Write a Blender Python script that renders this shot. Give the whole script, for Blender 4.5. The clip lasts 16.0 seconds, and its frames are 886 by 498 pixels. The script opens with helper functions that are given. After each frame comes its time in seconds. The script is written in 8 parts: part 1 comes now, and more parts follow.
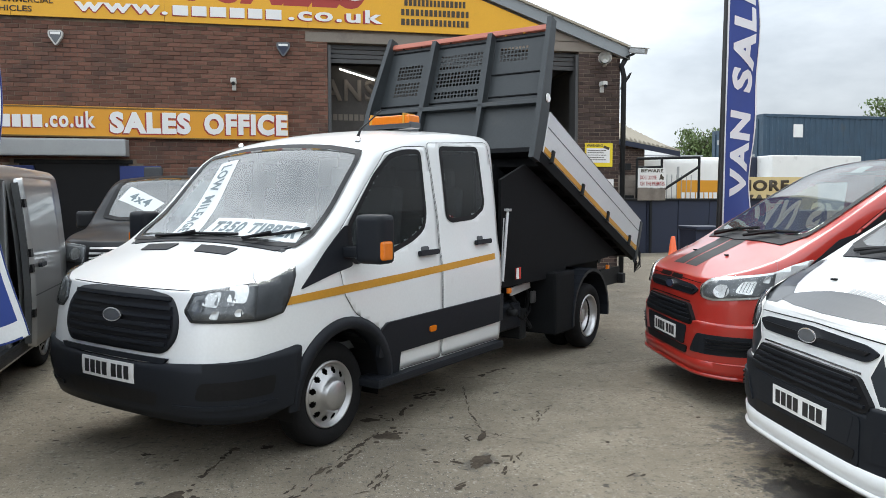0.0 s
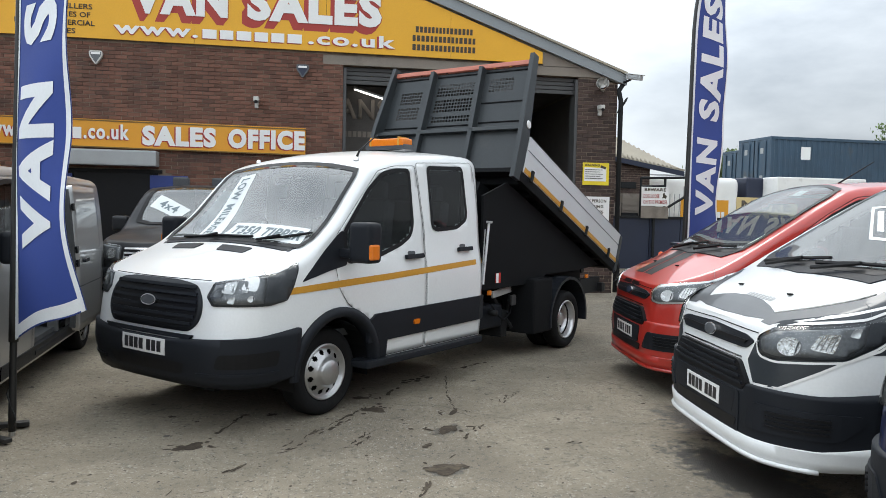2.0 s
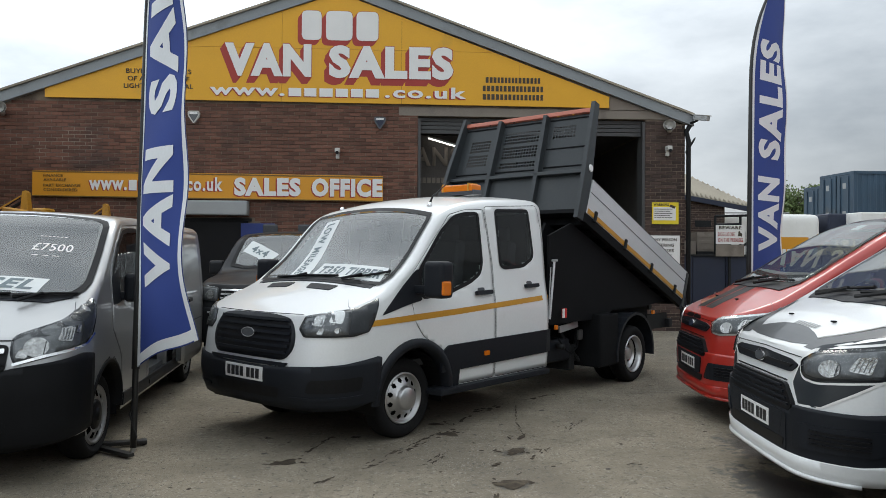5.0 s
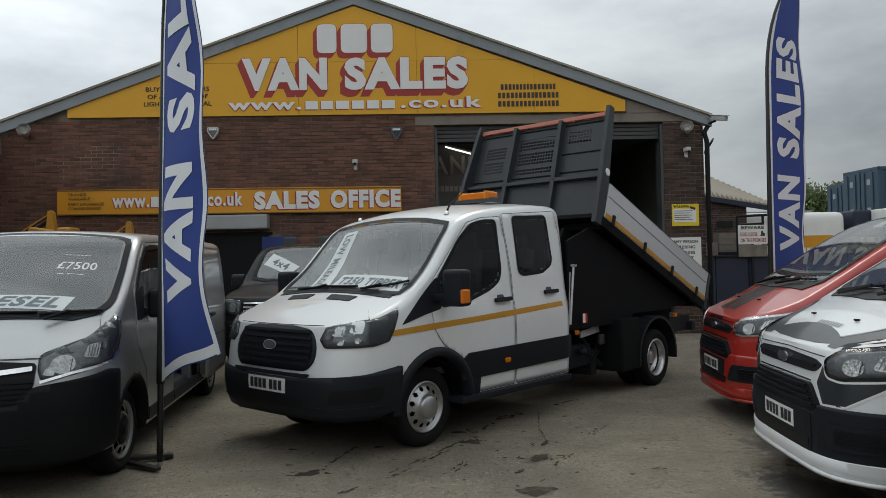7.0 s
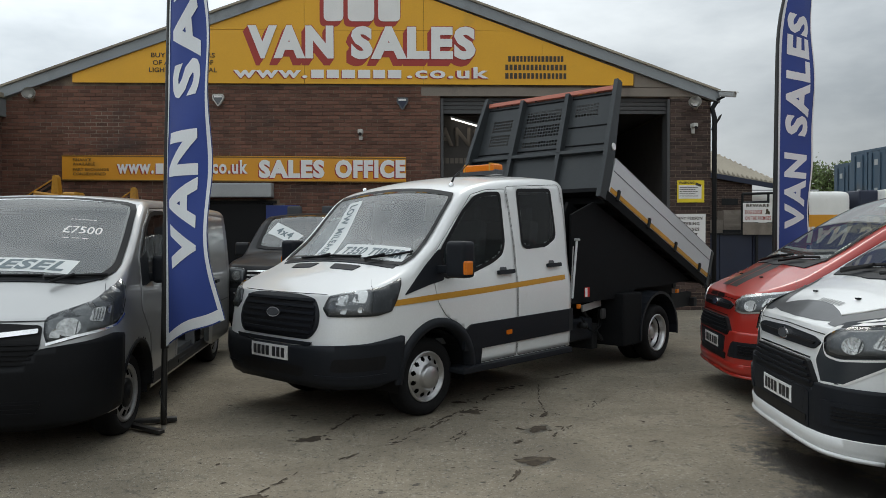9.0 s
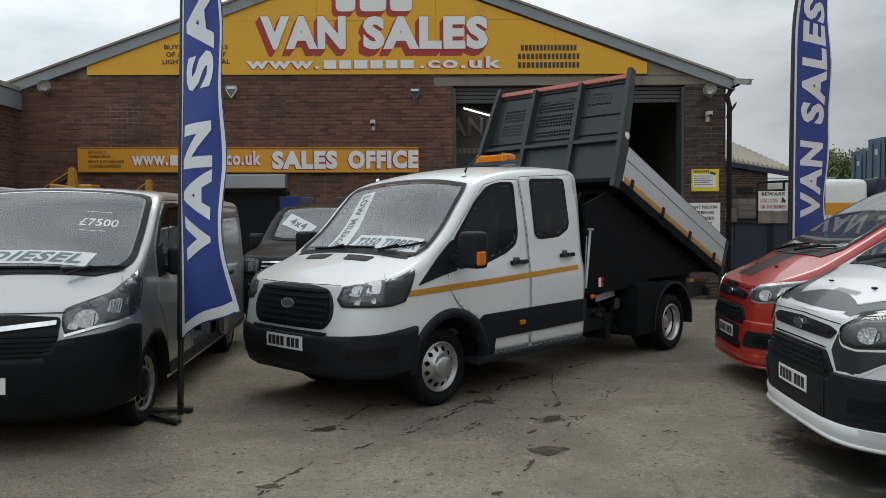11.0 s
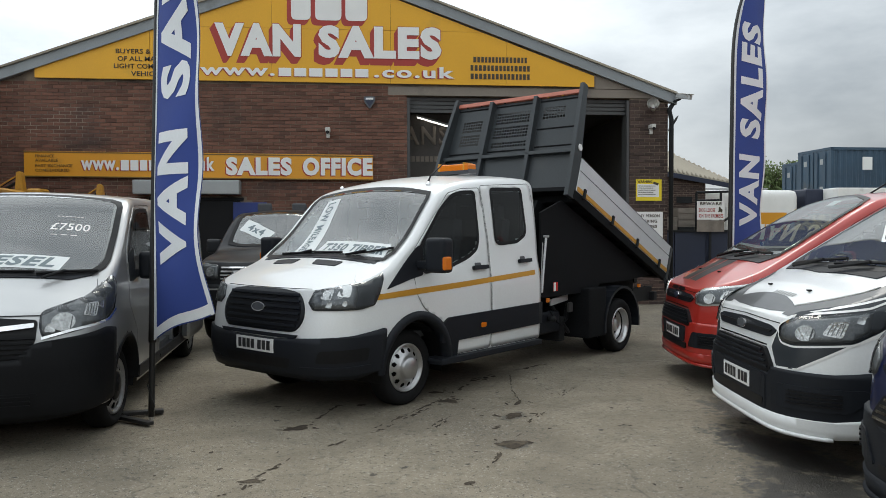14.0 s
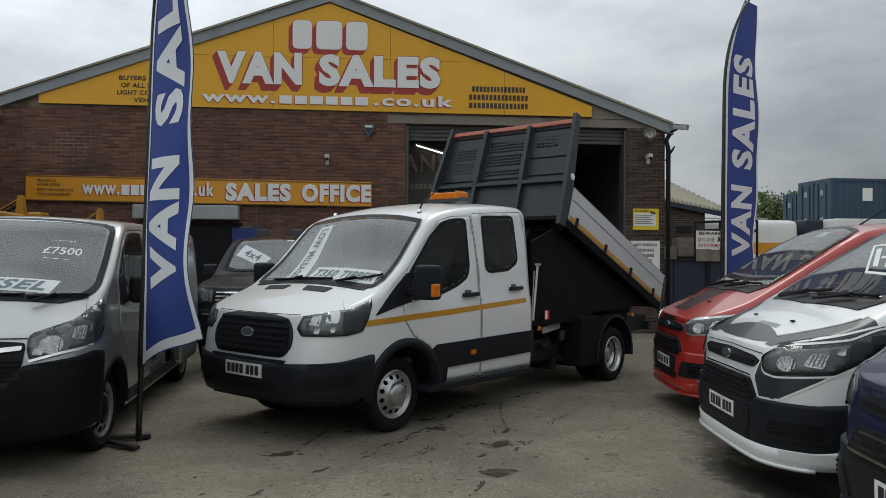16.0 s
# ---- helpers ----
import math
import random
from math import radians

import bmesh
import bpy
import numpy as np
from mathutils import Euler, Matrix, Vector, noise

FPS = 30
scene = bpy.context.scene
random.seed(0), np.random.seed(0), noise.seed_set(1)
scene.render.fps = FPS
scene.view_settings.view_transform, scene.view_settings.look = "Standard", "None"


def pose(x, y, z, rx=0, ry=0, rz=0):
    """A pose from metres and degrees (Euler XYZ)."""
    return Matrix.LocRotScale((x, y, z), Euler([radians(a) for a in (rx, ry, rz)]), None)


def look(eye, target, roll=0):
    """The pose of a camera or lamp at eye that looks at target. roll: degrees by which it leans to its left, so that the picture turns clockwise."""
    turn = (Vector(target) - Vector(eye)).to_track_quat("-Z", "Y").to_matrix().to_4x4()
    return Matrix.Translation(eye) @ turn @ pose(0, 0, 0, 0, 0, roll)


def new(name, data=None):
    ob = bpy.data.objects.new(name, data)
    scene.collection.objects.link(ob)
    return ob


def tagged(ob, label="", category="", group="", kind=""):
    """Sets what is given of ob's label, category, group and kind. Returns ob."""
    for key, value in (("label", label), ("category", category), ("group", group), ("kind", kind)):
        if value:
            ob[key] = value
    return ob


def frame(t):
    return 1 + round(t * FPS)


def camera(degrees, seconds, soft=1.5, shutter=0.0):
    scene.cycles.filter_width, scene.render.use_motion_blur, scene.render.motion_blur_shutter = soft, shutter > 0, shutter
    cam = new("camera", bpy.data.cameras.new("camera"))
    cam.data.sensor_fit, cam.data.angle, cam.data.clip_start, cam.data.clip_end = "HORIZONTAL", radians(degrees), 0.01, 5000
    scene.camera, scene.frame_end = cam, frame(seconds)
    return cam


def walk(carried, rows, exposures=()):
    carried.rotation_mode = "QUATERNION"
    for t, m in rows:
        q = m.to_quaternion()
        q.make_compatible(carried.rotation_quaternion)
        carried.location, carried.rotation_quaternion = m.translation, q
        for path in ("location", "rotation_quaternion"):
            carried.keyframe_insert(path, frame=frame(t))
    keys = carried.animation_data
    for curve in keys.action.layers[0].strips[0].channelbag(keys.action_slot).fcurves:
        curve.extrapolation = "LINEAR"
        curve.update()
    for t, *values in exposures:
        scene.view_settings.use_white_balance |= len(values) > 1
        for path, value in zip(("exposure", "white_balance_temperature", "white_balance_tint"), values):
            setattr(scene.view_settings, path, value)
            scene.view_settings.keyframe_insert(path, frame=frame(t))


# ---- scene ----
cam = camera(61.24, 16.0, 0.8)
# seconds, x, y, z, pitch, roll, yaw
PATH = [
    (0.0, -0.189, 1.090, 1.633, -3.862, 0.035, -10.745),
    (0.5, -0.031, 0.811, 1.600, -3.821, 0.023, -6.921),
    (1.0, -0.018, 0.549, 1.619, -1.847, -0.533, -7.050),
    (1.5, -0.070, 0.321, 1.616, -3.530, -0.405, -8.747),
    (2.0, -0.062, 0.086, 1.622, -2.818, -1.201, -9.194),
    (2.5, 0.019, -0.081, 1.604, -3.036, -0.850, -5.501),
    (3.0, -0.059, -0.205, 1.596, -2.559, -0.507, -4.228),
    (3.5, -0.187, -0.323, 1.600, -2.272, -0.276, -6.283),
    (4.0, -0.111, -0.426, 1.596, -1.297, -0.732, -4.205),
    (6.5, -0.052, -0.505, 1.589, 1.306, 0.256, -2.766),
    (7.0, -0.042, -0.511, 1.593, 1.032, 1.223, -1.800),
    (7.5, -0.031, -0.519, 1.595, 0.360, 1.271, -0.719),
    (8.0, -0.037, -0.523, 1.594, 0.419, 1.330, 0.130),
    (8.5, -0.035, -0.515, 1.586, 0.285, 0.778, -0.372),
    (9.0, -0.043, -0.524, 1.583, -1.071, 0.132, -1.525),
    (11.5, -0.044, -0.533, 1.591, -1.846, 0.660, 0.420),
    (12.0, 0.006, -0.530, 1.581, -1.595, -0.090, 2.607),
    (12.5, 0.011, -0.555, 1.572, -1.425, -0.171, 2.748),
    (13.0, -0.191, -0.660, 1.568, -1.373, 0.274, -2.282),
    (13.5, -0.281, -0.768, 1.579, -1.894, 0.236, -5.084),
    (14.0, -0.251, -0.807, 1.583, -1.307, 0.113, -4.806),
    (14.5, -0.140, -0.814, 1.580, -1.278, -0.710, -3.761),
    (15.0, -0.039, -0.825, 1.573, -1.452, -0.613, -2.297),
    (15.5, -0.077, -0.856, 1.577, -0.551, -0.487, -2.926),
    (16.0, -0.128, -0.869, 1.588, 0.748, -0.430, -4.544),
]
# seconds, stops, white balance
EXPOSURES = [
    (0.0, 0.58, 6500, 11.5),
    (0.5, 0.55, 6500, 11.5),
    (1.0, 0.60, 6500, 11.5),
    (1.5, 0.30, 6500, 11.5),
    (2.0, 0.47, 6500, 11.5),
    (2.5, 0.42, 6500, 11.5),
    (4.0, 0.25, 6500, 11.5),
    (6.5, -0.48, 6680, 10.0),
    (7.0, -0.55, 6680, 10.0),
    (8.0, -0.42, 6680, 10.0),
    (8.5, -0.60, 6680, 10.0),
    (9.0, -0.30, 6680, 10.0),
    (11.5, -0.32, 6650, 10.0),
    (12.5, -0.32, 6650, 10.0),
    (13.5, -0.34, 6650, 10.0),
    (14.0, 0.00, 6650, 10.0),
    (14.5, -0.15, 6650, 10.0),
    (15.0, -0.35, 6650, 10.0),
    (15.5, -0.20, 6650, 10.0),
    (16.0, -0.55, 6650, 10.0),
]
walk(cam, [(t, pose(x, y, z, 90 + p, r, w)) for t, x, y, z, p, r, w in PATH], EXPOSURES)

# ---- sky and sun: a bright overcast day ----
SUN_EL, SUN_AZ = 52.0, 82.0          # degrees; azimuth counted from +x towards +y
world = bpy.data.worlds.new("sky")
scene.world = world
world.use_nodes = True
wn, wl = world.node_tree.nodes, world.node_tree.links
wn.clear()
w_out = wn.new("ShaderNodeOutputWorld")
w_bg = wn.new("ShaderNodeBackground")
w_sky = wn.new("ShaderNodeTexSky")
w_sky.sky_type, w_sky.sun_disc = "NISHITA", False
w_sky.sun_elevation, w_sky.sun_rotation = radians(SUN_EL), radians(90.0 - SUN_AZ)
w_co = wn.new("ShaderNodeTexCoord")
w_map = wn.new("ShaderNodeMapping")
w_map.inputs["Scale"].default_value = (1.0, 1.0, 2.6)
w_n1 = wn.new("ShaderNodeTexNoise")
w_n1.inputs["Scale"].default_value, w_n1.inputs["Detail"].default_value = 2.6, 8.0
w_n1.inputs["Roughness"].default_value = 0.55
w_ramp = wn.new("ShaderNodeValToRGB")
w_ramp.color_ramp.elements[0].position, w_ramp.color_ramp.elements[0].color = 0.28, (4.7, 5.35, 5.9, 1)
w_ramp.color_ramp.elements[1].position, w_ramp.color_ramp.elements[1].color = 0.62, (9.2, 10.0, 10.5, 1)
w_mix = wn.new("ShaderNodeMix")
w_mix.data_type = "RGBA"
w_mix.inputs["Factor"].default_value = 0.93
wl.new(w_co.outputs["Generated"], w_map.inputs["Vector"])
wl.new(w_map.outputs["Vector"], w_n1.inputs["Vector"])
wl.new(w_n1.outputs["Fac"], w_ramp.inputs["Fac"])
wl.new(w_sky.outputs["Color"], w_mix.inputs["A"])
wl.new(w_ramp.outputs["Color"], w_mix.inputs["B"])
# an overcast sky is brighter towards the zenith, and towards the veiled sun
w_dot = wn.new("ShaderNodeVectorMath")
w_dot.operation = "DOT_PRODUCT"
w_dot.inputs[1].default_value = (-0.72, 0.03, 0.55)
w_sep = wn.new("ShaderNodeSeparateXYZ")
w_up = wn.new("ShaderNodeMath")
w_up.operation, w_up.use_clamp = "MAXIMUM", False
w_up.inputs[1].default_value = 0.0
w_cap = wn.new("ShaderNodeMath")
w_cap.operation = "MINIMUM"
w_cap.inputs[1].default_value = 0.36
w_z = wn.new("ShaderNodeMath")
w_z.operation = "MULTIPLY_ADD"
w_z.inputs[1].default_value, w_z.inputs[2].default_value = 2.1, 0.86
w_s = wn.new("ShaderNodeMath")
w_s.operation = "MULTIPLY_ADD"
w_s.inputs[1].default_value = 0.95
w_k = wn.new("ShaderNodeVectorMath")
w_k.operation = "SCALE"
wl.new(w_co.outputs["Generated"], w_sep.inputs[0])
wl.new(w_co.outputs["Generated"], w_dot.inputs[0])
wl.new(w_sep.outputs["Z"], w_up.inputs[0])
wl.new(w_up.outputs[0], w_cap.inputs[0])
wl.new(w_cap.outputs[0], w_z.inputs[0])
wl.new(w_dot.outputs["Value"], w_s.inputs[0])
wl.new(w_z.outputs[0], w_s.inputs[2])
wl.new(w_mix.outputs["Result"], w_k.inputs[0])
wl.new(w_s.outputs[0], w_k.inputs["Scale"])
wl.new(w_k.outputs["Vector"], w_bg.inputs["Color"])
wl.new(w_bg.outputs["Background"], w_out.inputs["Surface"])
w_bg.inputs["Strength"].default_value = 0.085
sun = new("sun", bpy.data.lights.new("sun", "SUN"))
sun.data.energy, sun.data.angle, sun.data.color = 0.9, radians(25.0), (0.99, 0.98, 0.92)
sun.matrix_world = look((0, 0, 30), (-30 * math.cos(radians(SUN_AZ)) / math.tan(radians(SUN_EL)), -30 * math.sin(radians(SUN_AZ)) / math.tan(radians(SUN_EL)), 0))

# ---- materials ----
def material(name, color, rough=0.5, metal=0.0, vary=0.12, scale=3.0, fine=60.0, bump=0.0, coat=0.0, spread=0.0, dirt=None, dirt_at=0.62, spec=0.5):
    """A surface whose colour wanders at two scales, with fine relief; spread varies it from piece to piece."""
    m = bpy.data.materials.new(name)
    m.use_nodes = True
    nt = m.node_tree
    n, l = nt.nodes, nt.links
    b = n["Principled BSDF"]
    co = n.new("ShaderNodeTexCoord")
    n1 = n.new("ShaderNodeTexNoise")
    n1.inputs["Scale"].default_value, n1.inputs["Detail"].default_value = scale, 5.0
    n2 = n.new("ShaderNodeTexNoise")
    n2.inputs["Scale"].default_value, n2.inputs["Detail"].default_value = fine, 3.0
    l.new(co.outputs["Object"], n1.inputs["Vector"])
    l.new(co.outputs["Object"], n2.inputs["Vector"])
    add = n.new("ShaderNodeMath")
    add.operation = "ADD"
    l.new(n1.outputs["Fac"], add.inputs[0])
    l.new(n2.outputs["Fac"], add.inputs[1])
    val = n.new("ShaderNodeMapRange")
    val.inputs["From Min"].default_value, val.inputs["From Max"].default_value = 0.6, 1.4
    val.inputs["To Min"].default_value, val.inputs["To Max"].default_value = 1.0 - vary, 1.0 + vary
    l.new(add.outputs[0], val.inputs["Value"])
    last = val.outputs["Result"]
    if spread:
        info = n.new("ShaderNodeObjectInfo")
        geo = n.new("ShaderNodeNewGeometry")
        mixr = n.new("ShaderNodeMath")
        mixr.operation = "ADD"
        l.new(info.outputs["Random"], mixr.inputs[0])
        l.new(geo.outputs["Random Per Island"], mixr.inputs[1])
        fr = n.new("ShaderNodeMath")
        fr.operation = "FRACT"
        l.new(mixr.outputs[0], fr.inputs[0])
        mr = n.new("ShaderNodeMapRange")
        mr.inputs["To Min"].default_value, mr.inputs["To Max"].default_value = 1.0 - spread, 1.0 + spread
        l.new(fr.outputs[0], mr.inputs["Value"])
        mul = n.new("ShaderNodeMath")
        mul.operation = "MULTIPLY"
        l.new(last, mul.inputs[0])
        l.new(mr.outputs["Result"], mul.inputs[1])
        last = mul.outputs[0]
    vm = n.new("ShaderNodeVectorMath")
    vm.operation = "SCALE"
    vm.inputs[0].default_value = color[:3]
    l.new(last, vm.inputs["Scale"])
    out = vm.outputs["Vector"]
    if dirt:
        n3 = n.new("ShaderNodeTexNoise")
        n3.inputs["Scale"].default_value, n3.inputs["Detail"].default_value, n3.inputs["Roughness"].default_value = scale * 0.7, 8.0, 0.65
        l.new(co.outputs["Object"], n3.inputs["Vector"])
        st = n.new("ShaderNodeMapRange")
        st.inputs["From Min"].default_value, st.inputs["From Max"].default_value = dirt_at - 0.08, dirt_at + 0.1
        l.new(n3.outputs["Fac"], st.inputs["Value"])
        mx = n.new("ShaderNodeMix")
        mx.data_type = "RGBA"
        l.new(st.outputs["Result"], mx.inputs["Factor"])
        l.new(out, mx.inputs["A"])
        mx.inputs["B"].default_value = (*dirt[:3], 1)
        out = mx.outputs["Result"]
    l.new(out, b.inputs["Base Color"])
    rr = n.new("ShaderNodeMapRange")
    rr.inputs["To Min"].default_value, rr.inputs["To Max"].default_value = max(0.02, rough - 0.06), min(1.0, rough + 0.08)
    l.new(n1.outputs["Fac"], rr.inputs["Value"])
    l.new(rr.outputs["Result"], b.inputs["Roughness"])
    b.inputs["Metallic"].default_value = metal
    b.inputs["Specular IOR Level"].default_value = spec
    if coat:
        b.inputs["Coat Weight"].default_value, b.inputs["Coat Roughness"].default_value = coat, 0.04
    if bump:
        bp = n.new("ShaderNodeBump")
        bp.inputs["Strength"].default_value, bp.inputs["Distance"].default_value = 1.0, bump
        l.new(n2.outputs["Fac"], bp.inputs["Height"])
        l.new(bp.outputs["Normal"], b.inputs["Normal"])
    return m


def glass_material(name, tint, rough=0.0, ior=1.5, haze=0.0):
    m = bpy.data.materials.new(name)
    m.use_nodes = True
    n, l = m.node_tree.nodes, m.node_tree.links
    n.remove(n["Principled BSDF"])
    fr = n.new("ShaderNodeFresnel")
    fr.inputs["IOR"].default_value = ior
    tr = n.new("ShaderNodeBsdfTransparent")
    tr.inputs["Color"].default_value = (*tint, 1)
    gl = n.new("ShaderNodeBsdfGlossy")
    gl.inputs["Roughness"].default_value = rough
    mx = n.new("ShaderNodeMixShader")
    l.new(fr.outputs["Fac"], mx.inputs["Fac"])
    base = tr.outputs[0]
    # pale diffuse share that stands in for a brighter sky reflection
    if haze:
        df = n.new("ShaderNodeBsdfDiffuse")
        df.inputs["Color"].default_value = (0.66, 0.70, 0.68, 1)
        hz = n.new("ShaderNodeMixShader")
        hz.inputs["Fac"].default_value = haze
        l.new(base, hz.inputs[1])
        l.new(df.outputs[0], hz.inputs[2])
        base = hz.outputs[0]
    l.new(base, mx.inputs[1])
    l.new(gl.outputs[0], mx.inputs[2])
    l.new(mx.outputs[0], n["Material Output"].inputs["Surface"])
    return m


def lamp_material(name, color, strength):
    m = bpy.data.materials.new(name)
    m.use_nodes = True
    b = m.node_tree.nodes["Principled BSDF"]
    b.inputs["Base Color"].default_value = (*color, 1)
    b.inputs["Emission Color"].default_value, b.inputs["Emission Strength"].default_value = (*color, 1), strength
    return m


M_WHITE = material("white_paint", (0.715, 0.725, 0.72), 0.3, vary=0.04, scale=2.0, coat=0.6, dirt=(0.58, 0.56, 0.52), dirt_at=0.76)
M_SILVER = material("silver_paint", (0.40, 0.405, 0.405), 0.34, metal=0.72, vary=0.06, fine=200, coat=0.7)
M_RED = material("red_paint", (0.40, 0.026, 0.017), 0.3, vary=0.06, coat=0.8)
M_BLUE_P = material("navy_paint", (0.006, 0.010, 0.042), 0.3, vary=0.1, coat=0.35, spec=0.3)
M_GREYP = material("grey_paint", (0.055, 0.06, 0.067), 0.32, vary=0.08, coat=0.6)
M_CHARP = material("charcoal_paint", (0.020, 0.021, 0.0235), 0.38, vary=0.1, coat=0.12, spec=0.2)
M_PLASTIC = material("black_plastic", (0.0115, 0.0135, 0.0175), 0.5, vary=0.2, fine=220, bump=0.0006, spec=0.2)
M_VINYL = material("grey_vinyl", (0.030, 0.035, 0.040), 0.3, vary=0.08, coat=0.3, spec=0.3)
M_OIL = material("oil_stain", (0.054, 0.043, 0.032), 0.9, vary=0.55, scale=8.0, fine=60, spec=0.15, dirt=(0.11, 0.09, 0.065), dirt_at=0.58)
M_POINTING = material("pale_pointing", (0.30, 0.25, 0.20), 0.95, vary=0.3, bump=0.003, dirt=(0.10, 0.08, 0.07), dirt_at=0.5)
M_BUMPER = material("black_bumper", (0.0075, 0.0080, 0.0092), 0.5, vary=0.2, fine=220, bump=0.0005, spec=0.12)
M_BLACK = material("black_gloss", (0.010, 0.010, 0.011), 0.4, vary=0.15, spec=0.16)
M_RUBBER = material("tyre_rubber", (0.011, 0.011, 0.0115), 0.8, vary=0.25, bump=0.001, dirt=(0.035, 0.032, 0.03), dirt_at=0.66, spec=0.15)
M_STEEL = material("wheel_silver", (0.50, 0.50, 0.50), 0.33, metal=0.85, vary=0.08)
M_STEELD = material("wheel_steel_grey", (0.33, 0.33, 0.335), 0.4, metal=0.8, vary=0.15)
M_CHROME = material("chrome", (0.8, 0.8, 0.8), 0.12, metal=1.0, vary=0.03)
M_DARKMETAL = material("chassis_metal", (0.02, 0.021, 0.022), 0.6, metal=0.2, vary=0.3, bump=0.001, spec=0.15)
M_TIPGREY = material("tipper_grey_paint", (0.033, 0.038, 0.041), 0.42, vary=0.14, scale=2.0, bump=0.0004, dirt=(0.05, 0.05, 0.048), dirt_at=0.68, spec=0.3)
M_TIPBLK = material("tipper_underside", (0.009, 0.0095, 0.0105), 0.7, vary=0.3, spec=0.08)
M_ALU = material("dropside_aluminium", (0.60, 0.61, 0.62), 0.4, metal=0.25, vary=0.08, scale=1.5, dirt=(0.42, 0.42, 0.42), dirt_at=0.66)
M_AMBERT = material("amber_tape", (0.52, 0.25, 0.02), 0.45, vary=0.12)
M_AMBER = material("amber_lens", (0.66, 0.17, 0.012), 0.15, vary=0.08)
M_REDLENS = material("red_lens", (0.5, 0.02, 0.02), 0.2, vary=0.1)
M_PLATE = material("plate_white", (0.75, 0.75, 0.73), 0.35, vary=0.04)
M_PLATEBAR = material("plate_bars", (0.02, 0.02, 0.022), 0.4)
M_SEAT = material("seat_fabric", (0.075, 0.077, 0.082), 0.9, vary=0.2, bump=0.001, spec=0.2)
M_DASH = material("dashboard_plastic", (0.085, 0.088, 0.09), 0.7, vary=0.15, bump=0.0005, spec=0.2)
M_TRIMLIGHT = material("cabin_lining", (0.32, 0.31, 0.30), 0.85, vary=0.08)
M_STICKER = material("screen_sticker", (0.64, 0.67, 0.665), 0.5, vary=0.04)
M_STICKTXT = material("sticker_lettering", (0.13, 0.17, 0.185), 0.5, vary=0.06)
M_PRICE = material("price_lettering", (0.75, 0.76, 0.75), 0.5, vary=0.05)
M_SCREEN = glass_material("windscreen_glass", (0.76, 0.84, 0.82), ior=2.3, haze=0.08)
M_SCREENB = glass_material("tinted_windscreen_glass", (0.70, 0.78, 0.76), ior=1.85, haze=0.08)
M_SIDEGLASS = glass_material("side_glass", (0.42, 0.47, 0.48), ior=1.5)
M_LENS = glass_material("lamp_lens", (0.95, 0.96, 0.96), ior=1.22)
M_LAMPDARK = material("lamp_housing", (0.045, 0.049, 0.054), 0.35, vary=0.2, scale=14, spec=0.4)
M_LAMPMID = material("lamp_housing_grey", (0.14, 0.148, 0.155), 0.3, metal=0.3, vary=0.3, scale=18)
M_LAMPCLR = material("lamp_housing_chrome", (0.50, 0.51, 0.51), 0.25, metal=0.5, vary=0.25, scale=16)
M_LAMPWHT = material("lamp_housing_bright", (0.74, 0.75, 0.75), 0.25, metal=0.35, vary=0.2, scale=16)
M_REFLECT = material("lamp_reflector", (0.40, 0.40, 0.395), 0.2, metal=0.85, vary=0.45, scale=22, fine=60, bump=0.004)
M_BRICK = material("red_brick", (0.136, 0.060, 0.040), 0.85, vary=0.35, scale=1.2, fine=90, bump=0.003, spread=0.34, dirt=(0.045, 0.030, 0.026), dirt_at=0.60)
# the darker brick of the doorway pillar and the outbuilding
M_BRICKD = material("dark_brick", (0.054, 0.034, 0.028), 0.88, vary=0.4, scale=1.4, fine=90, bump=0.003, spread=0.4, dirt=(0.20, 0.17, 0.15), dirt_at=0.72)
M_MORTAR = material("mortar", (0.20, 0.155, 0.115), 0.95, vary=0.25, bump=0.003, dirt=(0.07, 0.055, 0.048), dirt_at=0.55)
M_SIGNY = material("yellow_sign_panel", (0.71, 0.355, 0.009), 0.45, vary=0.06, scale=1.0, dirt=(0.48, 0.28, 0.03), dirt_at=0.70)
M_SIGNO = material("orange_sign_panel", (0.66, 0.285, 0.012), 0.45, vary=0.07, scale=1.0, dirt=(0.45, 0.22, 0.03), dirt_at=0.68)
M_SIGNW = material("white_lettering", (0.74, 0.73, 0.71), 0.5, vary=0.05)
M_SIGNR = material("red_lettering", (0.35, 0.03, 0.02), 0.5, vary=0.1)
M_SIGNK = material("dark_lettering", (0.045, 0.03, 0.015), 0.5, vary=0.1)
M_EDGE = material("sign_edge_dark", (0.16, 0.09, 0.015), 0.6, vary=0.1)
M_VERGE = material("grey_verge_cladding", (0.23, 0.25, 0.26), 0.6, vary=0.12, scale=1.5, dirt=(0.14, 0.14, 0.14), dirt_at=0.64)
M_ROOF = material("roof_sheet", (0.30, 0.265, 0.205), 0.75, vary=0.2, scale=1.0, bump=0.002, dirt=(0.16, 0.14, 0.11), dirt_at=0.6)
M_CONC = material("concrete_lintel", (0.21, 0.18, 0.15), 0.85, vary=0.18, scale=2.0, bump=0.002, dirt=(0.12, 0.10, 0.085), dirt_at=0.6)
M_SHUT = material("shutter_steel", (0.33, 0.34, 0.34), 0.5, metal=0.2, vary=0.1)
M_SHUTD = material("dark_shutter", (0.06, 0.06, 0.06), 0.55, metal=0.2, vary=0.2)
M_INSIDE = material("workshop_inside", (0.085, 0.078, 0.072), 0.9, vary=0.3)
M_BLUEDOOR = material("blue_door_paint", (0.012, 0.032, 0.17), 0.4, vary=0.12)
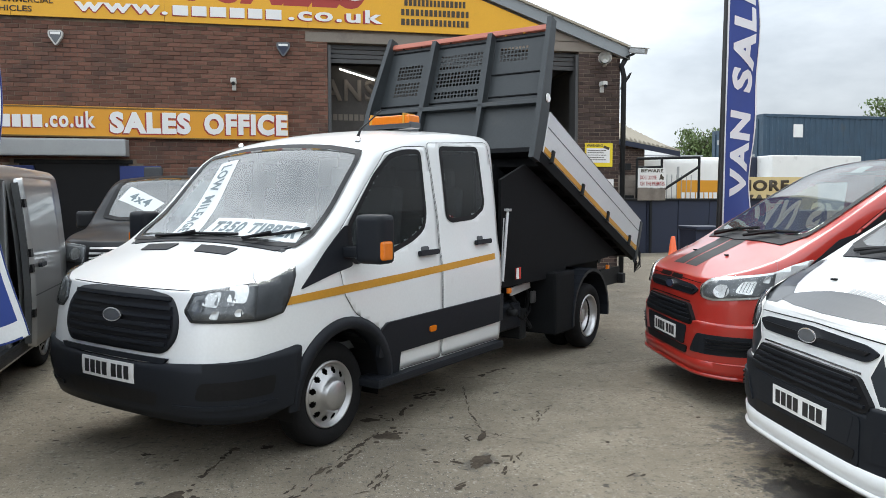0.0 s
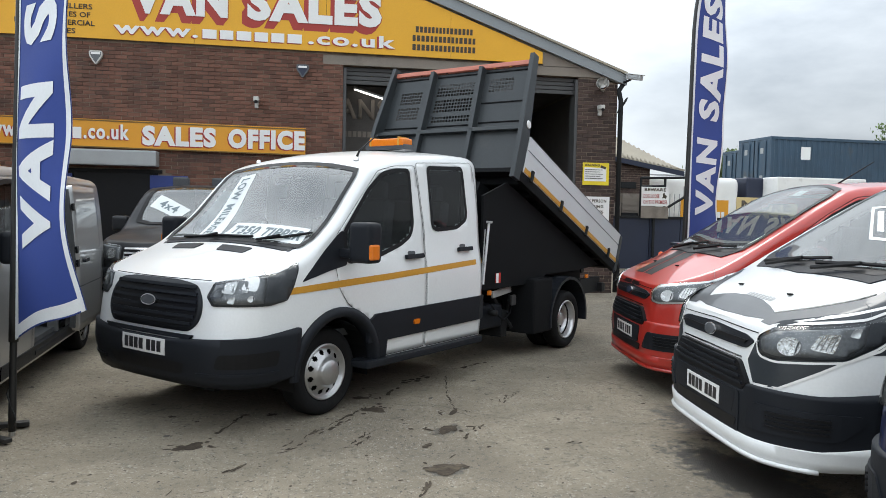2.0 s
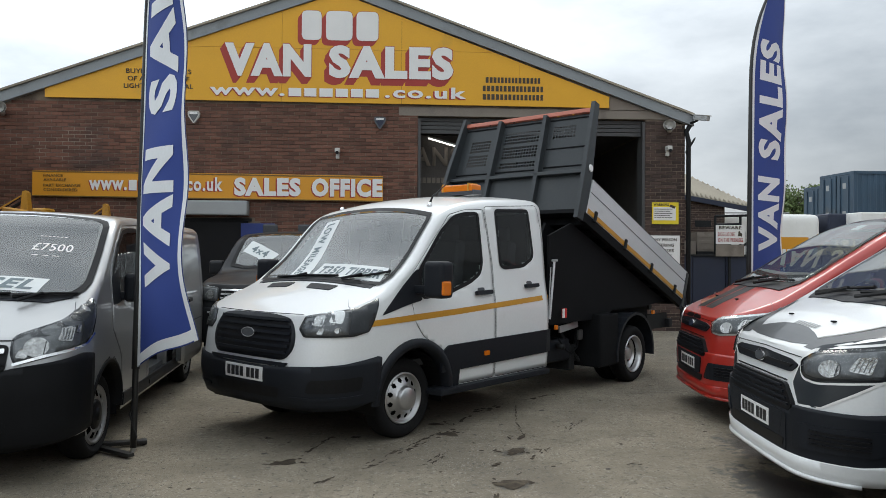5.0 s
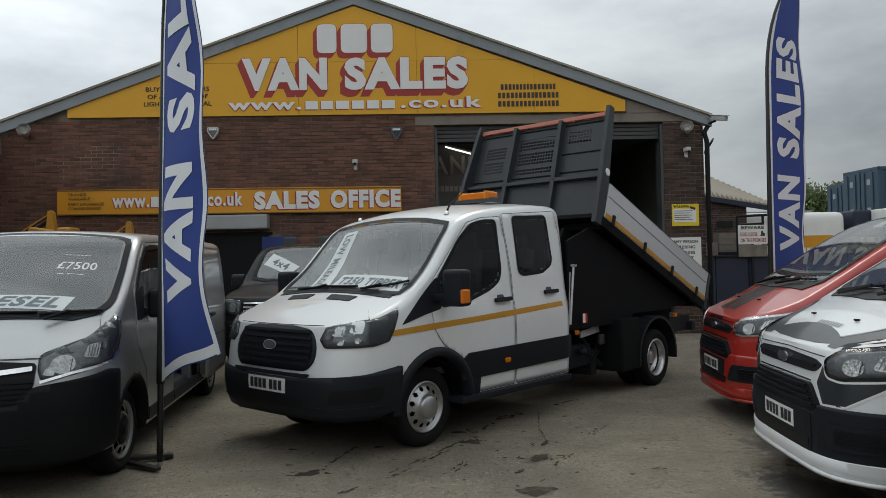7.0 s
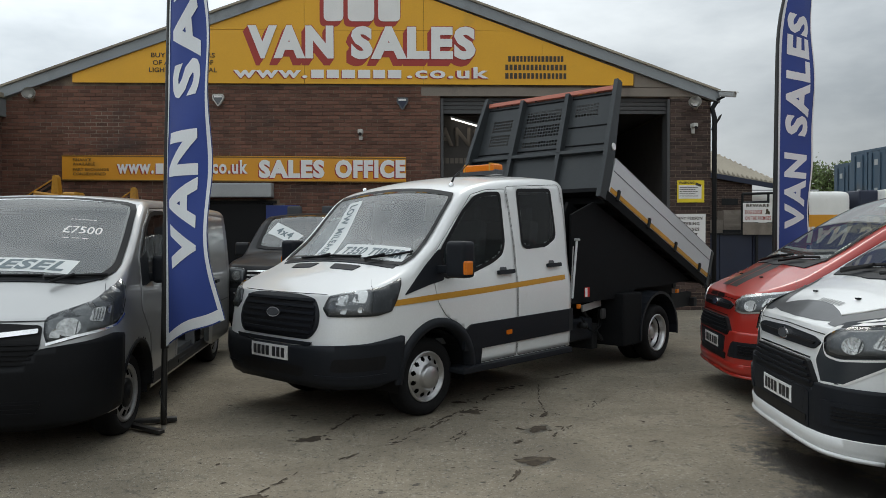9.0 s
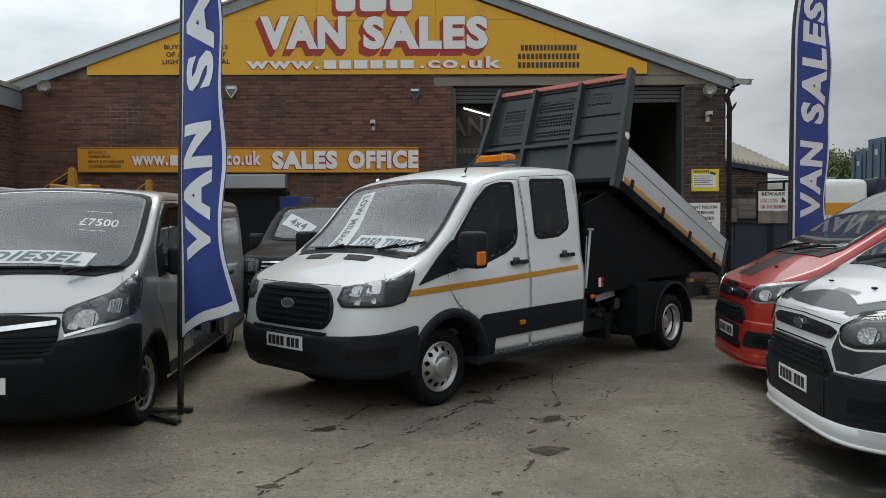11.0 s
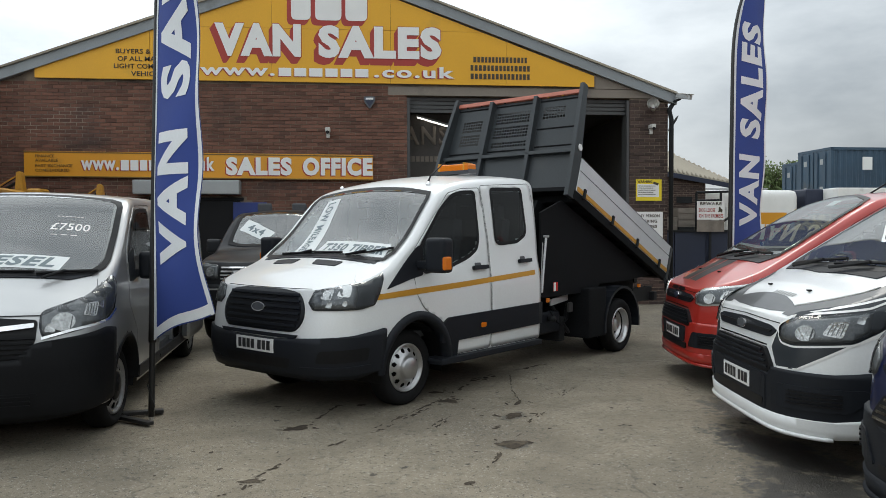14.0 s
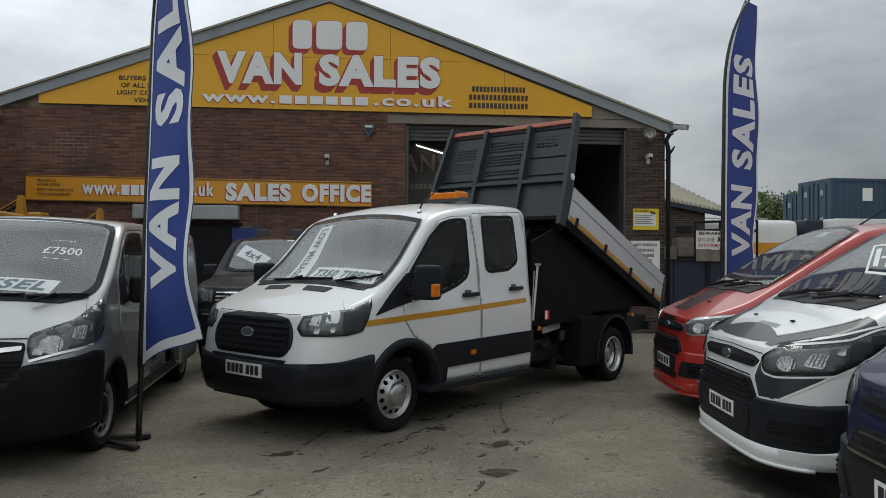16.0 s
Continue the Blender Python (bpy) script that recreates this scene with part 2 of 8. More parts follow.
M_FLAG = material("blue_flag_cloth", (0.026, 0.055, 0.25), 0.8, vary=0.10, scale=4.0, fine=300, bump=0.0006)
M_FLAGW = material("white_flag_print", (0.72, 0.74, 0.76), 0.8, vary=0.05)
M_POLE = material("black_pole", (0.012, 0.012, 0.012), 0.4, vary=0.2)
M_CONT = material("blue_container_steel", (0.030, 0.062, 0.098), 0.55, vary=0.3, scale=1.2, dirt=(0.075, 0.07, 0.06), dirt_at=0.66)
M_NAVY = material("navy_hoarding", (0.012, 0.018, 0.040), 0.6, vary=0.2, scale=2.0)
M_TANK = material("white_tank_paint", (0.72, 0.72, 0.70), 0.4, vary=0.06, dirt=(0.5, 0.49, 0.46), dirt_at=0.66)
M_CREAM = material("cream_banner", (0.60, 0.46, 0.22), 0.7, vary=0.08)
M_CONE = material("orange_cone", (0.75, 0.12, 0.03), 0.5, vary=0.08)
M_RUST = material("yellow_machine_paint", (0.50, 0.24, 0.02), 0.5, vary=0.2, dirt=(0.16, 0.09, 0.04), dirt_at=0.6)
M_WARNY = material("yellow_warning_board", (0.72, 0.55, 0.02), 0.5, vary=0.05)
M_BARK = material("bark", (0.09, 0.07, 0.05), 0.9, vary=0.3, bump=0.004)
M_LEAF = material("spring_leaves", (0.10, 0.145, 0.045), 0.6, vary=0.3, spread=0.4)
M_TUBE = lamp_material("fluorescent_tube", (1.0, 0.98, 0.92), 2.5)
M_HORN = material("grey_horn", (0.50, 0.49, 0.46), 0.5, vary=0.08)

# ---- building helpers ----
def part(name, bm, mat, parent=None, label="", smooth=False):
    """Links a bmesh as one mesh object under a thing or a part."""
    me = bpy.data.meshes.new(name)
    if smooth:
        for f in bm.faces:
            f.smooth = True
    bm.to_mesh(me)
    bm.free()
    me.materials.append(mat)
    ob = new(name, me)
    if parent is not None:
        ob.parent = parent
    if label:
        ob["label"] = label
    return ob


def thing(name, m, label, category, group="", kind=""):
    ob = new(name)
    ob.empty_display_size = 0.3
    ob.matrix_world = m
    return tagged(ob, label, category, group, kind)


def box(bm, c, size, bevel=0.0, rot=None, seg=2):
    g = bmesh.ops.create_cube(bm, size=1.0)
    vs = g["verts"]
    bmesh.ops.scale(bm, vec=size, verts=vs)
    if bevel:
        es = list({e for v in vs for e in v.link_edges})
        r = bmesh.ops.bevel(bm, geom=es, offset=bevel, segments=seg, profile=0.7, affect="EDGES")
        vs = list({v for f in r["faces"] for v in f.verts} | {v for v in vs if v.is_valid})
    if rot is not None:
        bmesh.ops.rotate(bm, cent=(0, 0, 0), matrix=rot, verts=vs)
    bmesh.ops.translate(bm, vec=c, verts=vs)
    return vs


def one_box(c, size, bevel=0.0, rot=None, seg=2):
    bm = bmesh.new()
    box(bm, c, size, bevel, rot, seg)
    return bm


def tube(bm, pts, r, seg=10, cap=True):
    pts = [Vector(p) for p in pts]
    rings = []
    side = None
    for i, p in enumerate(pts):
        d = (pts[min(i + 1, len(pts) - 1)] - pts[max(i - 1, 0)]).normalized()
        ref = Vector((0, 0, 1)) if abs(d.z) < 0.9 else Vector((1, 0, 0))
        side = d.cross(ref).normalized() if side is None else (side - d * side.dot(d)).normalized()
        up = d.cross(side)
        rr = r[i] if isinstance(r, (list, tuple)) else r
        rings.append([bm.verts.new(p + (side * math.cos(2 * math.pi * k / seg) + up * math.sin(2 * math.pi * k / seg)) * rr) for k in range(seg)])
    for a, b in zip(rings, rings[1:]):
        for k in range(seg):
            bm.faces.new((a[k], a[(k + 1) % seg], b[(k + 1) % seg], b[k]))
    if cap:
        bm.faces.new(rings[0][::-1])
        bm.faces.new(rings[-1])
    return bm


def lathe(bm, profile, seg=40, m=Matrix(), skip=None):
    """Turns a profile of (radius, along) about the local Y axis."""
    rings = []
    for r, y in profile:
        rings.append([bm.verts.new(m @ Vector((r * math.cos(2 * math.pi * k / seg), y, r * math.sin(2 * math.pi * k / seg)))) for k in range(seg)])
    for i in range(len(rings) - 1):
        for k in range(seg):
            if skip and skip(i, k):
                continue
            a, b = rings[i], rings[i + 1]
            bm.faces.new((a[k], a[(k + 1) % seg], b[(k + 1) % seg], b[k]))
    return bm


def prism(bm, poly, y0, y1, m=Matrix()):
    """A flat outline in x and z, given thickness along y."""
    f = [bm.verts.new(m @ Vector((x, y0, z))) for x, z in poly]
    b = [bm.verts.new(m @ Vector((x, y1, z))) for x, z in poly]
    bm.faces.new(f)
    bm.faces.new(b[::-1])
    for i in range(len(poly)):
        j = (i + 1) % len(poly)
        bm.faces.new((f[i], b[i], b[j], f[j]))
    return bm


def clip(poly, axis, value, keep_less):
    out = []
    for i in range(len(poly)):
        p, q = poly[i], poly[(i + 1) % len(poly)]
        pi, qi = (p[axis] <= value) == keep_less, (q[axis] <= value) == keep_less
        if pi:
            out.append(p)
        if pi != qi:
            t = (value - p[axis]) / (q[axis] - p[axis])
            out.append((p[0] + t * (q[0] - p[0]), p[1] + t * (q[1] - p[1])))
    return out


def inside(poly, x, y):
    hit = False
    for i in range(len(poly)):
        (x1, y1), (x2, y2) = poly[i], poly[i - 1]
        if (y1 > y) != (y2 > y) and x < (x2 - x1) * (y - y1) / (y2 - y1) + x1:
            hit = not hit
    return hit


def grow(poly, d):
    """The outline moved outward by d (inward if negative)."""
    area = sum(p[0] * q[1] - q[0] * p[1] for p, q in zip(poly, poly[1:] + poly[:1]))
    sg = 1 if area > 0 else -1
    out = []
    for i in range(len(poly)):
        p0, p1, p2 = (Vector(poly[k % len(poly)]) for k in (i - 1, i, i + 1))
        e1, e2 = (p1 - p0).normalized(), (p2 - p1).normalized()
        n1, n2 = Vector((e1.y, -e1.x)) * sg, Vector((e2.y, -e2.x)) * sg
        n = n1 + n2
        n = n / max(n.length_squared / 2, 0.35)
        out.append(tuple(p1 + n * d))
    return out


def soften(poly, r=0.04, seg=4):
    """Rounds the corners of an outline."""
    out = []
    for i in range(len(poly)):
        p0, p1, p2 = (Vector(poly[k % len(poly)]) for k in (i - 1, i, i + 1))
        d1, d2 = p0 - p1, p2 - p1
        k = min(r, d1.length * 0.45, d2.length * 0.45)
        a, b = p1 + d1.normalized() * k, p1 + d2.normalized() * k
        for j in range(seg + 1):
            t = j / seg
            out.append(tuple(a * (1 - t) ** 2 + p1 * 2 * t * (1 - t) + b * t ** 2))
    return out


def flat_cells(poly, h):
    """A flat bmesh of an outline in x and y, cut into cells of size h."""
    bm = bmesh.new()
    bm.faces.new([bm.verts.new((p[0], p[1], 0)) for p in poly])
    cut_cells(bm, h)
    return bm


def cut_cells(bm, h):
    xs, ys = [v.co.x for v in bm.verts], [v.co.y for v in bm.verts]
    for axis, lo, hi in ((0, min(xs), max(xs)), (1, min(ys), max(ys))):
        n = int((hi - lo) / h)
        for k in range(1, n + 1):
            c = lo + (hi - lo) * k / (n + 1)
            co, no = ((c, 0, 0), (1, 0, 0)) if axis == 0 else ((0, c, 0), (0, 1, 0))
            bmesh.ops.bisect_plane(bm, geom=bm.verts[:] + bm.edges[:] + bm.faces[:], plane_co=co, plane_no=no, dist=1e-6)


def wrap(bm, surf, off, skirt=0.01):
    """Lays a flat bmesh on a surface surf(x, y, off), with its rim turned inward by skirt."""
    flat = {v: (v.co.x, v.co.y) for v in bm.verts}
    rim = [e for e in bm.edges if len(e.link_faces) == 1] if skirt else []
    low = {}
    for e in rim:
        for v in e.verts:
            if v not in low:
                low[v] = bm.verts.new(surf(*flat[v], off - skirt))
    for v, (x, y) in flat.items():
        v.co = surf(x, y, off)
    for f in bm.faces:
        f.normal_update()
    big = max(bm.faces, key=lambda f: f.calc_area())
    c = big.calc_center_median()
    near = min(flat, key=lambda v: (v.co - c).length)
    x, y = flat[near]
    if big.normal.dot(Vector(surf(x, y, off + 0.01)) - Vector(surf(x, y, off))) < 0:
        bmesh.ops.reverse_faces(bm, faces=bm.faces[:])
    for e in rim:
        a, b = e.verts
        f = e.link_faces[0]
        loops = [lp.vert for lp in f.loops]
        i = loops.index(a)
        if loops[(i + 1) % len(loops)] is b:
            a, b = b, a
        bm.faces.new((a, b, low[b], low[a]))
    return bm


TEXTS = {}


def text_bm(txt, w, h, bold=0.0, slant=0.0, depth=0.0):
    """Lettering in the built-in font, stretched to w by h, its lower left corner at the origin, in x and y."""
    key = (txt, bold)
    if key not in TEXTS:
        cu = bpy.data.curves.new("lettering", "FONT")
        cu.body, cu.offset, cu.resolution_u, cu.space_character = txt, bold, 3, 1.14 if bold >= 0.02 else 1.03
        ob = new("lettering", cu)
        dg = bpy.context.evaluated_depsgraph_get()
        dg.update()
        TEXTS[key] = bpy.data.meshes.new_from_object(ob.evaluated_get(dg))
        bpy.data.objects.remove(ob)
        bpy.data.curves.remove(cu)
    bm = bmesh.new()
    bm.from_mesh(TEXTS[key])
    x0, x1 = min(v.co.x for v in bm.verts), max(v.co.x for v in bm.verts)
    y0, y1 = min(v.co.y for v in bm.verts), max(v.co.y for v in bm.verts)
    for v in bm.verts:
        v.co.y = (v.co.y - y0) / (y1 - y0) * h
        v.co.x = (v.co.x - x0) / (x1 - x0) * w + slant * v.co.y
        v.co.z = 0
    if depth:
        thicken(bm, depth)
    return bm


def thicken(bm, depth):
    r = bmesh.ops.extrude_face_region(bm, geom=bm.faces[:])
    bmesh.ops.translate(bm, vec=(0, 0, depth), verts=[v for v in r["geom"] if isinstance(v, bmesh.types.BMVert)])
    return bm


def turned(bm, m):
    bmesh.ops.transform(bm, matrix=m, verts=bm.verts[:])
    return bm


def islands(bm):
    """Splits a bmesh into its separate pieces."""
    left, out = set(bm.verts), []
    while left:
        seed = next(iter(left))
        group, todo = {seed}, [seed]
        while todo:
            for e in todo.pop().link_edges:
                for v in e.verts:
                    if v not in group:
                        group.add(v)
                        todo.append(v)
        left -= group
        nb = bmesh.new()
        m = {v: nb.verts.new(v.co) for v in bm.verts if v in group}
        for f in bm.faces:
            if f.verts[0] in group:
                nb.faces.new([m[v] for v in f.verts])
        out.append(nb)
    bm.free()
    return out


def bars_bm(w, h, n, gap=0.3, wide=(1.0, 1.0)):
    """A row of plain bars that stands in for lettering, lower left corner at the origin."""
    bm = bmesh.new()
    sizes = [random.uniform(*wide) for _ in range(n)]
    k = w / (sum(sizes) + gap * (n - 1))
    x = 0.0
    for s in sizes:
        vs = [bm.verts.new((x + a * s * k, b * h, 0)) for a, b in ((0, 0), (1, 0), (1, 1), (0, 1))]
        bm.faces.new(vs)
        x += (s + gap) * k
    return bm


def pchip(pts):
    """A smooth curve through points that never overshoots."""
    xs, ys = [p[0] for p in pts], [p[1] for p in pts]
    n = len(xs)
    d = [(ys[i + 1] - ys[i]) / (xs[i + 1] - xs[i]) for i in range(n - 1)]
    ms = [d[0]] + [0.0 if d[i - 1] * d[i] <= 0 else 2 * d[i - 1] * d[i] / (d[i - 1] + d[i]) for i in range(1, n - 1)] + [d[-1]]

    def at(x):
        if x <= xs[0]:
            return ys[0]
        if x >= xs[-1]:
            return ys[-1]
        i = 0
        while xs[i + 1] < x:
            i += 1
        h = xs[i + 1] - xs[i]
        t = (x - xs[i]) / h
        return (ys[i] * (1 + 2 * t) * (1 - t) ** 2 + h * ms[i] * t * (1 - t) ** 2 + ys[i + 1] * t * t * (3 - 2 * t) + h * ms[i + 1] * t * t * (t - 1))
    return at


STAND = Matrix.Rotation(math.pi / 2, 4, "X")     # lays a flat x-y drawing upright, facing -y

# ---- ground: one worn concrete and tarmac sheet to the horizon ----
# oil stains, drips, tyre marks, and wet patches with shadow painted in by the vans: x, y, long, wide, turn in degrees,
# strength
DARK_PATCHES = [(2.1, 3.1, 0.75, 0.20, 84, 0.8), (2.62, 4.3, 0.30, 0.75, 12, 0.85), (3.0, 5.5, 0.35, 0.5, 5, 0.7), (2.45, 3.6, 0.25, 0.5, 20, 0.7), (3.4, 6.1, 0.8, 0.16, 20, 0.6),
          (0.88, 5.51, 0.16, 0.085, 48, 0.5), (0.73, 4.66, 0.13, 0.11, 24, 0.6)]
# dark drips left along the tyre tracks: x, y of the middle, half length, half width, turn in degrees, how closely they lie
TRACKS = [(-1.13, 3.84, 0.10, 0.018, 47, 0.9), (-0.98, 4.24, 0.24, 0.016, 67, 0.8), (-0.68, 4.45, 0.05, 0.02, 44, 0.8), (-0.55, 4.85, 0.12, 0.022, 56, 0.8), (-0.23, 5.2, 0.24, 0.017, 58, 0.6),
          (-0.19, 5.39, 0.24, 0.016, 57, 0.6), (0.07, 5.69, 0.23, 0.020, 57, 0.8), (0.12, 5.88, 0.39, 0.018, 59, 0.7), (0.54, 6.66, 0.23, 0.03, 64, 0.8), (0.83, 7.19, 0.22, 0.05, 42, 0.8),
          (1.56, 7.84, 0.21, 0.035, 42, 0.9), (-0.75, 5.67, 0.35, 0.018, 74, 0.8), (1.07, 5.45, 0.20, 0.016, 57, 0.7), (0.52, 4.25, 0.21, 0.02, 67, 0.8), (0.82, 4.91, 0.05, 0.02, 50, 0.8)]
SCUFFS = [(0.22, 5.36, 0.13, 0.012, 64, 0.8), (0.28, 5.36, 0.16, 0.012, 63, 0.8), (0.30, 5.47, 0.13, 0.010, 58, 0.7), (0.14, 5.18, 0.03, 0.016, 33, 0.9), (1.56, 6.46, 0.20, 0.012, 62, 0.8), (1.61, 6.45, 0.22, 0.012, 60, 0.8),
          (1.12, 6.99, 0.37, 0.007, 81, 1.0), (1.05, 6.35, 0.27, 0.011, 88, 1.0), (0.67, 5.15, 0.04, 0.03, 16, 0.6), (0.56, 5.39, 0.05, 0.03, 14, 0.6), (1.75, 5.14, 0.09, 0.04, 14, 0.5), (-1.31, 4.28, 0.04, 0.02, 39, 0.8)]
# larger spots: x, y, half length, half width, turn
SPOTS = [(-0.92, 5.27, 0.10, 0.055, 43), (-0.63, 6.04, 0.04, 0.024, 51), (0.39, 6.13, 0.08, 0.09, 11), (0.29, 6.51, 0.07, 0.05, -29), (-0.42, 6.04, 0.04, 0.027, 19), (-1.18, 6.04, 0.03, 0.03, 28),
         (0.88, 5.51, 0.13, 0.06, 48), (1.02, 6.0, 0.12, 0.025, 67), (0.73, 4.66, 0.10, 0.085, 24), (-1.08, 4.0, 0.07, 0.035, 10), (0.30, 3.84, 0.04, 0.023, 18)]


def oil_marks():
    """Ragged thin films of oil on the yard: rows of drips, spots, and stray specks."""
    rnd = random.Random(21)
    bm = bmesh.new()

    def blot(x, y, a, c, turn, n=11, rag=0.35):
        z = 0.0025 + rnd.random() * 0.0015
        co, si = math.cos(turn), math.sin(turn)
        rim = [rnd.uniform(1 - rag, 1 + rag) for _ in range(n)]
        vs = []
        for k in range(n):
            r = (rim[k] + 0.8 * rim[k - 1] + 0.5 * rim[k - 2]) / 2.3
            u, v = a * r * math.cos(2 * math.pi * k / n), c * r * math.sin(2 * math.pi * k / n)
            vs.append(bm.verts.new((x + u * co - v * si, y + u * si + v * co, z)))
        bm.faces.new(vs)

    for x, y, half, w, turn, close in TRACKS + SCUFFS:
        t = radians(turn)
        for k in range(max(2, int(half * 2 / 0.026))):
            if rnd.random() > close * 0.8:
                continue
            u, v = rnd.uniform(-half, half), rnd.gauss(0, w * 0.45)
            blot(x + u * math.cos(t) - v * math.sin(t), y + u * math.sin(t) + v * math.cos(t), rnd.uniform(0.012, 0.055), rnd.uniform(0.25, 0.7) * w, t + rnd.gauss(0, 0.25))
    for x, y, a, c, turn in SPOTS:
        blot(x, y, a, c, radians(turn), 22, 0.6)
        for k in range(9):
            u, v = rnd.gauss(0, a), rnd.gauss(0, c)
            blot(x + u, y + v, rnd.uniform(0.1, 0.4) * a, rnd.uniform(0.1, 0.35) * c, rnd.uniform(0, 3), 9)
    for k in range(430):
        y = rnd.uniform(2.6, 12.5)
        x = rnd.uniform(-0.36, 0.36) * (y + 1.5)
        q = rnd.random() ** 3
        blot(x, y, 0.006 + 0.018 * q, 0.004 + 0.010 * q, rnd.gauss(0.9, 0.6), 8, 0.45)
    return bm


def ground_material():
    m = bpy.data.materials.new("yard_surface")
    m.use_nodes = True
    n, l = m.node_tree.nodes, m.node_tree.links
    b = n["Principled BSDF"]
    co = n.new("ShaderNodeTexCoord")

    def noise_node(scale, detail=6.0, rough=0.6):
        t = n.new("ShaderNodeTexNoise")
        t.inputs["Scale"].default_value, t.inputs["Detail"].default_value, t.inputs["Roughness"].default_value = scale, detail, rough
        l.new(co.outputs["Object"], t.inputs["Vector"])
        return t.outputs["Fac"]

    def ramp(fac, lo, hi):
        r = n.new("ShaderNodeMapRange")
        r.inputs["From Min"].default_value, r.inputs["From Max"].default_value = lo, hi
        l.new(fac, r.inputs["Value"])
        return r.outputs["Result"]

    def blend(a, c, fac):
        x = n.new("ShaderNodeMix")
        x.data_type = "RGBA"
        l.new(fac, x.inputs["Factor"])
        for sock, val in (("A", a), ("B", c)):
            if isinstance(val, tuple):
                x.inputs[sock].default_value = (*val, 1)
            else:
                l.new(val, x.inputs[sock])
        return x.outputs["Result"]

    def mathn(op, a, c):
        x = n.new("ShaderNodeMath")
        x.operation = op
        for i, val in enumerate((a, c)):
            if isinstance(val, (int, float)):
                x.inputs[i].default_value = val
            else:
                l.new(val, x.inputs[i])
        return x.outputs[0]

    big, mid, fine, grit = noise_node(0.28, 8), noise_node(1.6, 8, 0.65), noise_node(14, 6), noise_node(150, 3)
    col = blend((0.170, 0.142, 0.101), (0.262, 0.224, 0.163), ramp(mid, 0.32, 0.68))
    col = blend(col, (0.106, 0.091, 0.069), ramp(big, 0.48, 0.72))
    col = blend(col, (0.078, 0.069, 0.056), mathn("MULTIPLY", ramp(fine, 0.54, 0.68), 0.6))
    col = blend(col, (0.38, 0.35, 0.30), mathn("MULTIPLY", ramp(grit, 0.56, 0.70), 0.7))
    col = blend(col, (0.05, 0.045, 0.04), mathn("MULTIPLY", ramp(noise_node(38, 4), 0.60, 0.65), 0.8))
    # aggregate: pale and dark chips worn out of the surface
    for sc, seed, tone, amount in ((70.0, 0.0, (0.42, 0.39, 0.34), 0.75), (52.0, 7.3, (0.045, 0.040, 0.034), 0.7), (26.0, 3.1, (0.36, 0.33, 0.28), 0.5)):
        vc = n.new("ShaderNodeTexVoronoi")
        vc.inputs["Scale"].default_value = sc
        of = n.new("ShaderNodeVectorMath")
        of.inputs[1].default_value = (seed, seed * 2, 0)
        l.new(co.outputs["Object"], of.inputs[0])
        l.new(of.outputs["Vector"], vc.inputs["Vector"])
        sp = n.new("ShaderNodeSeparateColor")
        l.new(vc.outputs["Color"], sp.inputs["Color"])
        chip = mathn("MULTIPLY", ramp(vc.outputs["Distance"], 0.36, 0.26), ramp(sp.outputs["Red"], 0.78, 0.80))
        col = blend(col, tone, mathn("MULTIPLY", mathn("MULTIPLY", chip, amount), ramp(mid, 0.35, 0.55)))
    # small dark drips, thin cracks and pale scuffs
    col = blend(col, (0.032, 0.028, 0.024), mathn("MULTIPLY", ramp(noise_node(7.5, 3, 0.5), 0.69, 0.72), 0.8))
    vo = n.new("ShaderNodeTexVoronoi")
    vo.feature = "DISTANCE_TO_EDGE"
    vo.inputs["Scale"].default_value = 0.42
    wv = n.new("ShaderNodeVectorMath")
    wv.operation = "MULTIPLY_ADD"
    wn3 = n.new("ShaderNodeTexNoise")
    wn3.inputs["Scale"].default_value, wn3.inputs["Detail"].default_value = 1.7, 7.0
    l.new(co.outputs["Object"], wn3.inputs["Vector"])
    wv.inputs[1].default_value = (0.9, 0.9, 0.0)
    l.new(wn3.outputs["Color"], wv.inputs[0])
    l.new(co.outputs["Object"], wv.inputs[2])
    l.new(wv.outputs["Vector"], vo.inputs["Vector"])
    crack = mathn("MULTIPLY", ramp(vo.outputs["Distance"], 0.007, 0.002), ramp(noise_node(0.9, 3), 0.50, 0.58))
    col = blend(col, (0.045, 0.038, 0.032), mathn("MULTIPLY", crack, 0.4))
    col = blend(col, (0.30, 0.275, 0.23), mathn("MULTIPLY", ramp(noise_node(4.2, 9, 0.75), 0.62, 0.72), 0.5))
    wob = noise_node(9, 6, 0.7)
    wet = None
    for x, y, a, c, turn, s in DARK_PATCHES:
        mp = n.new("ShaderNodeMapping")
        mp.vector_type = "TEXTURE"
        mp.inputs["Location"].default_value = (x, y, 0)
        mp.inputs["Rotation"].default_value = (0, 0, radians(turn))
        mp.inputs["Scale"].default_value = (a, c, 1000)
        l.new(co.outputs["Object"], mp.inputs["Vector"])
        ln = n.new("ShaderNodeVectorMath")
        ln.operation = "LENGTH"
        l.new(mp.outputs["Vector"], ln.inputs[0])
        d = mathn("ADD", ln.outputs["Value"], mathn("MULTIPLY", mathn("SUBTRACT", wob, 0.5), 2.6))
        k = mathn("MULTIPLY", ramp(d, 1.15, 0.72), min(0.95, s * 1.25))
        wet = k if wet is None else mathn("MAXIMUM", wet, k)
    col = blend(col, (0.030, 0.027, 0.024), wet)
    l.new(col, b.inputs["Base Color"])
    rg = mathn("SUBTRACT", 0.9, mathn("MULTIPLY", wet, 0.4))
    l.new(rg, b.inputs["Roughness"])
    bp = n.new("ShaderNodeBump")
    bp.inputs["Strength"].default_value, bp.inputs["Distance"].default_value = 1.0, 0.012
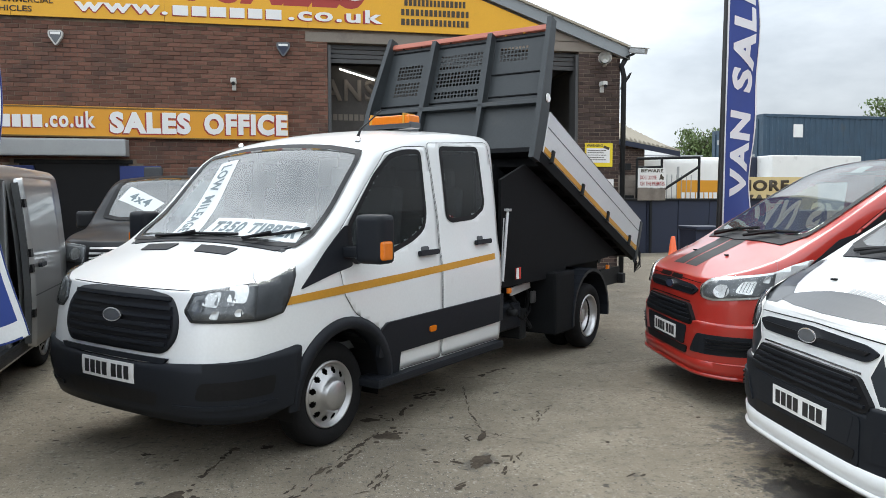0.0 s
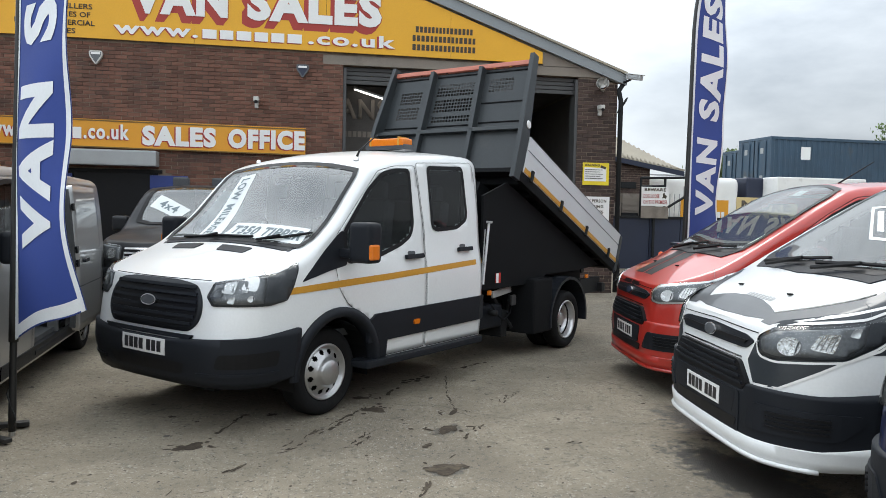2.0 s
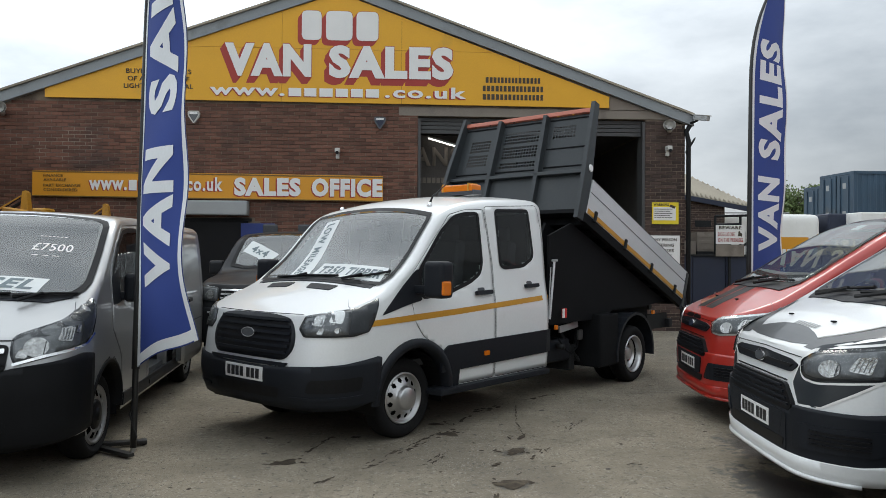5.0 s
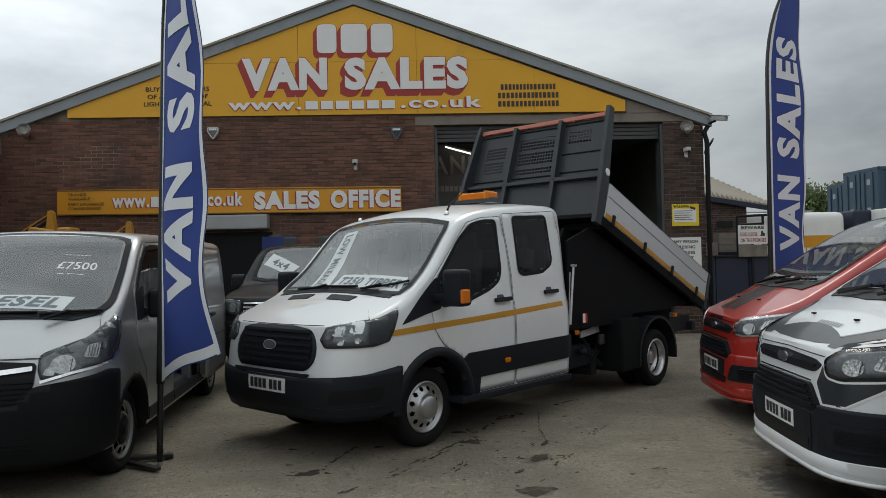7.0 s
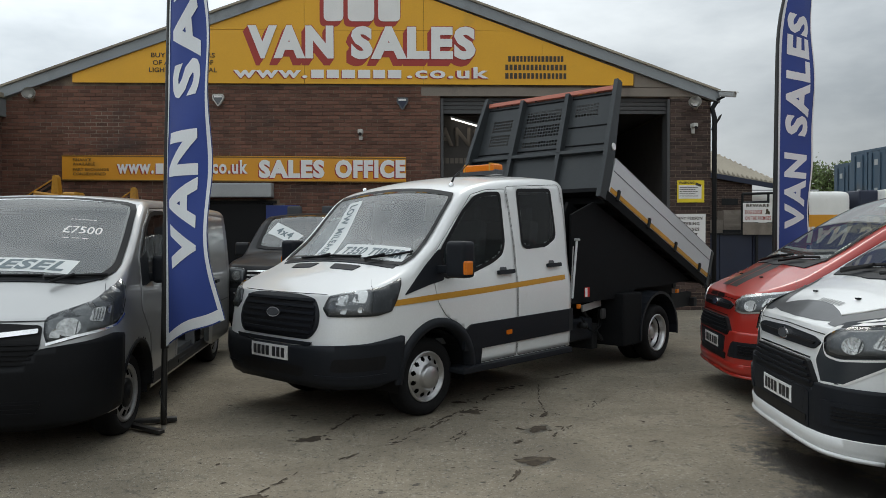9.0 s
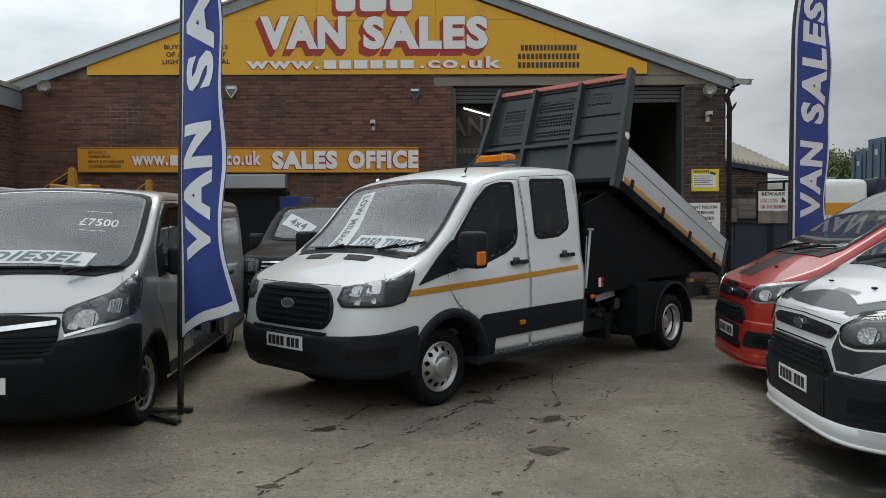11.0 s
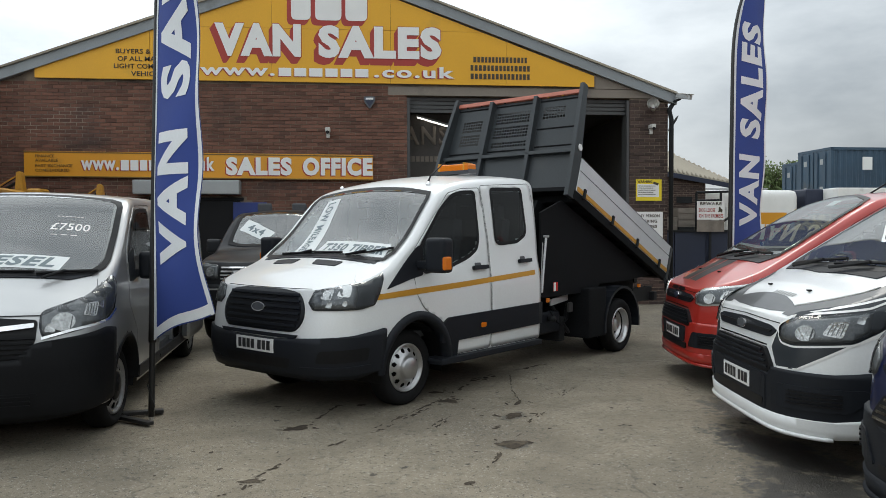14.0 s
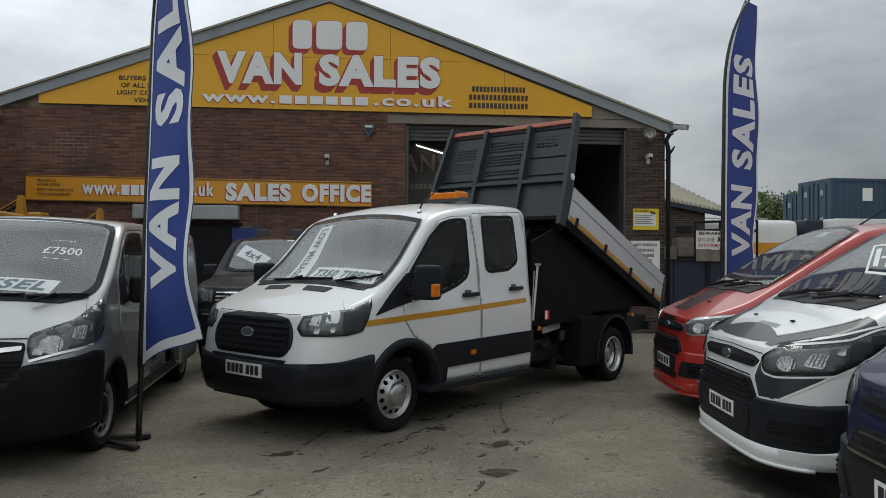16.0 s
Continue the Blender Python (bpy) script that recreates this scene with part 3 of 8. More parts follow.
    l.new(mathn("ADD", mathn("MULTIPLY", fine, 0.7), mathn("MULTIPLY", grit, 0.6)), bp.inputs["Height"])
    l.new(bp.outputs["Normal"], b.inputs["Normal"])
    return m


bm = bmesh.new()
xs = [-900, -300, -100, -40] + [-12 + 0.75 * i for i in range(46)] + [40, 100, 300, 900]
ys = [-900, -300, -100, -40, -12] + [-3 + 0.75 * i for i in range(40)] + [40, 100, 300, 900]
gv = [[bm.verts.new((x, y, 0.0)) for x in xs] for y in ys]
for i in range(len(ys) - 1):
    for j in range(len(xs) - 1):
        bm.faces.new((gv[i][j], gv[i][j + 1], gv[i + 1][j + 1], gv[i + 1][j]))
ground = tagged(part("ground", bm, ground_material(), smooth=True), "worn grey-brown concrete yard with oil stains and tyre marks", "ground", kind="structure")
tagged(part("oil_drips", oil_marks(), M_OIL, ground, "dark dried oil drips and specks"), kind="stuff")

# ---- the brick sales building, gable to the yard ----
YF = 15.0
X0, X1, XD0, XD1 = -8.62, 5.97, 0.32, 5.12       # wall ends and the big doorway
APEX = (-1.30, 7.02)


def roofline(x):
    """The top of the gable wall."""
    return APEX[1] - abs(x - APEX[0]) * (APEX[1] - 4.40) / (6.05 - APEX[0])


wall = part("wall_front", prism(bmesh.new(), [(X0 - 0.3, -0.1), (XD0, -0.1), (XD0, 4.45), (XD1, 4.45), (XD1, -0.1), (X1, -0.1), (X1, roofline(X1)), APEX, (X0 - 0.3, roofline(X0 - 0.3))], YF, YF + 0.33), M_MORTAR)
tagged(wall, "weathered red-brown brick gable wall with a wide doorway", "wall", kind="structure")

for cx, cz, w, h in ((-6.62, 3.78, 1.45, 0.74), (-7.70, 3.88, 0.75, 0.36)):
    part("repointed_patch", one_box((cx, YF - 0.0005, cz), (w, 0.005, h)), M_POINTING, wall, "paler repointed mortar")

BL, BH, JO = 0.215, 0.065, 0.010


def brick_rows(u0, u1, z0, z1, top=None, holes=()):
    """Places of stretcher bricks: start, end, and height."""
    out = []
    k = 0
    z = z0
    while z + BH <= z1:
        u = u0 - (0.1125 if k % 2 else 0.0)
        while u < u1:
            a, b = max(u, u0), min(u + BL, u1)
            if b - a > 0.04 and (top is None or z + BH < min(top(a), top(b)) - 0.02) and not any(a < h[1] and b > h[0] and z < h[3] and z + BH > h[2] for h in holes):
                out.append((a, b, z))
            u += BL + JO
        z += BH + JO
        k += 1
    return out


def brick_mesh(places, put):
    """Joined bricks, five faces each, with chamfered front rims."""
    vs, fs = [], []
    for a, b, z in places:
        e = random.uniform(0.006, 0.012)
        c = 0.004
        i = len(vs)
        for u, h, d in ((a, z, 0), (b, z, 0), (b, z + BH, 0), (a, z + BH, 0), (a + c, z + c, e), (b - c, z + c, e), (b - c, z + BH - c, e), (a + c, z + BH - c, e)):
            vs.append(put(u, h, d))
        fs += [(i + 4, i + 5, i + 6, i + 7), (i, i + 1, i + 5, i + 4), (i + 1, i + 2, i + 6, i + 5), (i + 2, i + 3, i + 7, i + 6), (i + 3, i, i + 4, i + 7)]
    me = bpy.data.meshes.new("brick")
    me.from_pydata(vs, [], fs)
    me.materials.append(M_BRICK)
    return me


def lay_bricks(parent, places, put, single, mat=None):
    """The bricks that single() picks are objects of their own; the rest is one mesh."""
    near = [p for p in places if single(p)][:300]
    rest = [p for p in places if p not in set(near)]
    ob = new("bricks", brick_mesh(rest, put))
    if mat:
        ob.data.materials.clear()
        ob.data.materials.append(mat)
    ob.parent = parent
    ob["kind"] = "stuff"
    shared = {}
    for a, b, z in near:
        key = round(b - a, 3)
        if key not in shared:
            shared[key] = brick_mesh([(0.0, b - a, 0.0)], lambda u, h, d: put(u, h, d) - put(0, 0, 0))
        o = new("brick", shared[key])
        o.parent = parent
        o.location = put(a, z, 0.0) - Vector((0, 0, 0))


def facade_put(u, h, d):
    return Vector((u, YF - d, h))


def wing_put(u, h, d):
    return Vector((-8.62 + d, u, h))


# the verge: grey cladding strips down both slopes
for sx, xe in ((1, 6.12), (-1, -9.2)):
    slope = math.atan2(APEX[1] - 4.40, 6.05 - APEX[0])
    p = lambda x, up: (x, roofline(x) + up)
    bm = prism(bmesh.new(), [p(APEX[0], -0.06), p(xe, -0.06), p(xe, 0.17), p(APEX[0], 0.17)], YF - 0.12, YF + 0.02)
    tagged(part("verge_trim", bm, M_VERGE), "grey metal verge cladding along the gable roof", "trim", kind="structure")
    bm = prism(bmesh.new(), [p(APEX[0], 0.155), p(xe, 0.155), p(xe, 0.20), p(APEX[0], 0.20)], YF - 0.16, YF + 14.0)
    tagged(part("roof", bm, M_ROOF), "grey corrugated sheet roof of the sales building", "roof", kind="structure")
# dark boards behind the verge, beside the sign
bm = prism(bmesh.new(), [(4.34, 4.64), (6.0, 4.64), (6.0, roofline(6.0) - 0.07), (4.34, roofline(4.34) - 0.07)], YF - 0.025, YF - 0.001)
tagged(part("gable_board", bm, M_CONC), "brown-grey boarding at the end of the gable", "trim", kind="structure")
bm = prism(bmesh.new(), [(-0.07, 4.455), (5.97, 4.455), (5.97, 4.63), (-0.07, 4.63)], YF - 0.02, YF + 0.3)
tagged(part("door_lintel", bm, M_CONC), "stained concrete lintel over the wide doorway", "lintel", kind="structure")

# side and rear walls, and the dark workshop inside
for nm, c, s in (("wall_east", (X1 - 0.16, YF + 7.2, 2.18), (0.32, 13.7, 4.6)), ("wall_west", (-8.8, YF + 7.2, 2.1), (0.32, 13.7, 4.4)), ("wall_rear", (-1.4, YF + 14.0, 2.7), (14.4, 0.3, 5.4))):
    tagged(part(nm, one_box(c, s), M_MORTAR), "plain outer wall of the workshop", "wall", kind="structure")
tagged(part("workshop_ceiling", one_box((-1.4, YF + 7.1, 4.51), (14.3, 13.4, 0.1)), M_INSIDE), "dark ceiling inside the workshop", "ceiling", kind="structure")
tagged(part("workshop_floor", one_box((-1.4, YF + 7.1, 0.01), (14.2, 13.4, 0.02)), M_CONC), "concrete floor inside the workshop", "floor", kind="structure")
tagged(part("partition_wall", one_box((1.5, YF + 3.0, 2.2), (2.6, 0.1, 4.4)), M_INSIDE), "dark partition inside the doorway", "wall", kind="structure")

# dark sheet added over the pale inner wall to deepen the gloom inside
tagged(part("dark_wall_cover", one_box((X1 - 0.345, YF + 7.1, 2.2), (0.04, 13.4, 4.36)), M_INSIDE), "dark sheet added over the workshop wall to keep the inside dark", "wall", kind="structure")
# roller shutter rolled up in the doorway
sh = thing("roller_shutter", pose(0, 0, 0), "dark steel roller shutter rolled up in the doorway", "shutter")
for k in range(4):
    part("slat", one_box(((XD0 + XD1) / 2, YF + 0.12, 4.40 - 0.085 * k), (XD1 - XD0, 0.03, 0.075), 0.012), M_SHUTD, sh)
# dark boxes added over the door reveals, which would otherwise show lit mortar
for x in (XD0 + 0.035, XD1 - 0.035):
    part("dark_jamb_lining", one_box((x, YF + 0.165, 2.2), (0.06, 0.335, 4.4), 0.006), M_SHUTD, sh)
# lettering on a dark board inside the doorway
tb = thing("inside_sign", pose(0.25, YF + 0.9, 0), "dim brown painted board with lettering inside the doorway", "sign")
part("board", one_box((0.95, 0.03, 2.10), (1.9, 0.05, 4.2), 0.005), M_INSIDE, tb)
part("lettering", turned(text_bm("VANS", 1.35, 0.42, 0.03, depth=0.01), pose(-0.32, -0.01, 3.52) @ STAND), M_CONC, tb)
part("lettering", turned(bars_bm(1.0, 0.12, 10), pose(0.1, -0.004, 3.15) @ STAND), M_CONC, tb)
lp = thing("strip_light", pose(0.62, YF + 0.75, 4.10, 0, 16, 0), "white fluorescent strip light in the doorway", "lamp")
part("housing", one_box((0.3, 0, 0.03), (0.75, 0.09, 0.04), 0.008), M_SHUT, lp)
part("tube", tube(bmesh.new(), [(-0.05, 0, 0), (0.65, 0, 0)], 0.02), M_TUBE, lp)
for x, h in ((0.0, 0.62), (0.6, 0.80)):
    part("hanger", tube(bmesh.new(), [(x, 0, 0.04), (x + h * 0.275, 0, h)], 0.006, 6), M_DARKMETAL, lp)

# ---- plain wall added behind the camera, unseen, to block low sky light ----
tagged(part("wall_light_block", one_box((3.0, -9.0, 1.9), (44.0, 0.3, 3.8)), M_MORTAR), "plain brown unseen wall added behind the camera to block low sky light", "wall", kind="structure")

# ---- the wing on the left, at right angles ----
wing = part("wall_wing", one_box((-8.62 - 0.15, 9.5, 2.0), (0.30, 11.0, 4.1)), M_MORTAR)
tagged(wing, "red-brown brick wing wall beside the yard", "wall", kind="structure")
bm = one_box((-8.60, 9.5, 4.18), (0.16, 11.1, 0.36), 0.01)
tagged(part("fascia_trim", bm, M_VERGE), "blue-grey fascia board along the wing roof", "trim", kind="structure")
bm = one_box((-10.6, 9.5, 4.42), (4.2, 11.2, 0.10), 0.01)
tagged(part("wing_roof", bm, M_ROOF), "flat grey roof of the brick wing", "roof", kind="structure")

# ---- doorway to the sales office: shutter box, dark glass and blue doors ----
dr = thing("door_1", pose(0, 0, 0), "sales office entrance with open blue doors under a grey shutter box", "door", kind="structure")
part("shutter_box", one_box((-4.15, YF - 0.16, 2.50), (2.10, 0.30, 0.29), 0.03), M_SHUT, dr, "grey steel shutter box")
part("opening", one_box((-4.0, YF - 0.012, 1.12), (1.75, 0.02, 2.24)), M_BLACK, dr, "dark glass entrance")
part("door_leaf", one_box((-2.92, YF - 0.06, 1.10), (0.68, 0.05, 2.20), 0.008), M_BLUEDOOR, dr, "blue painted door leaf")
part("door_leaf", one_box((-4.93, YF - 0.06, 1.10), (0.60, 0.05, 2.20), 0.008), M_BLUEDOOR, dr, "blue painted door leaf")
part("door_frame", one_box((-4.0, YF - 0.03, 2.27), (1.9, 0.04, 0.06), 0.005), M_DARKMETAL, dr)


# ---- signs on the building ----
def sign_text(parent, txt, x, z, w, h, y, mat, bold=0.03, depth=0.006, slant=0.0):
    """Raised lettering: large letters are pieces of their own, neighbours a hair apart in depth."""
    bm = turned(text_bm(txt, w, h, bold, slant, depth), pose(x, y, z) @ STAND)
    for i, piece in enumerate(islands(bm) if h > 0.13 else [bm]):
        for v in piece.verts:
            v.co.y += 0.0002 * (i % 2)
        part("letter" if h > 0.13 else "lettering", piece, mat, parent)


def sign_bars(parent, x, z, w, h, n, y, mat, gap=0.3, wide=(0.8, 1.2)):
    bm = turned(thicken(bars_bm(w, h, n, gap, wide), 0.005), pose(x, y, z) @ STAND)
    for piece in islands(bm) if h > 0.1 else [bm]:
        part("letter" if h > 0.1 else "lettering", piece, mat, parent)


gs = thing("gable_sign", pose(0, 0, 0), "large yellow gable sign with white and red block lettering", "sign")
outline = [(-7.15, 4.70), (4.32, 4.67), (4.32, 4.90), (-1.30, 6.94), (-7.15, 4.93)]
for xa, xb in ((-7.2, -4.9), (-4.9, -2.46), (-2.46, -0.02), (-0.02, 2.42), (2.42, 4.4)):
    for za, zb in ((4.6, 5.78), (5.78, 7.1)):
        q = clip(clip(clip(clip(outline, 0, xb - 0.003, True), 0, xa + 0.003, False), 1, zb - 0.003, True), 1, za + 0.003, False)
        if len(q) > 2:
            part("panel", prism(bmesh.new(), q, YF - 0.075, YF - 0.03), M_SIGNY, gs)
part("backing", prism(bmesh.new(), outline, YF - 0.034, YF - 0.028), M_EDGE, gs)
ys = YF - 0.078
for txt, x, z, w, h in (("VAN", -3.62, 5.185, 1.77, 0.70), ("SALES", -1.52, 5.175, 2.58, 0.70)):
    for k in range(7):
        sign_text(gs, txt, x - 0.015 * k, z - 0.022 * k, w, h, ys + 0.0004 * k - 0.001, M_SIGNR, 0.05, 0.0)
    sign_text(gs, txt, x, z, w, h, ys - 0.006, M_SIGNR, 0.062, 0.0)
    sign_text(gs, txt, x + 0.012, z + 0.010, w - 0.024, h - 0.024, ys - 0.010, M_SIGNW, 0.056, 0.004)
# the firm's initials and web address stand as plain shapes
for x, w in ((-2.07, 0.42), (-1.58, 0.56), (-0.96, 0.47)):
    for k in range(6):
        part("initial", prism(bmesh.new(), soften([(x - 0.015 * k, 5.95 - 0.02 * k), (x + w - 0.015 * k, 5.95 - 0.02 * k), (x + w - 0.015 * k, 6.57 - 0.02 * k), (x - 0.015 * k, 6.57 - 0.02 * k)], 0.12), ys - 0.002 + 0.0004 * k, ys + 0.002), M_SIGNR, gs)
    part("initial", prism(bmesh.new(), soften([(x + 0.01, 5.96), (x + w - 0.01, 5.96), (x + w - 0.01, 6.56), (x + 0.01, 6.56)], 0.11), ys - 0.010, ys - 0.003), M_SIGNW, gs)
random.seed(4)
st = random.getstate()
for dx, dz, dy, mat, bold in ((-0.015, -0.016, 0.0, M_SIGNR, 0.045), (0.0, 0.0, -0.005, M_SIGNW, 0.028)):
    random.setstate(st)
    sign_text(gs, "www.", -3.90 + dx, 4.80 + dz, 1.50, 0.16, ys + dy, mat, bold)
    sign_bars(gs, -2.32 + dx, 4.80 + dz, 1.84, 0.17, 6, ys + dy, mat, 0.22, (0.85, 1.15))
    sign_text(gs, ".co.uk", -0.36 + dx, 4.80 + dz, 1.68, 0.235, ys + dy, mat, bold)
for i, txt in enumerate(("BUYERS & SELLERS", "OF ALL MAKES OF", "LIGHT COMMERCIAL", "VEHICLES")):
    w = (1.29, 1.22, 1.37, 0.70)[i]
    sign_text(gs, txt, -4.98 - w / 2 + 0.06, 5.21 - 0.15 * i, w, 0.095, ys, M_SIGNK, 0.012)
for i in range(3):
    sign_bars(gs, 1.66 + (0.06 if i == 0 else 0.0), 5.15 - 0.175 * i, 1.26 - (0.12 if i == 0 else 0), 0.115, 15, ys, M_SIGNK, 0.45, (0.8, 1.1))

ss = thing("sales_office_sign", pose(0, 0, 0, 0, 0, 0), "long orange-yellow sales office sign with white and red lettering", "sign")
part("panel", prism(bmesh.new(), [(-7.38, 2.72), (-0.39, 2.66), (-0.39, 3.19), (-7.38, 3.23)], YF - 0.07, YF - 0.02), M_SIGNO, ss)
for za, zb in ((2.70, 2.722), (3.19, 3.212)):
    part("rim", prism(bmesh.new(), [(-7.39, za + 0.012), (-0.38, za - 0.04), (-0.38, zb - 0.04), (-7.39, zb + 0.012)], YF - 0.078, YF - 0.06), M_EDGE, ss)
yb = YF - 0.073
for txt, x, w in (("SALES", -3.40, 1.34), ("OFFICE", -1.84, 1.44)):
    sign_text(ss, txt, x - 0.02, 2.735, w, 0.385, yb, M_SIGNR, 0.075, 0.003)
    sign_text(ss, txt, x, 2.755, w, 0.375, yb - 0.005, M_SIGNW, 0.058, 0.003)
random.seed(6)
st = random.getstate()
for dx, dz, dy, mat, bold in ((-0.018, -0.014, 0.0, M_SIGNR, 0.05), (0.0, 0.0, -0.005, M_SIGNW, 0.03)):
    random.setstate(st)
    sign_text(ss, "www.", -6.27 + dx, 2.845 + dz, 0.74, 0.20, yb + dy, mat, bold)
    sign_bars(ss, -5.49 + dx, 2.845 + dz, 1.02, 0.21, 6, yb + dy, mat, 0.22, (0.85, 1.15))
    sign_text(ss, ".co.uk", -4.43 + dx, 2.845 + dz, 0.80, 0.285, yb + dy, mat, bold)
for i, (txt, w) in enumerate((("FINANCE", 0.37), ("AVAILABLE", 0.44), ("PART EXCHANGE", 0.72), ("CONSIDIDERED", 0.66))):
    sign_text(ss, txt, -7.16, (3.10, 3.015, 2.905, 2.815)[i], w, 0.06, yb, M_EDGE, 0.008)

ws = thing("arrow_sign", pose(-8.50, 12.9, 0, 0, 0, 90), "orange sales office sign with a red arrow on the wing wall", "sign")
part("panel", one_box((0.0, 0.03, 3.94), (2.5, 0.05, 0.54), 0.006), M_SIGNO, ws)
part("arrow", prism(bmesh.new(), [(-1.2, 3.80), (0.85, 3.80), (0.85, 3.70), (1.15, 3.94), (0.85, 4.17), (0.85, 4.07), (-1.2, 4.07)], 0.0, -0.006), M_SIGNR, ws)
sign_text(ws, "SALES OFFICE", -0.75, 3.85, 1.55, 0.17, -0.008, M_SIGNW, 0.03, 0.003)


def wall_board(name, x, z, w, h, label, mat):
    t = thing(name, pose(x, YF - 0.015, z), label, "sign")
    part("board", one_box((w / 2, 0, h / 2), (w, 0.02, h), 0.003), mat, t)
    return t


wb = wall_board("warning_sign", 5.26, 2.25, 0.57, 0.46, "yellow CCTV warning sign fixed to the brick pillar", M_WARNY)
sign_text(wb, "WARNING", 0.03, 0.385, 0.33, 0.055, -0.012, M_SIGNK, 0.03, 0.002)
part("text_field", one_box((0.27, -0.012, 0.22), (0.48, 0.003, 0.28), 0.0), M_SIGNW, wb)
for k in range(5):
    sign_bars(wb, 0.05, 0.31 - 0.045 * k, 0.38 - 0.05 * (k % 2), 0.012, 7, -0.015, M_SIGNK, 0.2)
part("camera_symbol", one_box((0.44, -0.014, 0.37), (0.12, 0.004, 0.05), 0, Matrix.Rotation(0.35, 3, "Y")), M_SIGNK, wb)
pb = wall_board("notice_sign", 5.20, 1.35, 0.66, 0.66, "white notice board with black capital lettering", M_SIGNW)
for i, (txt, w) in enumerate((("ANY PERSON", 0.52), ("ENTERING", 0.46), ("PREMISES", 0.46), ("DO SO AT", 0.42), ("OWN RISK", 0.42))):
    sign_text(pb, txt, 0.07, 0.54 - 0.115 * i, w, 0.065, -0.012, M_SIGNK, 0.03, 0.002)


# ---- fittings on the wall ----
def alarm_box(x, z, label):
    t = thing("alarm_box", pose(x, YF - 0.012, z), label, "alarm", "alarm boxes on the gable")
    out = soften([(-0.115, 0.11), (0.115, 0.11), (0.12, 0.02), (0.0, -0.16), (-0.12, 0.02)], 0.05)
    part("case", prism(bmesh.new(), out, -0.07, 0.0), M_HORN if x < -2 else M_GREYP, t)
    part("face", prism(bmesh.new(), grow(out, -0.025), -0.074, -0.069), M_NAVY if x > -2 else M_GREYP, t)
    part("label_strip", one_box((0, -0.075, 0.06), (0.16, 0.004, 0.04)), M_SIGNW, t)


alarm_box(-4.22, 4.36, "grey shield-shaped burglar alarm box on the brick wall")
alarm_box(-0.46, 4.30, "navy shield-shaped burglar alarm box on the brick wall")


def horn(x, z, turn):
    t = thing("horn_speaker", pose(x, YF - 0.05, z, -15, 0, turn), "pale grey horn loudspeaker on the gable wall", "loudspeaker", "horn speakers")
    part("bell", lathe(bmesh.new(), [(0.125, -0.30), (0.13, -0.29), (0.09, -0.20), (0.06, -0.12), (0.055, 0.0), (0.0, 0.0)], 24), M_HORN, t, smooth=True)
    part("throat", lathe(bmesh.new(), [(0.08, -0.25), (0.04, -0.16), (0.0, -0.16)], 20), M_HORN, t)
    part("bracket", one_box((0, 0.02, 0.05), (0.05, 0.1, 0.14), 0.005), M_DARKMETAL, t)


horn(-7.98, 4.36, 15)
horn(5.62, 4.22, -20)


def dome_camera(x, z):
    t = thing("wall_camera", pose(x, YF - 0.02, z), "small white wall-mounted security camera", "camera", "wall cameras")
    part("housing", one_box((0, -0.09, 0.06), (0.10, 0.20, 0.09), 0.02), M_HORN, t)
    part("base", one_box((0, -0.02, -0.03), (0.07, 0.05, 0.14), 0.01), M_HORN, t)
    part("lens", lathe(bmesh.new(), [(0.035, -0.20), (0.03, -0.195), (0.0, -0.195)], 16), M_BLACK, t)


dome_camera(-1.32, 3.64)
dome_camera(5.58, 3.78)
cc = thing("bullet_camera", pose(6.05, YF - 0.1, 4.50, 0, 12, -60), "grey bullet camera on a bracket at the eaves", "camera")
part("body", one_box((0.28, 0, 0), (0.36, 0.10, 0.10), 0.02), M_SHUT, cc)
part("hood", one_box((0.28, 0, 0.06), (0.42, 0.12, 0.015), 0.005), M_HORN, cc)
part("bracket", tube(bmesh.new(), [(0.2, 0, -0.05), (0.05, 0, -0.12), (-0.1, 0, -0.12)], 0.025), M_DARKMETAL, cc)
dp = thing("drainpipe", pose(X1 + 0.06, YF - 0.05, 0), "dark drainpipe at the corner of the brick wall", "pipe")
part("pipe", tube(bmesh.new(), [(0, 0, 0.02), (0, 0, 4.0), (-0.05, 0, 4.2), (0.08, 0, 4.42)], 0.05, 12), M_DARKMETAL, dp, smooth=True)
part("hopper", prism(bmesh.new(), [(-0.06, 3.75), (0.10, 3.98), (0.14, 4.08), (-0.03, 3.85)], -0.05, 0.05), M_DARKMETAL, dp)

# ---- the lower brick building behind, to the right ----
def out_top(x):
    """The upper edge of the outbuilding's wall."""
    return 3.55 - (x - 9.5) * 0.178


lb = part("wall_outbuilding", prism(bmesh.new(), [(7.6, -0.1), (10.85, -0.1), (10.85, out_top(10.85)), (7.6, out_top(7.6))], 24.0, 24.3), M_MORTAR)
tagged(lb, "dark brick outbuilding wall behind the sales building", "wall", kind="structure")
tagged(part("wall_outbuilding_side", one_box((10.75, 25.6, 1.6), (0.2, 2.6, 3.2)), M_MORTAR), "dark side wall of the outbuilding", "wall", kind="structure")
RA, RB, RC, RD = Vector((7.6, 23.85, 3.96)), Vector((12.0, 23.85, 3.20)), Vector((13.3, 27.0, 3.47)), Vector((7.6, 27.0, 6.03))
bm = bmesh.new()
rv = [bm.verts.new(v) for v in (RA, RB, RC, RD)] + [bm.verts.new(v - Vector((0, 0, 0.06))) for v in (RA, RB, RC, RD)]
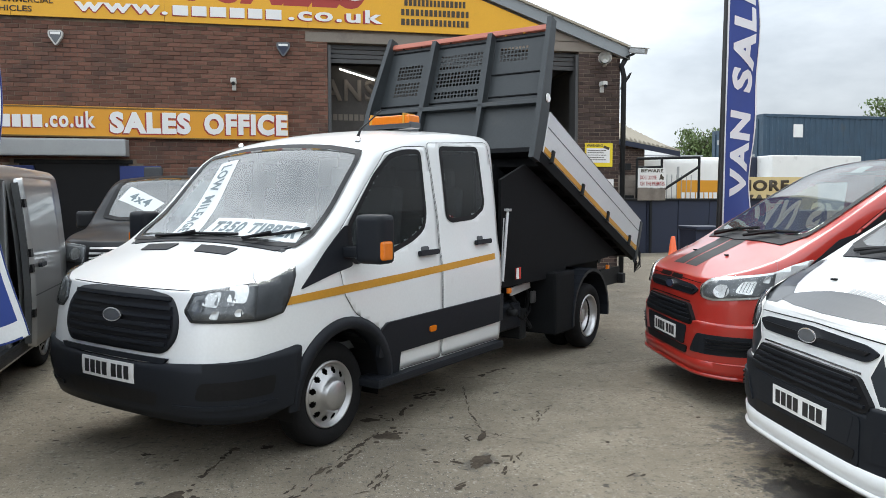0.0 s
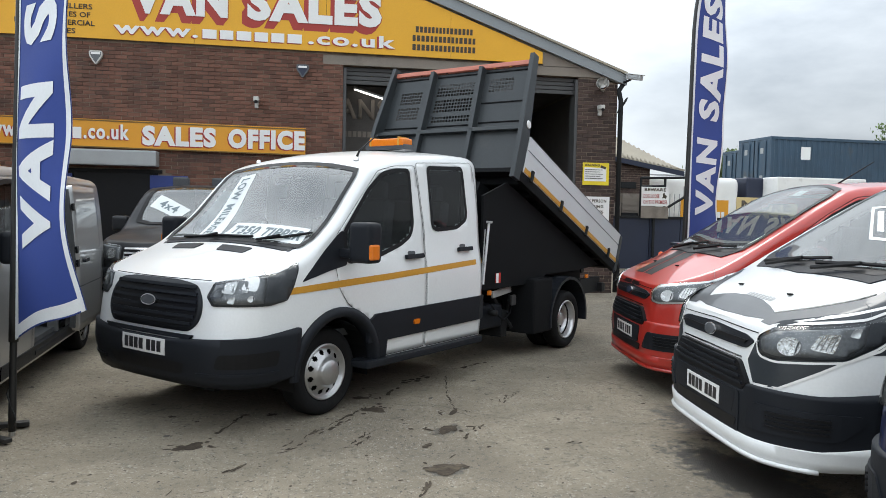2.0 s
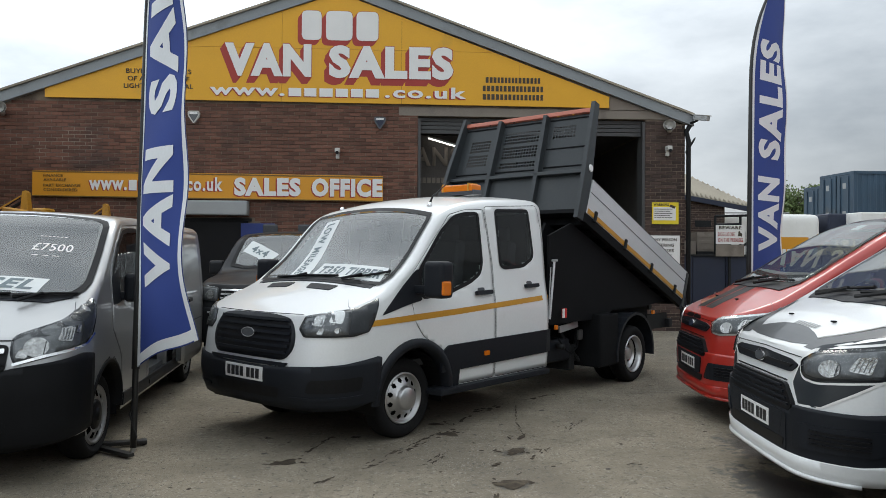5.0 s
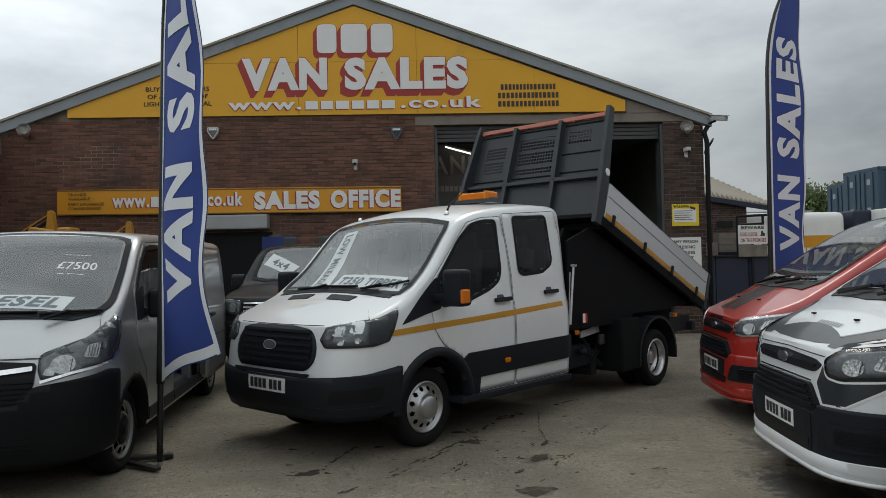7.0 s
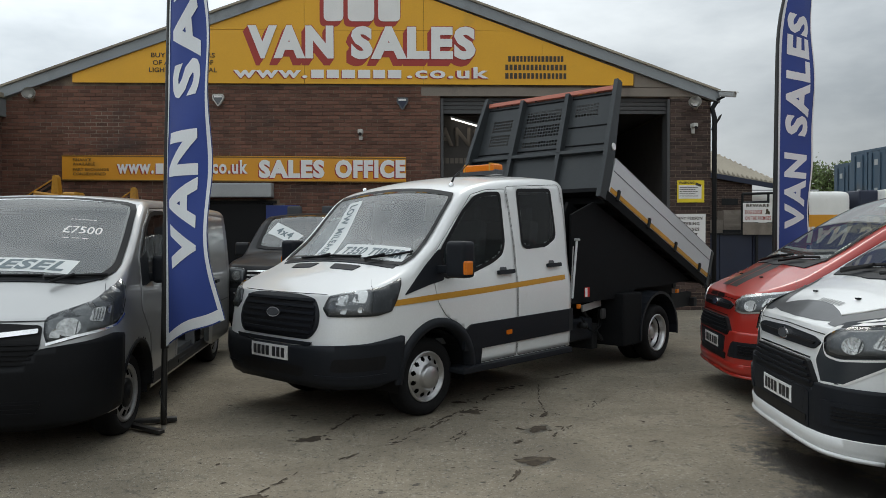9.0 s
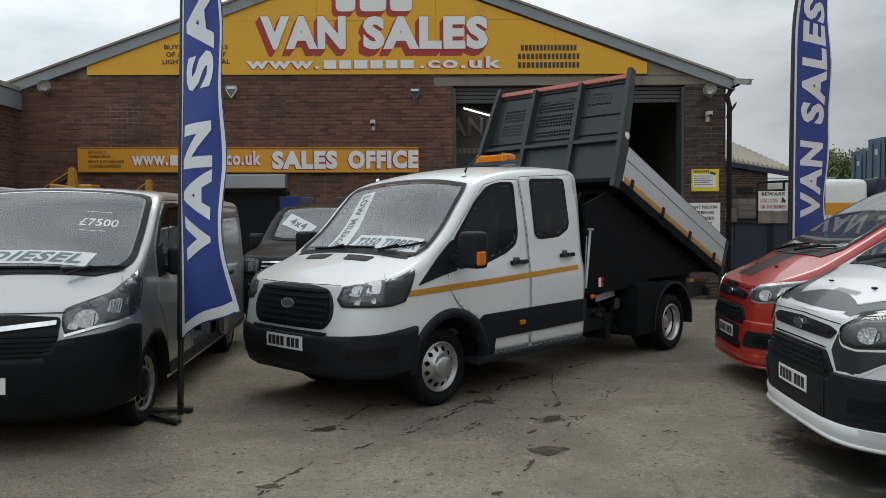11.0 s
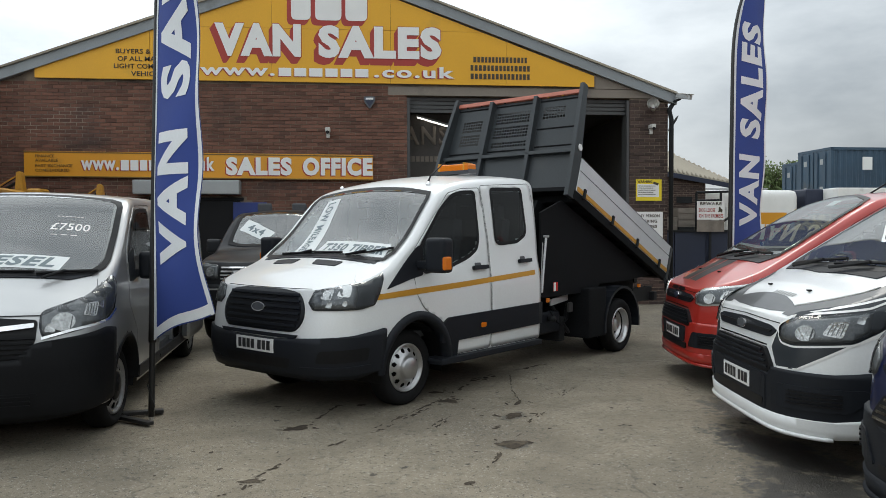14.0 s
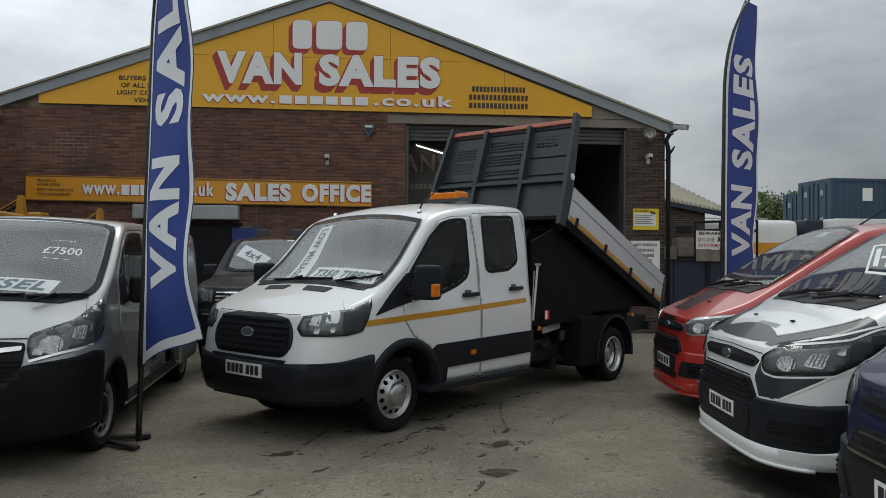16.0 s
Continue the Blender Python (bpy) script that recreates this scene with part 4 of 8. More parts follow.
for q in ((0, 1, 2, 3), (7, 6, 5, 4), (4, 5, 1, 0), (5, 6, 2, 1), (6, 7, 3, 2), (7, 4, 0, 3)):
    bm.faces.new([rv[i] for i in q])
tagged(part("outbuilding_roof", bm, M_ROOF), "tan corrugated sheet roof of the outbuilding", "roof", kind="structure")
bm = bmesh.new()
for k in range(30):
    t = k / 29
    tube(bm, [RA.lerp(RB, t) + Vector((0, 0, 0.01)), RD.lerp(RC, t) + Vector((0, 0, 0.01))], 0.035, 6)
tagged(part("roof_ridges", bm, M_ROOF, smooth=True), "ridges of the corrugated outbuilding roof", "roof", kind="structure")
tagged(part("roof_edge", prism(bmesh.new(), [(7.6, 3.76), (12.0, 3.00), (12.0, 3.16), (7.6, 3.92)], 23.80, 23.86), M_NAVY), "dark barge board of the outbuilding", "trim", kind="structure")
tagged(part("wall_vent", one_box((10.1, 23.99, 2.66), (0.55, 0.03, 0.22), 0.005), M_DARKMETAL), "dark vent in the outbuilding wall", "vent", kind="structure")
for x, w, z in ((9.25, 0.55, 2.05), (9.85, 0.6, 2.35), (10.35, 0.5, 2.2)):
    c = thing("crate", pose(x, 23.4, 0), "grey-brown wooden crate stacked by the brick wall", "crate", "crates by the wall")
    part("base", one_box((0, 0, (z - 0.62) / 2), (w, 0.5, z - 0.62), 0.01), M_DARKMETAL, c)
    part("body", one_box((0, 0, z - 0.31), (w, 0.5, 0.62), 0.01), M_CONC, c)
    for k in (0.12, 0.32, 0.5):
        part("slat", one_box((0, -0.255, z - k), (w - 0.02, 0.015, 0.10), 0.004), M_CONC, c)

# ---- navy hoarding, railings and the boards on it ----
hd = thing("hoarding", pose(0, 0, 0), "low navy-blue steel hoarding across the yard", "fence")
for k in range(9):
    part("panel", one_box((6.4 + 1.02 * k, 22.0, 0.80), (1.0, 0.06, 1.60), 0.008), M_NAVY, hd)
part("rail", one_box((10.5, 21.95, 1.60), (9.2, 0.08, 0.06), 0.01), M_DARKMETAL, hd)
gt = thing("gate_frame", pose(0, 0, 0), "dark steel gate frame with a diagonal brace", "gate")
for pts in ([(9.75, 22.2, 0), (9.75, 22.2, 2.82)], [(11.78, 22.2, 0), (11.78, 22.2, 2.88)], [(9.75, 22.2, 2.82), (11.78, 22.2, 2.88)], [(10.3, 22.2, 1.7), (11.78, 22.2, 2.6)], [(10.55, 22.2, 0), (10.55, 22.2, 2.84)], [(9.75, 22.2, 2.55), (10.55, 22.2, 2.58)]):
    part("bar", tube(bmesh.new(), pts, 0.04, 8), M_DARKMETAL, gt)
for k in range(6):
    part("bar", tube(bmesh.new(), [(10.75 + 0.16 * k, 22.25, 1.6), (10.75 + 0.16 * k, 22.25, 2.35)], 0.012, 6), M_SHUT, gt)
bw = thing("beware_sign", pose(9.62, 21.85, 0), "white beware of the dog board with black and red lettering", "sign")
part("board", one_box((0.44, 0, 2.24), (0.88, 0.03, 0.58), 0.004), M_SIGNW, bw)
part("post", one_box((0.44, 0.03, 1.0), (0.07, 0.04, 2.0)), M_DARKMETAL, bw)
part("under_board", one_box((0.44, 0.0, 1.75), (0.88, 0.03, 0.36), 0.004), M_CONC, bw)
part("lettering", turned(text_bm("BEWARE", 0.70, 0.10, 0.035, depth=0.003), pose(0.09, -0.018, 2.40) @ STAND), M_SIGNK, bw)
part("lettering", turned(text_bm("DOG LOOSE", 0.52, 0.12, 0.02, depth=0.003), pose(0.06, -0.018, 2.19) @ STAND), M_SIGNR, bw)
part("lettering", turned(text_bm("ON THE PREMISES", 0.78, 0.12, 0.02, depth=0.003), pose(0.06, -0.018, 2.01) @ STAND), M_SIGNR, bw)
part("dog_symbol", prism(bmesh.new(), soften([(0.66, 2.18), (0.74, 2.20), (0.80, 2.17), (0.82, 2.26), (0.76, 2.30), (0.74, 2.36), (0.69, 2.33), (0.70, 2.26)], 0.02), -0.02, -0.016), M_SIGNK, bw)


def banner(name, x, y, z, w, h, label, mat):
    t = thing(name, pose(x, y, z), label, "banner")
    part("sheet", one_box((w / 2, 0, h / 2), (w, 0.03, h), 0.004), mat, t)
    for k in (0.1, w - 0.1):
        part("post", tube(bmesh.new(), [(k, 0.05, -z), (k, 0.05, h)], 0.03, 8), M_DARKMETAL, t)
    return t


b1 = banner("web_banner", 12.0, 24.0, 1.35, 1.75, 0.88, "orange banner with white address lettering on the fence", M_SIGNO)
part("lettering", turned(thicken(bars_bm(1.45, 0.26, 9, 0.3, (0.8, 1.2)), 0.004), pose(0.15, -0.02, 0.22) @ STAND), M_SIGNW, b1)
b2 = banner("more_vans_banner", 14.05, 24.0, 1.25, 3.2, 1.1, "cream banner with black lettering for more vans", M_CREAM)
part("lettering", turned(text_bm("MORE", 1.9, 0.38, 0.05, depth=0.004), pose(0.18, -0.02, 0.62) @ STAND), M_SIGNK, b2)
part("lettering", turned(text_bm("VANS", 1.75, 0.38, 0.05, depth=0.004), pose(0.30, -0.02, 0.13) @ STAND), M_SIGNK, b2)

# ---- white road tanker parked behind the fence ----
tk = thing("road_tanker", pose(11.6, 28.5, 0), "white tanker lorry parked behind the fence", "lorry")
part("tank", one_box((2.34, 0, 2.36), (4.68, 1.9, 1.72), 0.42, seg=6), M_TANK, tk, smooth=True)
part("tank_rib", one_box((2.34, -0.952, 2.36), (0.10, 0.012, 0.95), 0.004), M_SHUT, tk)
part("side_rail", one_box((2.34, -0.98, 1.46), (4.6, 0.05, 0.10), 0.01), M_SHUT, tk)
part("frame", one_box((3.0, 0, 1.2), (6.6, 1.2, 0.3), 0.02), M_DARKMETAL, tk)
for x in (0.9, 2.1, 5.6):
    part("wheel", lathe(bmesh.new(), [(0.0, -1.25), (0.28, -1.25), (0.5, -1.2), (0.5, -0.95), (0.0, -0.95)], 28, pose(x, 0, 0.5)), M_RUBBER, tk, smooth=True)
part("walkway", one_box((2.2, 0, 3.30), (3.2, 0.4, 0.04), 0.01), M_SHUT, tk)
part("ladder", tube(bmesh.new(), [(1.5, -0.98, 1.4), (1.5, -1.0, 2.4), (1.5, -0.6, 3.2)], 0.03, 8), M_SHUT, tk)
part("tractor_cab", one_box((5.45, 0, 2.1), (1.1, 2.1, 2.3), 0.12, seg=3), M_NAVY, tk)
pc = thing("box_lorry", pose(17.2, 27.6, 0), "white box lorry with a dark cab window beyond the fence", "lorry")
part("box", one_box((1.9, 0, 2.2), (3.8, 2.2, 2.1), 0.06, seg=3), M_TANK, pc)
part("cab", one_box((-0.1, 0, 1.6), (0.9, 2.0, 1.6), 0.16, seg=4), M_TANK, pc)
part("side_window", one_box((-0.1, -1.01, 2.0), (0.55, 0.02, 0.5), 0.006), M_BLACK, pc)
part("chassis", one_box((1.8, 0, 0.9), (4.2, 1.0, 0.5), 0.02), M_DARKMETAL, pc)
for x in (0.0, 3.0):
    part("wheel", lathe(bmesh.new(), [(0.0, -1.05), (0.25, -1.05), (0.45, -1.0), (0.45, -0.8), (0.0, -0.8)], 24, pose(x, 0, 0.45)), M_RUBBER, pc, smooth=True)


# ---- stacked shipping containers ----
def container(x, y, z, turn, long):
    t = thing("shipping_container", pose(x, y, z, 0, 0, turn), "weathered blue corrugated shipping container with double doors", "container", "shipping containers")
    H, W = 2.59, 2.44

    def ribbed(n, L):
        """A corrugated sheet, along x from 0 to L, facing -y."""
        bm = bmesh.new()
        pts = []
        p = L / n
        for k in range(n):
            pts += [(k * p, 0.0), (k * p + 0.30 * p, 0.0), (k * p + 0.42 * p, 0.04), (k * p + 0.88 * p, 0.04)]
        pts.append((L, 0.0))
        lo = [bm.verts.new((a, b, 0.16)) for a, b in pts]
        hi = [bm.verts.new((a, b, H - 0.12)) for a, b in pts]
        for i in range(len(pts) - 1):
            bm.faces.new((lo[i], lo[i + 1], hi[i + 1], hi[i]))
        return bm
    part("side_sheet", turned(ribbed(int(long / 0.28), long - 0.2), pose(0.1, 0.03, 0)), M_CONT, t)
    part("side_sheet", turned(ribbed(int(long / 0.28), long - 0.2), pose(0.1, W - 0.08, 0)), M_CONT, t)
    part("rear_sheet", one_box((long - 0.05, W / 2, H / 2), (0.05, W - 0.1, H - 0.1)), M_CONT, t)
    part("roof_sheet", one_box((long / 2, W / 2, H - 0.05), (long - 0.1, W - 0.1, 0.04)), M_CONT, t)
    for a in (0.06, long - 0.06):
        for b in (0.06, W - 0.06):
            part("corner_post", one_box((a, b, H / 2), (0.12, 0.12, H), 0.01), M_CONT, t)
    for b in (0.05, W - 0.05):
        for c in (0.08, H - 0.06):
            part("rail", one_box((long / 2, b, c), (long, 0.10, 0.12), 0.01), M_CONT, t)
    for b in (0.62, 1.82):
        dd = part("door", one_box((0.02, b, H / 2), (0.05, 1.12, H - 0.25), 0.01), M_CONT, t)
        for k in (-0.28, 0.28):
            part("lock_bar", tube(bmesh.new(), [(-0.03, b + k, 0.2), (-0.03, b + k, H - 0.2)], 0.026, 8), M_CONT, dd)
        for c in (0.8, 2.0):
            part("door_mark", one_box((-0.012, b + 0.02, c), (0.008, 0.22, 0.24)), M_SHUT, dd)
    for c in (0.08, H - 0.06):
        part("sill", one_box((0.04, W / 2, c), (0.10, W, 0.12), 0.01), M_CONT, t)
    part("label_plate", one_box((1.7, 0.02, 1.9), (0.45, 0.02, 0.55)), M_TANK, t)
    return t


for lx, ly, lt, ln in ((19.05, 29.9, 1.5, 12.19), (20.25, 33.4, 1.5, 6.06)):
    container(lx, ly, 2.61 if ln > 10 else 2.39, lt, ln)
    container(lx, ly, 0.02 if ln > 10 else -0.2, lt, ln)

# ---- bin and cone by the hoarding ----
bn = thing("wheelie_bin", pose(7.55, 14.6, 0), "dark wheeled bin with its lid shut", "bin")
part("body", prism(bmesh.new(), [(-0.24, 0.06), (0.24, 0.06), (0.30, 1.02), (-0.30, 1.02)], -0.32, 0.32), M_NAVY, bn)
part("lid", one_box((0, -0.02, 1.06), (0.66, 0.74, 0.07), 0.03), M_NAVY, bn)
part("handle", tube(bmesh.new(), [(-0.25, 0.38, 1.0), (0.25, 0.38, 1.0)], 0.018), M_DARKMETAL, bn)
for x in (-0.22, 0.22):
    part("wheel", lathe(bmesh.new(), [(0, -0.03), (0.1, -0.03), (0.1, 0.03), (0, 0.03)], 18, pose(x, 0.3, 0.1, 0, 0, 90)), M_RUBBER, bn)
cn = thing("traffic_cone", pose(6.05, 12.9, 0), "orange traffic cone standing in the yard", "cone")
part("cone", lathe(bmesh.new(), [(0.16, 0.03), (0.15, 0.06), (0.035, 0.98), (0.0, 0.99)], 24, pose(0, 0, 0, 90, 0, 0)), M_CONE, cn, smooth=True)
part("base", one_box((0, 0, 0.02), (0.42, 0.42, 0.04), 0.012), M_CONE, cn)


# ---- trees beyond the containers ----
def tree(x, y, h, spread, count, seed, bare=0.2):
    rnd = random.Random(seed)
    t = thing("tree", pose(x, y, 0), "spring tree with thin branches and fresh green leaves", "tree", "trees beyond the yard")
    bm = bmesh.new()
    tube(bm, [(0, 0, 0), (0.1, 0, h * 0.3), (0.0, 0.1, h * 0.55), (0.1, 0.1, h * 0.9)], [0.22, 0.17, 0.11, 0.03], 8)
    tips = []
    for k in range(26):
        z0 = h * rnd.uniform(0.25, 0.8)
        an, ln = rnd.uniform(0, 6.28), spread * rnd.uniform(0.5, 1.0) * (1.1 - 0.5 * z0 / h)
        p0 = Vector((0.05, 0.05, z0))
        p2 = p0 + Vector((math.cos(an) * ln, math.sin(an) * ln, ln * rnd.uniform(0.35, 0.9)))
        p1 = p0.lerp(p2, 0.5) + Vector((0, 0, 0.1 * ln))
        tube(bm, [p0, p1, p2], [0.06, 0.035, 0.012], 5)
        tips += [p0.lerp(p2, 0.45), p1, p2, p2]
        for j in range(4):
            q = p1.lerp(p2, rnd.random())
            e = q + Vector((rnd.uniform(-1, 1), rnd.uniform(-1, 1), rnd.uniform(0.0, 1.2))) * spread * 0.28
            tube(bm, [q, e], [0.018, 0.006], 4)
            tips.append(e)
    part("trunk", bm, M_BARK, t)
    vs, fs = [], []
    for k in range(count):
        c = rnd.choice(tips) + Vector([rnd.gauss(0, 0.22 * spread) for _ in range(3)]) * 0.6
        if c.z > h * 0.93 and rnd.random() < 0.7 + bare:
            continue
        s = rnd.uniform(0.06, 0.13)
        r = Euler((rnd.uniform(0, 6), rnd.uniform(0, 6), rnd.uniform(0, 6))).to_matrix()
        i = len(vs)
        vs += [c + r @ Vector(p) * s for p in ((-1, 0, 0), (0, -0.55, 0.15), (1, 0, 0), (0, 0.55, 0.15))]
        fs.append((i, i + 1, i + 2, i + 3))
    me = bpy.data.meshes.new("crown")
    me.from_pydata(vs, [], fs)
    me.materials.append(M_LEAF)
    ob = new("crown", me)
    ob.parent = t
    return t


tree(24.9, 45.0, 6.5, 2.0, 6200, 3)
tree(28.2, 47.0, 5.6, 1.9, 4200, 5)
tree(31.5, 36.0, 7.4, 2.5, 7000, 8, 0.3)
tree(34.5, 37.0, 7.8, 2.4, 6500, 11, 0.3)

# ---- vehicle kit: a van body from its profiles; a = metres behind the front axle, l = metres to its left, z up ----
def V(a, l, z):
    return Vector((a, -l, z))


class Shell:
    def __init__(self, nose, plan, widths, rail, crown, radius, rear, z0):
        self.dx, self.fr, self.wz = pchip(nose), pchip(plan), pchip(widths)
        self.front = min(p[1] for p in nose)
        self.rail, self.crown, self.rad = pchip(rail), pchip(crown), pchip(radius)
        self.rear, self.z0 = rear, pchip(z0)
        self.W = max(p[1] for p in widths)
        self.fade_end = 0.75
        bs = [0.0] + [0.0005 * 1.12 ** k for k in range(70)]
        bs = [b for b in bs if b < 1.0] + [1.0]
        arc = [0.0]
        for b0, b1 in zip(bs, bs[1:]):
            arc.append(arc[-1] + math.hypot(b1 - b0, self.W * (self.fr(b1) - self.fr(b0))))
        self.bs, self.arc = bs, arc

    def b_of(self, s):
        s = abs(s)
        if s >= self.arc[-1]:
            return self.bs[-1] + s - self.arc[-1]
        return float(np.interp(s, self.arc, self.bs))

    def S(self, a):
        """The arc along the side at the length a."""
        b = a - self.front
        return float(np.interp(b, self.bs, self.arc)) if b < 1.0 else self.arc[-1] + b - 1.0

    def fade(self, b):
        t = min(max(b / self.fade_end, 0.0), 1.0)
        return 1 - t * t * (3 - 2 * t)

    def at(self, b, z, sg):
        a = self.front + b + (self.dx(z) - self.front) * self.fade(b)
        back = max(0.0, a - (self.rear - 0.12)) / 0.12
        w = self.fr(b) * self.wz(z) * (1 - 0.05 * back * back)
        top, r = self.rail(b), min(self.rad(b), 0.8 * w)
        d = z - (top - r)
        if d > 0 and r > 1e-4:
            d = min(d, r)
            w -= r - math.sqrt(max(r * r - d * d, 0.0))
        return V(a, sg * w, z)

    def side(self, s, z, off=0.0):
        """The side sheet, wrapped from the nose along the flanks; s < 0 is the right flank."""
        sg = 1 if s >= 0 else -1
        b = self.b_of(s)
        p = self.at(b, z, sg)
        if off:
            e = 0.004
            q = self.at(self.b_of(abs(s) + e), z, sg) - p
            if abs(s) < e:
                q = V(0, e * sg, 0)
            u = self.at(b, z - e, sg) - p
            n = q.cross(u).normalized()
            mid = V(0.8, 0, z)
            if n.dot(p - mid) < 0:
                n = -n
            p = p + n * off
        return p

    def top_at(self, b, l):
        rz = self.rail(b)
        w = self.fr(b) * self.wz(rz)
        lt = max(w - min(self.rad(b), 0.8 * w), 1e-4)
        a = self.front + b + (self.dx(rz) - self.front) * self.fade(b)
        q = min(abs(l) / lt, 1.0)
        return V(a, l, rz + self.crown(b) * (1 - q * q)), lt

    def b_top(self, a):
        lo, hi = 0.0, self.rear - self.front
        for _ in range(24):
            m = (lo + hi) / 2
            if self.front + m + (self.dx(self.rail(m)) - self.front) * self.fade(m) < a:
                lo = m
            else:
                hi = m
        return (lo + hi) / 2

    def top(self, a, l, off=0.0):
        """The upper sheet: bonnet, screen and roof, by length and side."""
        b = self.b_top(a)
        p, _ = self.top_at(b, l)
        if off:
            e = 0.01
            q = self.top_at(b + e, l)[0] - p
            u = self.top_at(b, l + e)[0] - p
            n = q.cross(u).normalized()
            if n.z < 0:
                n = -n
            p = p + n * off
        return p

    def mesh(self, side_holes, top_holes, step=0.045):
        bm = bmesh.new()
        bs = []
        s, end = 0.0, self.S(self.rear)
        while s < end:
            bs.append(self.b_of(s))
            s += 0.028 if s < 1.5 else step
        bs.append(self.rear - self.front)
        NZ, NA, NT = 40, 6, 14
        last = {}
        for sg in (1, -1):
            prev = None
            for b in bs:
                rz, z0 = self.rail(b), self.z0(b)
                w = self.fr(b) * self.wz(rz)
                r = min(self.rad(b), 0.8 * w)
                ring, tag = [], []
                for i in range(NZ):
                    z = z0 + (rz - r - z0) * i / (NZ - 1)
                    ring.append(self.at(b, z, sg))
                    tag.append((0, self.S(self.front + b) * 1.0 if b else 0.0, z))
                for i in range(1, NA + 1):
                    z = rz - r + r * math.sin(math.pi / 2 * i / NA)
                    ring.append(self.at(b, z, sg))
                    tag.append((2, 0, 0))
                _, lt = self.top_at(b, 0)
                for i in range(1, NT + 1):
                    l = lt * (1 - i / NT) * sg
                    p, _ = self.top_at(b, l)
                    ring.append(p)
                    tag.append((1, p.x, l))
                vs = [bm.verts.new(p) for p in ring]
                if prev:
                    pv, pt = prev
                    for i in range(len(vs) - 1):
                        k0, x0, y0 = tag[i]
                        k1, x1, y1 = tag[i + 1]
                        kp = pt[i]
                        if k0 == 0 and k1 == 0:
                            cs, cz = (x0 + kp[1]) / 2, (y0 + y1 + kp[2] + pt[i + 1][2]) / 4
                            if any(h(cs * sg, cz) for h in side_holes):
                                continue
                        elif k0 == 1 and k1 == 1:
                            if any(h((x0 + kp[1]) / 2, (y0 + y1) / 2) for h in top_holes):
                                continue
                        q = [pv[i], pv[i + 1], vs[i + 1], vs[i]]
                        bm.faces.new(q if sg > 0 else q[::-1])
                prev = (vs, tag)
            last[sg] = prev[0]
        try:
            bm.faces.new(last[1] + last[-1][::-1][1:])
        except ValueError:
            pass
        bmesh.ops.remove_doubles(bm, verts=bm.verts[:], dist=0.0008)
        return bm

    def panel(self, poly, off=0.004, skirt=0.012, h=0.06):
        return wrap(flat_cells(poly, h), self.side, off, skirt)

    def top_panel(self, poly, off=0.004, skirt=0.012, h=0.08):
        return wrap(flat_cells(poly, h), self.top, off, skirt)

    def ribbon(self, pts, width, off=0.003):
        """A thin strip along a line on the flank."""
        bm = bmesh.new()
        prev = None
        fine = []
        for (x0, y0), (x1, y1) in zip(pts, pts[1:]):
            n = max(1, int(math.hypot(x1 - x0, y1 - y0) / 0.06))
            fine += [(x0 + (x1 - x0) * k / n, y0 + (y1 - y0) * k / n) for k in range(n)]
        fine.append(pts[-1])
        for i, (x, y) in enumerate(fine):
            q, p = Vector(fine[min(i + 1, len(fine) - 1)]), Vector(fine[max(i - 1, 0)])
            d = (q - p).normalized()
            n = Vector((-d.y, d.x)) * width / 2
            cur = [bm.verts.new(self.side(x + n.x, y + n.y, off)), bm.verts.new(self.side(x - n.x, y - n.y, off))]
            if prev:
                bm.faces.new((prev[0], prev[1], cur[1], cur[0]))
            prev = cur
        return bm

    def lettering(self, bm, surf, origin, right, up, off):
        """Lays flat lettering on a sheet: origin, and the sheet's steps for one metre right and up."""
        cut_cells(bm, 0.12)
        for v in bm.verts:
            x, y = v.co.x, v.co.y
            v.co = surf(origin[0] + right[0] * x + up[0] * y, origin[1] + right[1] * x + up[1] * y, off)
        return bm


def both(poly):
    """The same outline on the right flank."""
    return [(-x, z) for x, z in poly]


